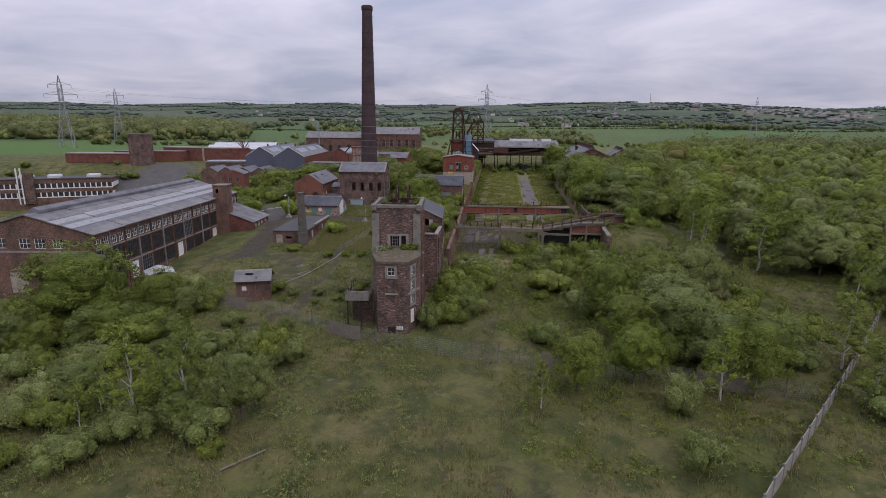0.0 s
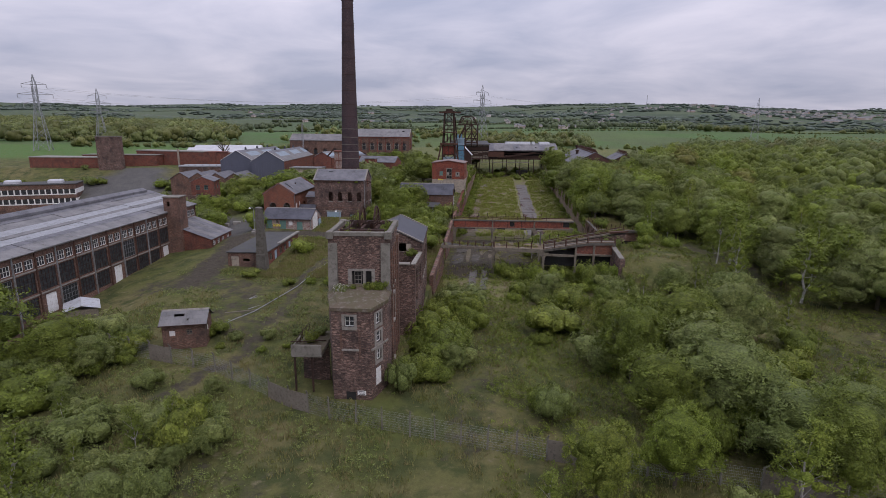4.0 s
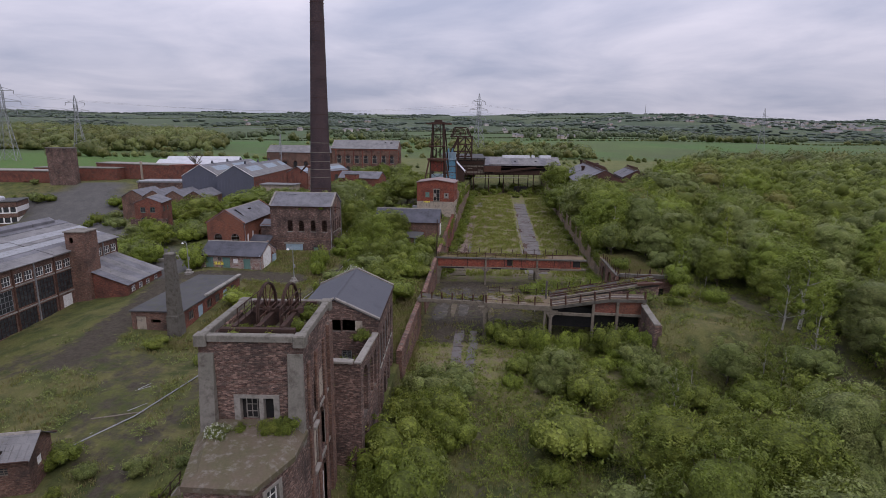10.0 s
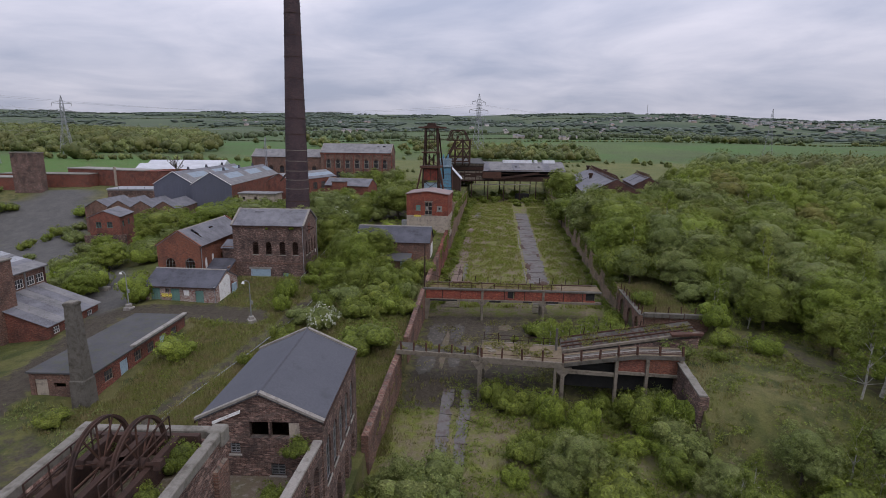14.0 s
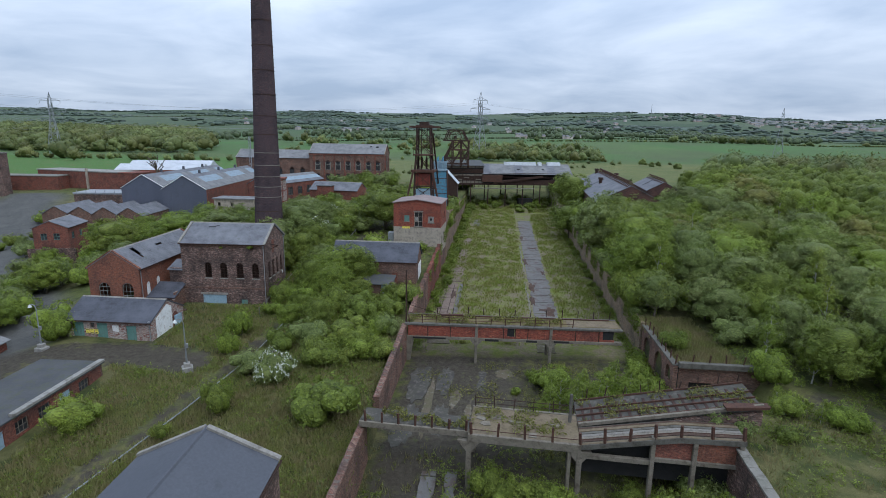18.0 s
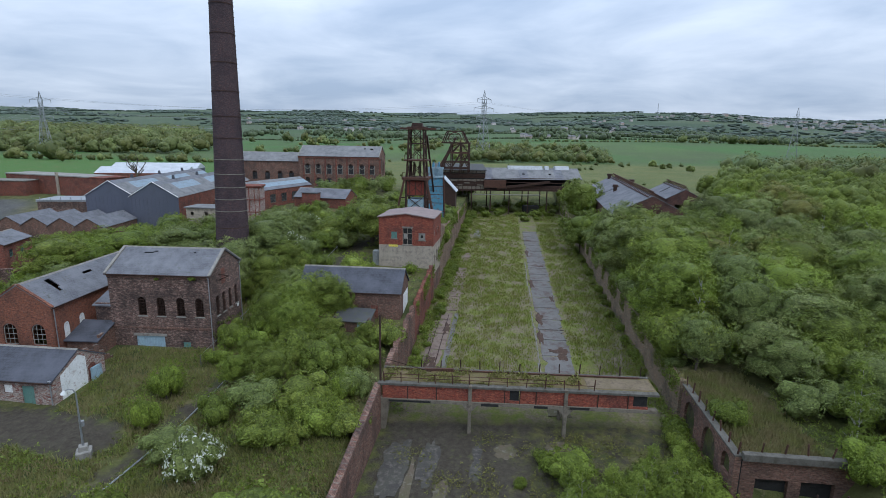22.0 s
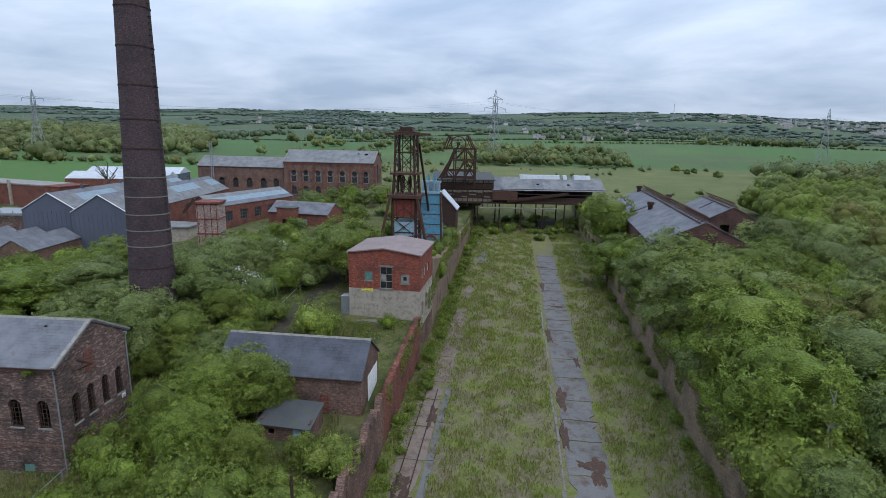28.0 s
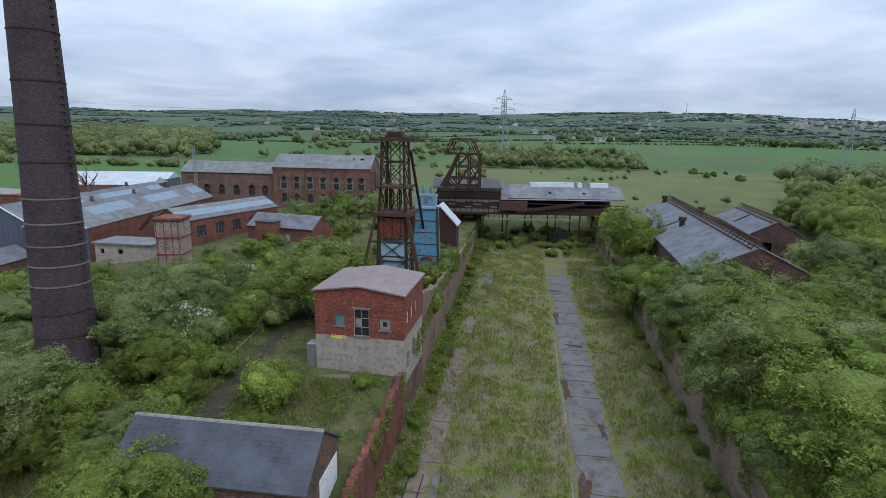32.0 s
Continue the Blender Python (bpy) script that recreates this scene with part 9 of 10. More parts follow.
plant(5, -7.3, 147.1, 5.5, 587, wide=0.79)
plant(7, -12.0, 146.8, 5.3, 588, wide=0.62)
plant(0, 46.0, 232.3, 11.0, 589, wide=1.60)
plant(1, 50.6, 200.5, 10.5, 590, wide=1.60)
plant(2, 50.7, 173.8, 10.0, 591, wide=1.60)
plant(5, 43.8, 197.3, 5.5, 592, wide=0.85)
plant(1, 50.9, 160.2, 10.5, 593, wide=1.20)
plant(1, -22.4, 166.4, 10.5, 594, wide=1.17)
plant(0, -17.6, 166.8, 7.9, 595, wide=1.15)
plant(2, -9.3, 156.9, 7.6, 596, wide=1.15)
plant(1, -24.8, 195.3, 8.9, 597, wide=1.63)
plant(0, -6.5, 201.4, 11.0, 598, wide=1.58)
plant(5, -14.7, 196.3, 5.5, 599, wide=1.08)
plant(5, 2.5, 198.0, 4.9, 600, wide=0.81)
plant(7, 8.9, 198.6, 5.0, 601, wide=0.60)
plant(0, 42.7, 216.7, 11.0, 602, wide=1.43)
plant(1, 47.3, 199.6, 10.5, 603, wide=1.22)
plant(0, 46.0, 182.8, 11.0, 604, wide=1.56)
plant(1, 51.0, 179.2, 10.5, 605, wide=1.41)
plant(7, 3.6, 178.8, 2.4, 606, wide=0.9)
plant(0, -6.3, 158.5, 7.6, 640, wide=1.35)
plant(2, -10.6, 155.8, 6.2, 641, wide=1.25)
plant(5, -19.6, 182.4, 4.8, 607, wide=0.85)
plant(2, -8.6, 151.2, 6.6, 608, wide=1.25)
for k, (x, y, h) in enumerate(((20.5, 123.5, 4.6), (22.0, 125.6, 5.2), (23.2, 123.2, 5.6), (24.6, 126.2, 5.0), (25.8, 124.0, 5.8), (27.4, 126.6, 5.4), (28.8, 124.6, 5.0), (30.2, 127.4, 5.6), (31.6, 125.8, 4.6), (29.4, 130.2, 4.4), (21.4, 127.6, 4.0))):
    plant(3, x, y, h, 620 + k, wide=1.15)
plant(2, -8.6, 156.4, 6.4, 640, wide=1.25)
plant(0, -4.2, 158.7, 4.9, 641, wide=1.1)
plant(6, 5.2, 214.0, 4.2, 642, wide=1.0)
plant(5, 8.2, 212.6, 4.4, 643, wide=0.9)
plant(7, 6.4, 209.4, 3.4, 644, wide=1.0)
plant(6, 8.4, 221.0, 5.5, 645, wide=0.9)
plant(5, 9.6, 217.0, 4.6, 646, wide=0.9)
plant(7, 10.0, 223.0, 4.6, 647, wide=0.8)
plant(1, 52.0, 194.3, 9.5, 648, wide=1.3)
plant(0, 57.0, 193.8, 10.0, 649, wide=1.25)
plant(2, 47.6, 195.2, 8.4, 650, wide=1.2)
plant(1, 61.4, 195.0, 9.2, 651, wide=1.2)
plant(0, -4.4, 150.6, 4.6, 609, wide=1.2)


DEEP_WOOD = []
SITE_EDGE = [(17.5, 26), (26.5, 35.6), (41.5, 50.4), (52, 61), (65, 74.5), (80, 90)]


def scatter(spec, seed):
    """Woods and thickets: (x0, y0, x1, y1, spacing, lowest, highest, kinds), jittered on a grid, thinned by noise."""
    rnd = random.Random(seed)
    x0, y0, x1, y1, gap, lo, hi, kinds, thin, bed = spec
    n = 0
    y = y0
    while y < y1:
        x = x0
        while x < x1:
            px, py = x + rnd.uniform(-0.5, 0.5) * gap, y + rnd.uniform(-0.5, 0.5) * gap
            x += gap
            if noise.noise((px / 14, py / 14, seed)) < thin or bareness(px, py) > 0.3 or (py < 66 and px > 14 and near_line(px, py, SITE_EDGE) < 5.0):
                continue
            k = kinds[rnd.randrange(len(kinds))]
            h = rnd.uniform(lo, hi) * (1.15 if seed in (3, 4, 5, 6) and px > 56 else 1.0)
            u = across(px, py)
            if bed and not 1.0 < u < YARD - 1.0:
                continue
            if not bed and not free(px, py, 0.28 * h):
                continue
            if k in (5, 6, 7, 8):
                h = min(h, 5.0)
            if px > 54 and seed in (1, 2, 3, 4, 5, 6, 31, 32):
                DEEP_WOOD.append((k, px, py, h, seed * 1000 + n))
            else:
                plant(k, px, py, h, seed * 1000 + n, -0.1, 1.22 if k in (0, 1, 2, 9) else 1.0)
            n += 1
        y += gap
    return n


PLACES = [
    ((34, 143, 60, 266, 4.4, 5.0, 9.5, (1, 0, 3, 2, 5, 7), 0.08, False), 31),
    ((36, 116, 60, 142, 4.2, 1.5, 4.5, (5, 7, 6, 3), 0.1, False), 32),
    ((36, 152, 96, 262, 7.2, 8.5, 13.0, (0, 1, 1, 2, 3, 0, 9), -0.4, False), 1),
    ((37, 142, 66, 165, 4.6, 3.0, 8.0, (3, 1, 5, 2), 0.0, False), 2),
    ((52, 100, 100, 150, 6.4, 6.5, 11.0, (0, 1, 3, 4, 1, 2), -0.4, False), 3),
    ((45, 128, 53, 150, 3.6, 5.0, 8.0, (3, 4, 3, 1, 6), -0.35, False), 39),
    ((62, 66, 120, 104, 6.8, 6.5, 11.0, (0, 1, 3, 4, 1), -0.25, False), 4),
    ((21, 58, 48, 100, 4.4, 3.0, 7.5, (0, 1, 4, 5, 6), -0.3, False), 5),
    ((30, 40, 78, 62, 4.8, 2.5, 6.5, (1, 4, 5, 6, 3), -0.1, False), 6),
    ((6, 66, 18, 103, 3.6, 1.2, 3.2, (5, 6, 7), 0.1, False), 7),
    ((0.8, 70, 7, 99, 2.8, 2.2, 4.6, (5, 6, 5, 1), -0.3, False), 27),
    ((50, 186, 64, 197, 4.0, 6.5, 9.5, (1, 0, 2), -0.6, False), 28),
    ((41.5, 196, 45, 240, 3.2, 4.5, 7.0, (1, 0, 2), -0.6, False), 29),
    ((-14, 133, 3, 150, 3.2, 1.4, 3.8, (5, 7, 6, 5), -0.08, False), 8),
    ((-26, 106, 1, 133, 4.6, 0.8, 2.2, (5, 7, 6), 0.24, False), 40),
    ((-16, 146, 2, 182, 3.6, 2.2, 4.4, (5, 7, 6, 0), -0.2, False), 9),
    ((-24, 158, -10, 178, 4.4, 3.5, 6.5, (1, 0, 5), -0.2, False), 10),
    ((-72, 162, -29, 200, 4.4, 3.5, 6.0, (1, 2, 0, 6, 7), -0.35, False), 11),
    ((-38, 186, -14, 212, 4.6, 3.5, 6.2, (1, 0, 6, 2, 8), -0.3, False), 12),
    ((-36, 212, -12, 234, 4.2, 2.5, 4.2, (2, 7, 1, 6), -0.25, False), 26),
    ((-12, 192, 9, 260, 4.4, 2.5, 6.0, (5, 0, 6, 7), -0.1, False), 13),
    ((-32, 248, -10, 288, 5.5, 4.0, 7.0, (0, 1, 2), -0.2, False), 14),
    ((-66, 38, -16, 70, 4.2, 1.4, 4.2, (5, 6, 6, 1), -0.12, False), 15),
    ((-40, 44, -16, 62, 3.6, 3.0, 5.6, (4, 1, 3, 6, 5), -0.25, False), 16),
    ((-66, 62, -38, 78, 3.8, 3.5, 6.5, (0, 5, 1, 6), -0.3, False), 33),
    ((-38, 70, -34, 82, 2.6, 1.8, 3.4, (5, 6), -0.3, False), 34),
    ((-24, 66, -14, 106, 3.4, 0.8, 2.0, (5, 6, 7), 0.2, False), 17),
    ((-82, 195, -46, 211, 4.4, 4.5, 6.5, (2, 1, 0, 7), -0.45, False), 35),
    ((-70, 138, -44, 162, 5.0, 3.5, 7.0, (7, 2, 1), -0.05, False), 18),
    ((11, 99, 34, 112, 3.0, 1.4, 3.6, (5, 7, 5), -0.05, True), 19),
    ((1, 118, 34, 137, 3.0, 0.8, 2.2, (7, 5), 0.6, True), 20),
    ((23, 122, 36, 137, 2.6, 2.0, 4.4, (7, 5, 7), 0.0, True), 21),
    ((1, 146, 8, 256, 3.0, 0.6, 1.8, (5, 7), 0.18, True), 22),
    ((12, 258, 52, 268, 3.2, 1.2, 3.2, (5, 7, 5), -0.1, True), 23),
    ((-60, 98, -52, 136, 3.2, 0.9, 2.2, (5, 6), 0.15, False), 24),
    ((-140, 168, -86, 206, 5.5, 1.5, 4.5, (5, 6, 7, 1), 0.12, False), 36),
    ((-120, 205, -94, 246, 5.0, 1.5, 5.0, (5, 6, 7, 1), 0.05, False), 37),
    ((-200, 232, -140, 252, 6.0, 2.0, 5.5, (5, 6, 0, 1), 0.0, False), 38),
    ((-120, 280, -95, 312, 7.0, 4.0, 8.0, (0, 1, 9), 0.0, False), 25),
]
for spec, seed in PLACES:
    scatter(spec, seed)
rnd_w = random.Random(66)
for k in range(40):
    y = 144 + k * 3.0
    plant(rnd_w.choice((1, 0, 2, 5, 7, 3)), east(YARD + rnd_w.uniform(1.6, 3.4), y), y, rnd_w.uniform(3.5, 7.5), 7000 + k)
for k in range(16):
    x, y = rnd_w.uniform(45, 66), rnd_w.uniform(186, 197)
    plant(rnd_w.choice((1, 0, 2)), x, y, rnd_w.uniform(7.5, 10), 7100 + k)
for k in range(44):
    y = 146 + k * 2.6
    plant(rnd_w.choice((5, 7, 7)), east(rnd_w.uniform(0.8, 2.4), y), y, rnd_w.uniform(0.7, 2.1), 7200 + k)


for k in range(34):
    y = 145 + k * 2.2
    plant(rnd_w.choice((6, 5, 7, 6)), east(YARD + rnd_w.uniform(0.1, 0.9), y), y, rnd_w.uniform(1.6, 3.4), 7300 + k, -0.4)
for k in range(14):
    y = 142 + k * 5.0 + rnd_w.uniform(-2, 2)
    plant(rnd_w.choice((5, 7)), east(YARD - rnd_w.uniform(0.9, 1.6), y), y, rnd_w.uniform(0.8, 2.0), 7400 + k)


for k in range(26):
    x, y = 9 + 1.75 * k, rnd_w.uniform(270, 281)
    plant(rnd_w.choice((5, 6, 7)), x, y, rnd_w.uniform(2.0, 3.8), 7600 + k)
for k in range(6):
    y = 103 + 1.9 * k
    plant(rnd_w.choice((5, 6)), east(YARD - rnd_w.uniform(1.2, 2.6), y), y, rnd_w.uniform(2.6, 4.2), 7700 + k)
for k in range(7):
    y = 128.5 + 1.7 * k
    plant(rnd_w.choice((5, 7)), east(YARD - rnd_w.uniform(0.8, 2.0), y), y, rnd_w.uniform(1.8, 3.4), 7500 + k)


def deep_wood():
    """The wood away from the yard, too dense to count: one object for each sort of tree."""
    for sort in sorted({q[0] for q in DEEP_WOOD}):
        opts = [o for i, o, h in KINDS if i == sort]
        h0 = [h for i, o, h in KINDS if i == sort][0]
        for name, label, cat in (("crown", "dense crowns of the young wood", "woodland"), ("trunk", "trunks in the young wood", "woodland")):
            vs, ids, mi, base, mats = [], [], [], 0, None
            for k, x, y, h, seed in (q for q in DEEP_WOOD if q[0] == sort):
                src = [c for c in opts[seed % len(opts)].children if c.name.split(".")[0] in ((name,) if name == "crown" else ("trunk", "stem"))][0].data
                mats = list(src.materials)
                co = np.empty(len(src.vertices) * 3, dtype=np.float32)
                src.vertices.foreach_get("co", co)
                src.calc_loop_triangles()
                t = np.empty(len(src.loop_triangles) * 3, dtype=np.int32)
                src.loop_triangles.foreach_get("vertices", t)
                m = np.empty(len(src.loop_triangles), dtype=np.int32)
                src.loop_triangles.foreach_get("material_index", m)
                a, s = seed * 2.399, h / h0
                co = co.reshape(-1, 3) * s
                if sort in (0, 1, 2, 9):
                    co[:, :2] *= 1.25
                ca, sa = math.cos(a), math.sin(a)
                vs.append(np.stack([co[:, 0] * ca - co[:, 1] * sa + x, co[:, 0] * sa + co[:, 1] * ca + y, co[:, 2] + ground_z(x, y) - 0.1], axis=1))
                ids.append(t + base)
                mi.append(m)
                base += len(co)
            v, t, m = np.concatenate(vs).astype(np.float32), np.concatenate(ids).astype(np.int32), np.concatenate(mi)
            me = bpy.data.meshes.new("young_wood_" + name)
            me.vertices.add(len(v))
            me.vertices.foreach_set("co", v.ravel())
            me.loops.add(len(t))
            me.loops.foreach_set("vertex_index", t)
            me.polygons.add(len(t) // 3)
            me.polygons.foreach_set("loop_start", np.arange(0, len(t), 3, dtype=np.int32))
            for q in mats:
                me.materials.append(q)
            give_tint(me, [len(q) for q in vs], 5 + sort)
            me.polygons.foreach_set("material_index", m)
            me.update(calc_edges=True)
            tagged(new("young_wood_" + name, me), label, cat, kind="stuff")


deep_wood()
for i, ob, h in KINDS:
    if ob.name not in USED:
        for o in (*ob.children_recursive, ob):
            bpy.data.objects.remove(o)


# ---- far woods, hedges, farmland ----
def far_wood(name, label, spots, mat, per, card, seed, category="woodland"):
    """Many distant crowns in one object. spots: (x, y, height, half width)."""
    rng = np.random.default_rng(seed)
    rnd = random.Random(seed)
    out, cores = [], []
    for x, y, h, w in spots:
        z = ground_z(x, y)
        k = 8 if per >= 200 else 4
        lobes = [((x, y, z + h * 0.5), w * 0.68)]
        for i in range(k):
            a, t = 2.39996 * i + rng.uniform(-0.5, 0.5), (i + 0.5) / k
            r = w * 0.62 * math.sqrt(1 - 0.85 * t * t) * rng.uniform(0.8, 1.2)
            lobes.append(((x + r * math.cos(a), y + r * math.sin(a), z + h * (0.3 + 0.48 * t)), w * rng.uniform(0.3, 0.48)))
        out.append(leaf_cloud(rnd, lobes, per, card * w / 4.0, (x, y, z + h * 0.4), 0.4))
        if per >= 60:
            cores += lobes
    me = cloud_mesh(name, np.concatenate(out), mat, cores, 0.95)
    one = 9 * len(BALL_V) if k == 8 else 5 * len(BALL_V)
    n = len(spots)
    tone = rng.uniform(1.0, 2.0, n)
    runs = np.concatenate([np.repeat(tone, 3 * per), np.repeat(tone, one) if cores else np.empty(0)]).astype(np.float32)
    me.attributes.new("tint", "FLOAT", "POINT").data.foreach_set("value", runs)
    ob = new(name, me)
    return tagged(ob, label, category, kind="stuff")


def ball_wood(name, label, spots, mat, seed, category="woodland"):
    """Crowns so far off that each is a small rough dome, in one object."""
    rng = np.random.default_rng(seed)
    verts, idx, k = [], [], 0
    for x, y, h, w in spots:
        v = BALL_V * rng.uniform(0.8, 1.15, len(BALL_V))[:, None] * np.array((w * rng.uniform(0.8, 1.2), w, h * 0.55))
        verts.append(v + np.array((x, y, ground_z(x, y) + h * 0.42)))
        idx.append(BALL_F + k)
        k += len(BALL_V)
    me = bpy.data.meshes.new(name)
    me.from_pydata(np.concatenate(verts).tolist(), [], np.concatenate(idx).tolist())
    me.polygons.foreach_set("use_smooth", [True] * len(me.polygons))
    me.materials.append(mat)
    give_tint(me, [len(BALL_V)] * len(spots), seed)
    return tagged(new(name, me), label, category, kind="stuff")


def wood_spots(seed, x0, y0, x1, y1, gap, lo, hi, thin, scale=60.0):
    rnd = random.Random(seed)
    out = []
    y = y0
    while y < y1:
        x = x0
        while x < x1:
            px, py = x + rnd.uniform(-0.6, 0.6) * gap, y + rnd.uniform(-0.6, 0.6) * gap
            x += gap
            if noise.noise((px / scale, py / scale, seed)) < thin:
                continue
            if py < 300 and not free(px, py, 4):
                continue
            h = rnd.uniform(lo, hi)
            out.append((px, py, h, h * rnd.uniform(0.42, 0.6)))
        y += gap
    return out


def hedge(seed, ax, ay, bx, by, gap, lo, hi, keep=0.8):
    rnd = random.Random(seed)
    n = max(2, int(math.hypot(bx - ax, by - ay) / gap))
    out = []
    for k in range(n):
        if rnd.random() > keep:
            continue
        t = k / n
        h = rnd.uniform(lo, hi) * (2.6 if rnd.random() < 0.035 else 1)
        out.append((ax + (bx - ax) * t + rnd.uniform(-2, 2), ay + (by - ay) * t + rnd.uniform(-2, 2), h, h * rnd.uniform(0.5, 0.8)))
    return out


def off_pasture(spots):
    """Keeps the rough pasture behind the sheds open."""
    return [q for q in spots if not (q[0] < 116 + 0.3 * (q[1] - 282) and q[1] > 282)]


far_wood("east_wood", "dense young wood of birch and willow", off_pasture(wood_spots(71, 97, 70, 190, 330, 7.2, 6.5, 10.5, -0.35, 30)), LEAF_MID, 420, 0.33, 71)
far_wood("east_wood", "grey-green willows in the young wood", off_pasture(wood_spots(72, 97, 90, 240, 340, 13.0, 7.0, 11.0, 0.0, 30)), LEAF_GREY, 420, 0.33, 72)
far_wood("east_wood", "bright green trees in the young wood", off_pasture(wood_spots(73, 110, 90, 260, 360, 15.0, 6.0, 10.0, 0.0, 30)), LEAF_BRIGHT, 420, 0.33, 73)
def shares(spots, n, seed):
    """Deals the spots of one wood out to n sorts of tree."""
    rnd = random.Random(seed)
    out = [[] for _ in range(n)]
    for q in spots:
        out[rnd.randrange(n)].append(q)
    return out


far_wood("scrub_patches", "scattered scrub on the rough pasture", wood_spots(74, -30, 318, 260, 540, 13.0, 1.6, 4.5, 0.26, 38), LEAF_WOOD, 150, 0.42, 74)
far_wood("scrub_patches", "grey sallow scrub on the rough pasture", wood_spots(75, 165, 320, 420, 520, 17.0, 4.0, 8.0, 0.0, 70), LEAF_GREY, 240, 0.42, 75)
belt = [q for q in wood_spots(76, -900, 590, -120, 1250, 17.0, 7.0, 18.0, -0.45, 90) if q[0] < 14 - 0.50 * (q[1] - 112) + 18 * noise.noise((q[1] / 60, 0, 4))]
belt += hedge(761, -330, 486, -70, 470, 5.0, 2.5, 5.5, 0.85) + hedge(762, -560, 590, -270, 588, 6.0, 4.0, 7.0, 0.9)
oaks = [(-215, 800, 15, 9), (-191, 803, 16, 9), (-168, 806, 11, 7), (-247, 760, 9, 5.5), (-262, 452, 9, 6), (-150, 900, 12, 8), (-135, 905, 13, 8)]
for nm, mat, spots, k in zip(("dark mixed wood beyond the works", "young oaks in the wood beyond the works", "fresh green trees in the wood beyond the works"),
                             (LEAF_WOOD, LEAF_WOOD_OCHRE, LEAF_WOOD_FRESH), shares(belt, 3, 5), range(3)):
    far_wood("west_wood", nm, [(x, y, h, w * 1.3) for x, y, h, w in spots] + oaks[k::3], mat, 170, 0.36, 760 + k)
knoll = wood_spots(80, 15, 548, 150, 690, 11.5, 6.0, 11.5, -0.3, 45) + wood_spots(801, -170, 600, 30, 760, 15.0, 5.0, 10.0, 0.02, 45) + wood_spots(802, -60, 430, 20, 540, 12.0, 2.0, 5.0, 0.15, 30)
foot = wood_spots(78, 185, 330, 720, 470, 13.0, 7.0, 14.0, -0.25, 70) + hedge(781, 105, 846, 980, 872, 4.0, 2.5, 3.6, 0.98) + hedge(782, 330, 850, 470, 852, 13, 9, 13, 0.8)
for nm, mat, a, b, k in zip(("dark mixed wood", "young oaks", "fresh green trees"), (LEAF_WOOD, LEAF_WOOD_OCHRE, LEAF_WOOD_FRESH), shares(knoll, 3, 6), shares(foot, 3, 7), range(3)):
    far_wood("middle_wood", nm + " on the knoll behind the pithead", [(x, y, h, w * 1.2) for x, y, h, w in a], mat, 170, 0.36, 800 + k)
    far_wood("east_far_wood", nm + " at the foot of the far field", b, mat, 170, 0.38, 780 + k)
lines = []
rnd_h = random.Random(90)
for k, y in enumerate((905, 1040, 1250, 1550, 1900, 2300, 2800)):
    x = -1.15 * y
    while x < 1.15 * y:
        ln = rnd_h.uniform(0.16, 0.5) * y
        if rnd_h.random() < 0.55:
            lines += hedge(900 + k * 31 + int(x) % 29, x, y + rnd_h.uniform(-0.05, 0.05) * y, x + ln, y + rnd_h.uniform(-0.05, 0.05) * y, 1.5 + y / 1100, 1.8 + y / 1600, 2.4 + y / 1300, 0.99)
        if rnd_h.random() < 0.3:
            lines += hedge(1900 + k * 31 + int(x) % 29, x, y, x + rnd_h.uniform(-0.1, 0.1) * y, y * 1.14, 1.5 + y / 1100, 1.8 + y / 1600, 2.4 + y / 1300, 0.99)
        x += ln * rnd_h.uniform(0.8, 1.1)
# hedges, hill woods and copses carry painted haze in their leaf colour
ball_wood("hedgerows", "dark hedgerows and field trees between green fields", lines, LEAF_FAR_HAZED, 81, "hedge")
hill = wood_spots(82, -2900, 1400, 2900, 3560, 31.0, 4.5, 8.5, 0.02, 330)
ball_wood("hill_woods", "woods on the far hills with haze in their leaf colour", [(x, y, h, h * rnd_h.uniform(1.2, 2.3)) for x, y, h, w in hill], LEAF_HILL_HAZED, 82)
ball_wood("copses", "copses between the farther fields", wood_spots(83, -1300, 920, 1500, 1500, 15.0, 6.0, 11.0, 0.16, 170), LEAF_FAR_HAZED, 83)


# ---- grass and weeds ----
def grass(name, label, seed, count, where, lo, hi, mat, wide=0.05):
    """Tufts of upright blades in one object."""
    rng = np.random.default_rng(seed)
    tri = []
    n = 0
    while n < count:
        x, y = where(rng)
        if x is None:
            continue
        z = ground_z(x, y) + rough(x, y) * (0.22 if 0 < across(x, y) < YARD and 96 < y < 280 else 1)
        for _ in range(6):
            a = rng.uniform(0, 6.283)
            h = rng.uniform(lo, hi)
            ox, oy = rng.normal(0, 0.25, 2)
            lx, ly = rng.normal(0, 0.3 * h, 2)
            w = wide * rng.uniform(0.7, 1.6)
            cx, cy = math.cos(a) * w, math.sin(a) * w
            tri.append(((x + ox - cx, y + oy - cy, z - 0.1), (x + ox + cx, y + oy + cy, z - 0.1), (x + ox + lx, y + oy + ly, z + h)))
        n += 1
    ob = new(name, cloud_mesh(name, np.array(tri).reshape(-1, 3), mat))
    return tagged(ob, label, "grass", kind="stuff")


def in_front(rng):
    x, y = rng.uniform(-60, 60), 30 + 92 * rng.random() ** 1.3
    if bareness(x, y) > 0.35 or not free(x, y, 0) or noise.noise((x / 6, y / 6, 2)) < -0.1:
        return None, None
    return x, y


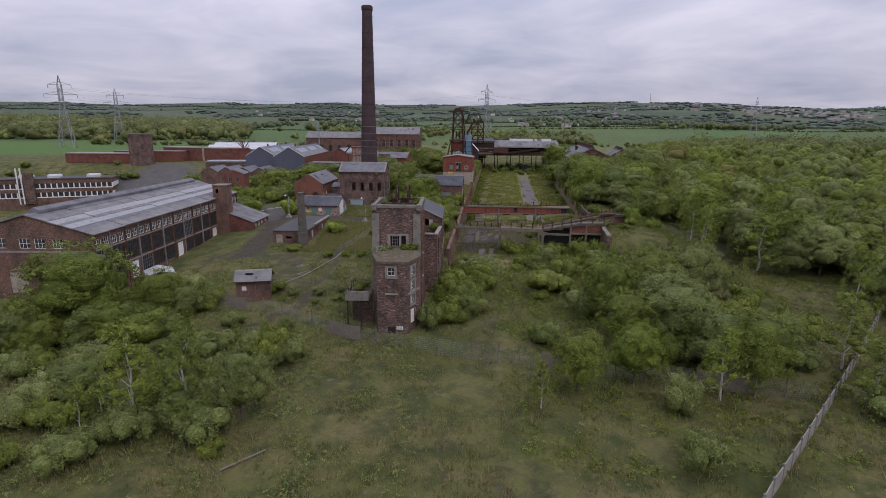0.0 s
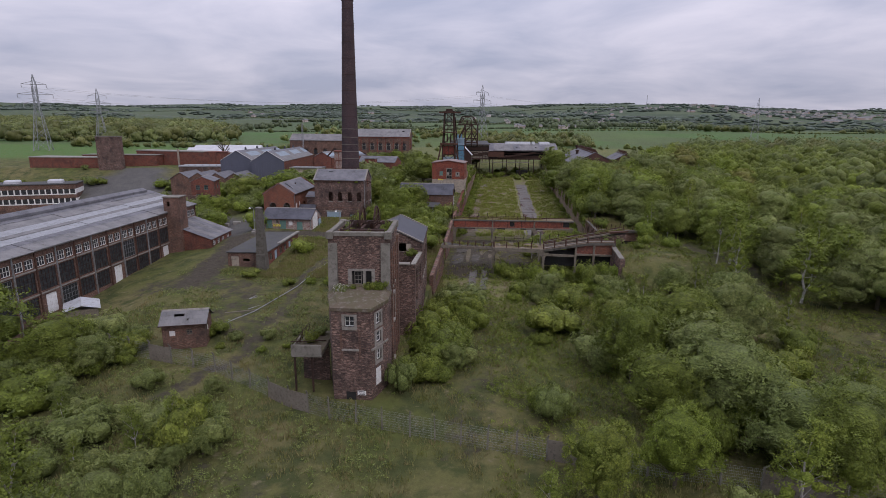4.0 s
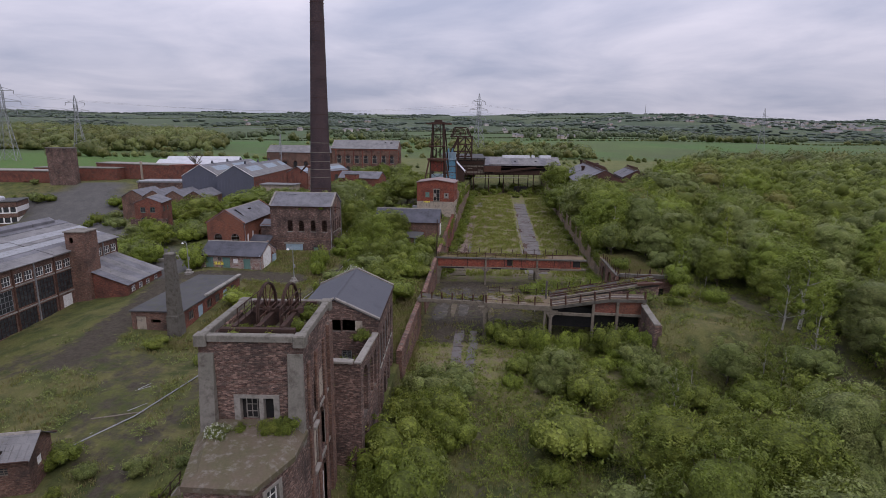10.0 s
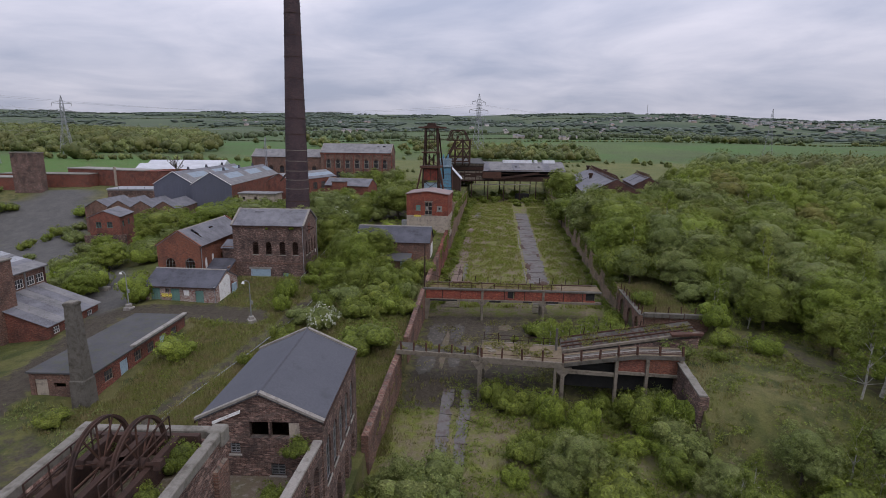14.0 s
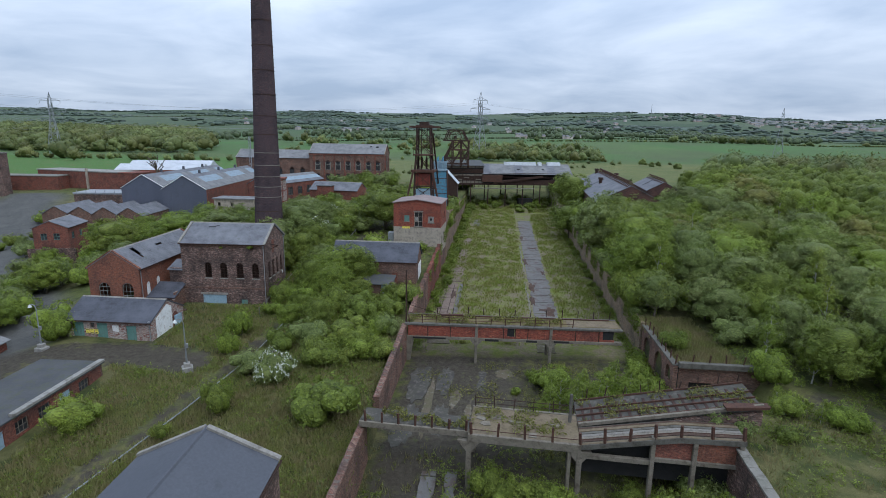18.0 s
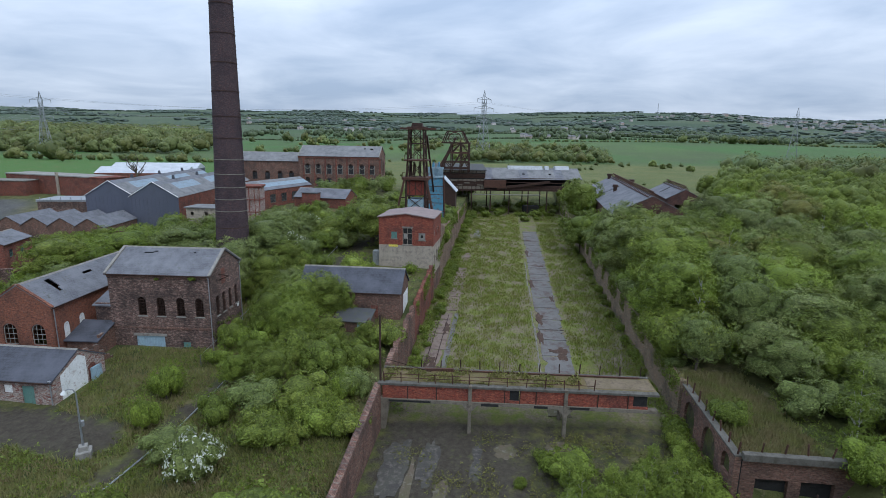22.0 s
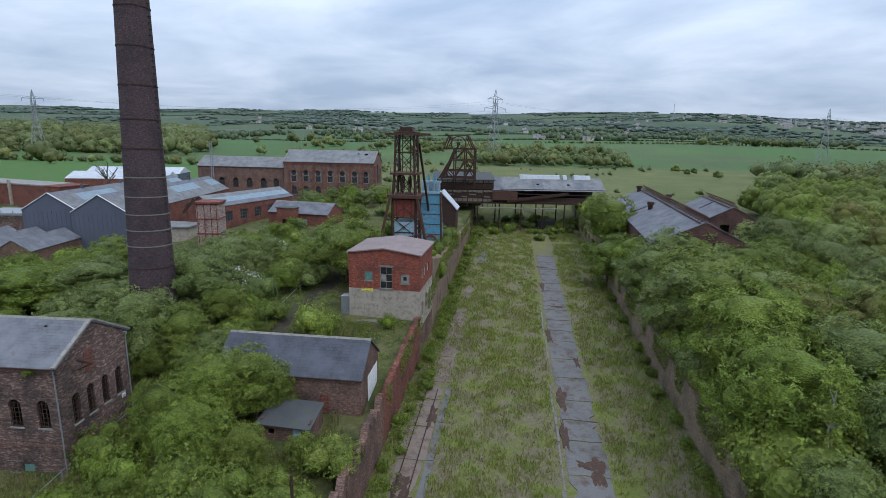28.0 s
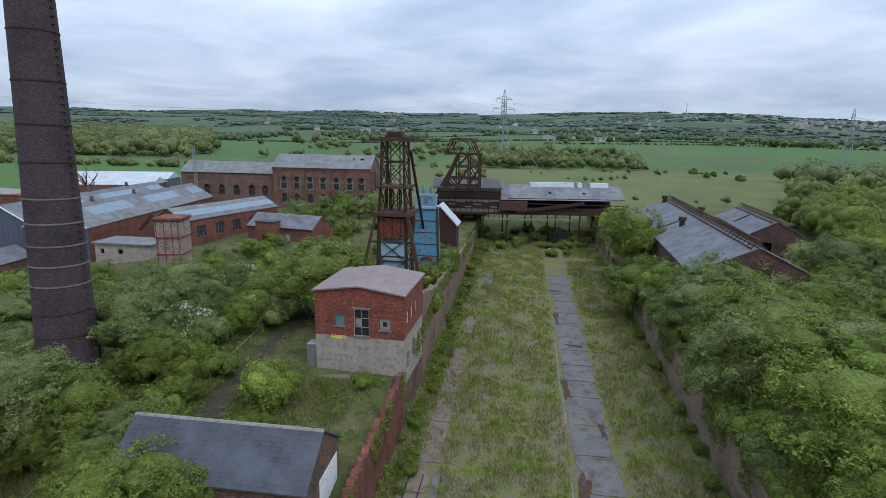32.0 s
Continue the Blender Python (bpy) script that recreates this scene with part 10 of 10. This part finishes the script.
def in_yard(rng):
    u, y = rng.uniform(0.6, YARD - 0.6), rng.uniform(144, 268)
    if 17.6 < u < 22.8 or (1.8 < u < 5.4 and y < 174) or noise.noise((u / 3, y / 4, 6)) * 1.2 + 0.25 < rng.random() - 0.45:
        return None, None
    return east(u, y), y


def on_bank(rng):
    if rng.random() < 0.08:
        return rng.uniform(36, 43.5), rng.uniform(128.5, 143)
    x, y = rng.uniform(-30, 2), 103 + 77 * rng.random() ** 1.6
    if not free(x, y, 0) or bareness(x, y) > 0.4:
        return None, None
    return x, y


def undergrowth(name, label, seed, count, where, hi, mat, size=0.3):
    """Brambles and weeds: small leafy sprays close over the ground, in drifts."""
    rng = np.random.default_rng(seed)
    tri = []
    while len(tri) < count:
        x, y = where(rng)
        if x is None:
            continue
        drift = noise.noise((x / 4.5, y / 4.5, seed)) + 0.35 * noise.noise((x / 1.6, y / 1.6, seed))
        if drift < -0.12:
            continue
        top = hi * min(1.0, 0.25 + 1.6 * max(0, drift + 0.12))
        z = ground_z(x, y) + rough(x, y) * (0.22 if 0 < across(x, y) < YARD and 96 < y < 280 else 1)
        for _ in range(4):
            p = Vector((x + rng.normal(0, 0.45), y + rng.normal(0, 0.45), z + top * rng.uniform(0.1, 1)))
            a, b = Vector(rng.normal(size=3)), Vector(rng.normal(size=3))
            a.z *= 0.6
            b.z *= 0.6
            s = size * rng.uniform(0.6, 1.3)
            a, b = a.normalized() * s, b.normalized() * s
            tri.append((tuple(p - a), tuple(p + a * 0.7 - b), tuple(p + a * 0.7 + b)))
    ob = new(name, cloud_mesh(name, np.array(tri).reshape(-1, 3), mat))
    return tagged(ob, label, "undergrowth", kind="stuff")


def open_ground(x0, y0, x1, y1, bare=0.4):
    def where(rng):
        x, y = rng.uniform(x0, x1), rng.uniform(y0, y1)
        if not free(x, y, 0) or bareness(x, y) > bare:
            return None, None
        return x, y
    return where


def in_bed(rng):
    u, y = rng.uniform(0.5, YARD - 0.4), rng.uniform(66, 113)
    return (east(u, y), y) if noise.noise((u / 5, y / 5, 11)) > -0.1 else (None, None)


def by_walls(rng):
    y = rng.uniform(141, 264)
    u = 0.4 + 2.4 * rng.random() ** 1.3 if rng.random() < 0.65 else YARD - rng.uniform(0.5, 1.6)
    return east(u, y), y


undergrowth("brambles", "low brambles and weeds on the bank", 101, 15000, open_ground(-30, 126, 1.5, 182), 0.8, LEAF_MID, 0.24)
undergrowth("brambles", "low green weeds in drifts on the grassy bank", 110, 9000, open_ground(-30, 103, 1.5, 132), 0.5, LEAF_MID, 0.2)
undergrowth("brambles", "bright young weeds among the works", 102, 14000, open_ground(-46, 160, 6, 238), 1.1, LEAF_BRIGHT)
undergrowth("brambles", "brambles on the floor of the young wood", 103, 26000, open_ground(8, 38, 72, 150), 0.9, LEAF_MID, 0.34)
undergrowth("brambles", "rough weeds on the open ground before the works", 104, 20000, open_ground(-66, 34, -2, 106), 0.55, LEAF_GREY, 0.28)
undergrowth("brambles", "weeds in the sunken track bed", 105, 9000, in_bed, 0.8, LEAF_MID, 0.26)
def in_bay(rng):
    u, y = rng.uniform(0.5, YARD - 0.5), rng.uniform(117, 138)
    return (east(u, y), y) if noise.noise((u / 2.5, y / 4, 21)) + 0.03 * (u - 12) > 0.05 else (None, None)


undergrowth("brambles", "weeds growing through the floor of the sunken bay", 109, 6000, in_bay, 0.5, LEAF_OCHRE, 0.2)
undergrowth("brambles", "bright weeds along the yard walls", 106, 15000, by_walls, 1.25, LEAF_BRIGHT, 0.2)
def deck_weeds():
    rng = np.random.default_rng(107)
    tri = []
    m1, m2 = rz(3.9, 138.5, 0.0, -2.5), rz(2.0, 115.6, 0.0, -8.0)
    while len(tri) < 5200:
        pick = rng.random()
        if pick < 0.4:
            p = m1 @ Vector((rng.uniform(0.2, 21), rng.uniform(0.3, 3.6), 5.42))
        elif pick < 0.55:
            p = m2 @ Vector((rng.uniform(0, 9.5), rng.uniform(0.4, 2.5), 4.3))
        elif pick < 0.75:
            p = m2 @ Vector((rng.uniform(9.8, 19), rng.uniform(0.2, 4.5), 4.25))
        else:
            x = rng.uniform(19.5, 34)
            p = m2 @ Vector((x, rng.uniform(3.1, 7.4), 4.25 + 3.35 * (x - 19.3) / 15.1))
        d = noise.noise((p.x / 2.2, p.y / 2.2, 8))
        if d < 0.0:
            continue
        p.z += rng.uniform(0, 0.2 + 0.7 * d)
        a, b = Vector(rng.normal(size=3)).normalized() * 0.2, Vector(rng.normal(size=3)).normalized() * 0.2
        tri.append((tuple(p - a), tuple(p + a * 0.7 - b), tuple(p + a * 0.7 + b)))
    tagged(new("deck_weeds", cloud_mesh("deck_weeds", np.array(tri).reshape(-1, 3), LEAF_OCHRE)), "moss and weeds growing on the old bridge decks", "weeds", kind="stuff")


deck_weeds()


def ivy():
    rng = np.random.default_rng(108)
    tri = []
    while len(tri) < 9000:
        east_side = rng.random() < 0.7
        y = rng.uniform(141, 264) if east_side else rng.uniform(160, 262)
        if noise.noise((y / 6, 3 if east_side else 9, 1)) < -0.05:
            continue
        if east_side:
            x, z = east(YARD - 0.42 - rng.uniform(0, 0.25), y), lerp(y, (141, 160, 190, 230, 266), (5.2, 5.6, 6.4, 7.6, 8.2))
        else:
            x, z = east(0.3 + rng.uniform(0, 0.25), y), lerp(y, (160, 172, 180, 201, 230, 262), (6.3, 7.2, 7.6, 11.2, 9.8, 8.8))
        p = Vector((x, y, z + 0.25 - 2.2 * rng.random() ** 1.6))
        a, b = Vector(rng.normal(size=3)).normalized() * 0.24, Vector(rng.normal(size=3)).normalized() * 0.24
        tri.append((tuple(p - a), tuple(p + a * 0.7 - b), tuple(p + a * 0.7 + b)))
    tagged(new("ivy", cloud_mesh("ivy", np.array(tri).reshape(-1, 3), LEAF_MID)), "ivy and creepers hanging over the yard walls", "ivy", kind="stuff")


ivy()
grass("rough_grass", "rough tussocky grass and weeds", 91, 11000, in_front, 0.15, 0.55, GRASS_BLADE, 0.06)
grass("yard_grass", "tall green grass growing through the yard", 92, 13000, in_yard, 0.15, 0.55, GRASS_YARD, 0.055)
grass("bank_grass", "long grass on the bank", 93, 20000, on_bank, 0.2, 0.6, GRASS_BLADE, 0.06)


# ---- pylons and wires ----
def pylon(x, y, h, turn):
    ob = thing("electricity_pylon", rz(x, y, ground_z(x, y) - 0.5, turn), "grey lattice electricity pylon", "pylon", "pylons")
    b = h * 0.085
    legs = Mesh()
    def half(z):
        return b * (1 - 0.8 * min(1, z / (h * 0.62))) + 0.35
    lv = [0, 0.16, 0.3, 0.42, 0.52, 0.62, 0.74, 0.86, 1.0]
    t = h * 0.0058
    for (a, c) in zip(lv, lv[1:]):
        za, zc = a * h, c * h
        wa, wc = half(za), half(zc)
        if c == 1.0:
            wc = 0.05
        for sx, sy in ((-1, -1), (1, -1), (1, 1), (-1, 1)):
            legs.beam((sx * wa, sy * wa, za), (sx * wc, sy * wc, zc), t)
        for (px, py), (qx, qy) in (((-1, -1), (1, -1)), ((1, 1), (-1, 1)), ((1, -1), (1, 1)), ((-1, 1), (-1, -1))):
            legs.beam((px * wa, py * wa, za), (qx * wc, qy * wc, zc), t * 0.6).beam((qx * wa, qy * wa, za), (px * wc, py * wc, zc), t * 0.6)
    part("lattice", legs, STEEL_GREY, ob)
    for f, w in ((0.62, 0.15), (0.74, 0.2), (0.87, 0.14)):
        arm = Mesh()
        for s in (-1, 1):
            arm.beam((0, 0.3, f * h), (s * w * h, 0, f * h + 0.3), t).beam((0, -0.3, f * h), (s * w * h, 0, f * h + 0.3), t).beam((0, 0, f * h + 0.045 * h), (s * w * h, 0, f * h + 0.3), t * 0.8)
        part("cross_arm", arm, STEEL_GREY, ob)
        for s in (-1, 1):
            part("insulator", Mesh().tube((s * w * h, 0, f * h + 0.3), (s * w * h, 0, f * h - 0.04 * h), 0.18, 0.18, 6), STEEL_GREY, ob)
    return ob


PYLONS = [(36.3, 586.0, 61.5, 40), (354.0, 642.0, 50.0, 60), (-290.0, 398.0, 53.0, 20), (-331.0, 528.0, 53.0, 20), (700, 700, 48, 70)]
tips = []
for x, y, h, turn in PYLONS:
    pylon(x, y, h, turn)
    for f, w in ((0.62, 0.15), (0.74, 0.2), (0.87, 0.14)):
        for s in (-1, 1):
            a = radians(turn)
            tips.append((x, y, x + s * w * h * math.cos(a), y + s * w * h * math.sin(a), ground_z(x, y) - 0.5 + f * h - 0.04 * h))
wire = Mesh()
for i, j in ((0, 1), (1, 4), (2, 0), (2, 3)):
    for k in range(6):
        a, b = Vector(tips[6 * i + k][2:]), Vector(tips[6 * j + k][2:])
        pts = [a.lerp(b, t) - Vector((0, 0, 9.0 * 4 * t * (1 - t))) for t in np.linspace(0, 1, 11)]
        for p, q in zip(pts, pts[1:]):
            wire.tube(p, q, 0.05, 0.05, 3, False)
solo("power_lines", wire, STEEL_GREY, Matrix(), "thin sagging power lines between pylons", "cable", kind="stuff")
mast = thing("radio_mast", pose(760, 2131, ground_z(760, 2131)), "thin radio mast on the far hill", "mast")
part("lattice", Mesh().tube((0, 0, -3), (0, 0, max(20, 163 - ground_z(760, 2131))), 1.3, 0.7, 6), STEEL_GREY, mast)


# ---- far houses ----
def far_houses():
    rnd = random.Random(95)
    walls, roofs = Mesh(), Mesh()

    def one(x, y, w, d, h, turn):
        m = rz(x, y, ground_z(x, y), turn)
        walls.box(-w / 2, -d / 2, -3, w / 2, d / 2, h, m)
        roofs.prism([(-d / 2 - 0.4, h), (d / 2 + 0.4, h), (0, h + d * 0.35)], -w / 2 - 0.3, w / 2 + 0.3, m @ rz(0, 0, 0, 90))
    for k in range(190):
        x, y = rnd.gauss(1250, 260), rnd.uniform(1750, 2650)
        one(x, y, rnd.uniform(8, 20), rnd.uniform(7, 9), rnd.uniform(4, 6), rnd.uniform(-40, 40))
    for k in range(12):
        one(rnd.uniform(110, 230), rnd.uniform(915, 960), rnd.uniform(6, 11), 6, 4.0, rnd.uniform(-20, 20))
    for k in range(40):
        one(rnd.uniform(-900, 700), rnd.uniform(1200, 2300), rnd.uniform(10, 18), 9, 5.5, rnd.uniform(0, 90))
    for x, y, w in ((1180, 1700, 60), (1330, 1780, 50), (1000, 1850, 40)):
        one(x, y, w, 14, 5, 5)
    tagged(new("distant_houses", walls.data("distant_houses", RENDER_PALE)), "pale houses of a far town on the hill", "houses", kind="stuff")
    tagged(new("distant_roofs", roofs.data("distant_roofs", SLATE_PALE)), "grey roofs of a far town on the hill", "roofs", kind="stuff")


RENDER_PALE = weathered("pale_house_render", (0.46, 0.42, 0.38), (0.28, 0.18, 0.14), (0.58, 0.56, 0.53), 0.02, 0.2, 0.9, 0, 0.5, 0.0, 0.2, "World")
far_houses()


# ---- fences, lamps and oddments ----
def mesh_fence(pts, seed):
    ob = thing("security_fence", pose(*pts[0], 0), "grey wire mesh fence on cranked concrete posts", "fence")
    ob.matrix_world = Matrix()
    rnd = random.Random(seed)
    for (ax, ay), (bx, by) in zip(pts, pts[1:]):
        n = max(1, round(math.hypot(bx - ax, by - ay) / 2.9))
        for k in range(n):
            x, y = ax + (bx - ax) * k / n, ay + (by - ay) * k / n
            x2, y2 = ax + (bx - ax) * (k + 1) / n, ay + (by - ay) * (k + 1) / n
            z, z2 = ground_z(x, y), ground_z(x2, y2)
            lean = rnd.uniform(-0.1, 0.1)
            part("post", Mesh().beam((x, y, z - 0.4), (x + lean, y, z + 2.3), 0.14).beam((x + lean, y, z + 2.28), (x + lean + 0.05, y - 0.4, z + 2.7), 0.1), CONCRETE, ob)
            solid = rnd.random() < 0.14
            w = Mesh()
            if solid:
                d = Vector((x2 - x, y2 - y, 0))
                w.add([(x, y - 0.06, z + 0.1), (x2, y2 - 0.06, z2 + 0.1), (x2, y2 - 0.06, z2 + 2.1), (x, y - 0.06, z + 2.1), (x, y - 0.09, z + 0.1), (x2, y2 - 0.09, z2 + 0.1), (x2, y2 - 0.09, z2 + 2.1), (x, y - 0.09, z + 2.1)],
                      [(3, 2, 1, 0), (4, 5, 6, 7), (0, 1, 5, 4), (2, 3, 7, 6)])
                part("sheet_panel", w, WOOD_GREY, ob)
                continue
            for i in range(1, 22):
                t = i / 22
                w.beam((x + (x2 - x) * t, y + (y2 - y) * t, z + (z2 - z) * t), (x + (x2 - x) * t, y + (y2 - y) * t, z + (z2 - z) * t + 2.1), 0.009)
            for hgt in (0.1, 0.35, 0.6, 0.85, 1.1, 1.35, 1.6, 1.85, 2.1):
                w.beam((x, y, z + hgt), (x2, y2, z2 + hgt), 0.011)
            part("mesh_panel", w, STEEL_GREY, ob)
    return ob


mesh_fence([(-46, 78), (-35.5, 75.0), (-23.4, 71.3), (-13.0, 64.6), (-8.4, 62.6), (-0.3, 60.2), (6.8, 58.2), (14.5, 56.0), (25.4, 53.7), (40.0, 50.5)], 5)


def board_fence():
    ob = thing("board_fence", Matrix(), "pale concrete panel fence along the site's edge", "fence")
    pts = SITE_EDGE
    for (ax, ay), (bx, by) in zip(pts, pts[1:]):
        n = round(math.hypot(bx - ax, by - ay) / 2.6)
        for k in range(n):
            x, y = ax + (bx - ax) * k / n, ay + (by - ay) * k / n
            x2, y2 = ax + (bx - ax) * (k + 1) / n, ay + (by - ay) * (k + 1) / n
            z, z2 = ground_z(x, y), ground_z(x2, y2)
            part("post", Mesh().beam((x, y, z - 0.4), (x, y, z + 1.9), 0.16), CONCRETE, ob)
            part("panel", Mesh().beam((x, y, z + 0.8), (x2, y2, z2 + 0.8), 0.08, 1.7), CONCRETE_PALE, ob)


board_fence()


def yard_lamp(x, y, h, turn):
    ob = thing("yard_lamp", rz(x, y, ground_z(x, y), turn), "pale steel lamp post on a concrete block", "lamp post", "yard lamps")
    part("base", Mesh().bevel_box(-0.6, -0.6, -0.3, 0.6, 0.6, 0.55, 0.08).bevel_box(-0.35, -0.35, 0.55, 0.35, 0.35, 1.0, 0.05), CONCRETE_PALE, ob)
    part("pole", Mesh().tube((0, 0, 0.9), (0, 0, h), 0.1, 0.06, 10), STEEL_GREY, ob)
    arm = Mesh()
    pts = [Vector((0, 0, h)), Vector((-0.15, 0, h + 0.35)), Vector((-0.5, 0, h + 0.5)), Vector((-0.8, 0, h + 0.35))]
    for p, q in zip(pts, pts[1:]):
        arm.tube(p, q, 0.05, 0.05, 8)
    part("arm", arm, STEEL_GREY, ob)
    part("lantern", Mesh().tube((-0.8, 0, h + 0.4), (-0.85, 0, h + 0.1), 0.1, 0.24, 10), WHITE_PAINT, ob)
    part("junction_box", Mesh().bevel_box(0.08, -0.15, 2.8, 0.3, 0.15, 3.3, 0.02), STEEL_GREY, ob)


yard_lamp(-20.66, 128.8, 5.9, 30)
yard_lamp(-41.2, 133.3, 5.6, -10)


def oddments():
    rnd = random.Random(8)
    for k, (x, y, t) in enumerate(((-46.5, 147.0, 5), (-48.6, 147.4, -8), (-50.8, 147.0, 14), (-53.4, 146.2, 0), (-44.2, 146.5, 20))):
        solo("concrete_block", Mesh().bevel_box(-0.9, -0.4, -0.2, 0.9, 0.4, 0.7, 0.06), CONCRETE_PALE, rz(x, y, ground_z(x, y), t), "pale concrete barrier block", "block", "barrier blocks")
    sh = thing("tin_shelter", rz(-52.0, 90.5, ground_z(-52, 90.5), 35), "low shelter of dark boards under pale tin sheets", "shelter")
    part("wall", Mesh().box(-2.0, -2.3, -0.4, 2.0, 2.3, 1.35), WOOD_GREY, sh)
    for k in range(4):
        for side in (-1, 1):
            q = [(0, 2.05), (side * 2.35, 1.3), (side * 2.35, 1.36), (0, 2.11)]
            part("tin_sheet", Mesh().prism(q if side < 0 else q[::-1], -2.6 + 1.3 * k, -1.32 + 1.3 * k, Matrix.Translation((0, 0, 0.015 * ((k + side) % 3)))), STEEL_PALE, sh)
    pole = Mesh().tube((-1.4, -1.4, 0.16), (1.4, 1.5, 0.2), 0.1, 0.08, 8)
    solo("fallen_timber", pole, WOOD_GREY, rz(-16.5, 38.8, ground_z(-16.5, 38.8), 0), "pale fallen timber pole in the grass", "timber")
    solo("fallen_timber", Mesh().tube((-2.0, -0.6, 0.15), (2.4, 0.9, 0.2), 0.09, 0.07, 8), WOOD_GREY, rz(-27, 88.0, ground_z(-27, 88), 0), "pale fallen timber pole in the grass", "timber")
    for k in range(5):
        x, y = -26 + rnd.uniform(-3, 3), 89 + rnd.uniform(-4, 4)
        solo("bent_pipe", Mesh().tube((0, 0, 0.15), (rnd.uniform(1, 3), rnd.uniform(-2, 2), 0.2), 0.05, 0.05, 6), STEEL_GREY, rz(x, y, ground_z(x, y), rnd.uniform(0, 90)), "thin pale pipe lying in the grass", "pipe", "loose pipes")
    hose = Mesh()
    pts = [Vector((-30.5, 79.5, 0)), Vector((-25, 88, 0)), Vector((-21.6, 98, 0)), Vector((-20, 108, 0)), Vector((-17, 120, 0)), Vector((-14.5, 132, 0)), Vector((-13.5, 145, 0))]
    for p, q in zip(pts, pts[1:]):
        for i in range(6):
            a, b = p.lerp(q, i / 6), p.lerp(q, (i + 1) / 6)
            a.z, b.z = ground_z(a.x, a.y) + 0.22, ground_z(b.x, b.y) + 0.22
            hose.tube(a, b, 0.07, 0.07, 6, False)
    solo("long_pipe", hose, STEEL_GREY, Matrix(), "long pale pipe laid along the track", "pipe")
    for x, y, h in ((-18.0, 145.0, 1.4), (-12.5, 178.0, 1.3)):
        f = thing("wire_fence", Matrix(), "low wire fence on leaning posts", "fence")
        for k in range(9):
            px, py = x + 0.12 * k, y + 3.2 * k
            if not free(px, py, 0):
                continue
            part("post", Mesh().beam((px, py, ground_z(px, py) - 0.3), (px + rnd.uniform(-0.1, 0.1), py, ground_z(px, py) + h), 0.1), CONCRETE, f)
            part("wire", Mesh().beam((px, py, ground_z(px, py) + h - 0.1), (px + 0.12, py + 3.2, ground_z(px + 0.12, py + 3.2) + h - 0.1), 0.04), STEEL_GREY, f)
    # shrubs that grow on walls and roofs
    for k, (x, y, z, h, kd) in enumerate(((-12.0, 70.5, 3.0, 1.5, 5), (-11.4, 72.6, 3.0, 1.3, 6), (-7.6, 73.4, 14.2, 1.4, 5), (-5.6, 73.5, 14.2, 1.3, 5), (-5.4, 71.2, 8.7, 1.3, 5), (-4.4, 71.4, 8.7, 1.5, 5), (-8.4, 73.9, 14.2, 1.3, 6), (-6.4, 73.6, 14.2, 1.2, 6), (-4.6, 75.0, 14.2, 1.3, 5), (-4.5, 78.0, 14.2, 1.5, 5), (-8.7, 78.4, 14.2, 1.3, 6), (-8.6, 70.6, 8.6, 1.3, 8), (-7.2, 71.3, 8.6, 1.0, 5), (-4.6, 71.2, 8.6, 1.2, 5), (-5.6, 71.5, 8.6, 1.0, 5),
                                          (-2.6, 85.0, 6.2, 2.4, 5), (-3.6, 83.0, 6.2, 2.0, 5), (-2.0, 87.2, 8.8, 1.4, 5), (-20.5, 149.6, 12.6, 0.9, 7), (-25.0, 149.6, 12.6, 0.5, 7), (-24.5, 289.7, 21.5, 1.4, 7))):
        i, ob, h0 = [q for q in KINDS if q[0] == kd and q[1].name in USED][0]
        c = copy_thing(ob, pose(x, y, z, 0, 0, 40 * k))
        c.scale = (h / h0, h / h0, h / h0)


oddments()
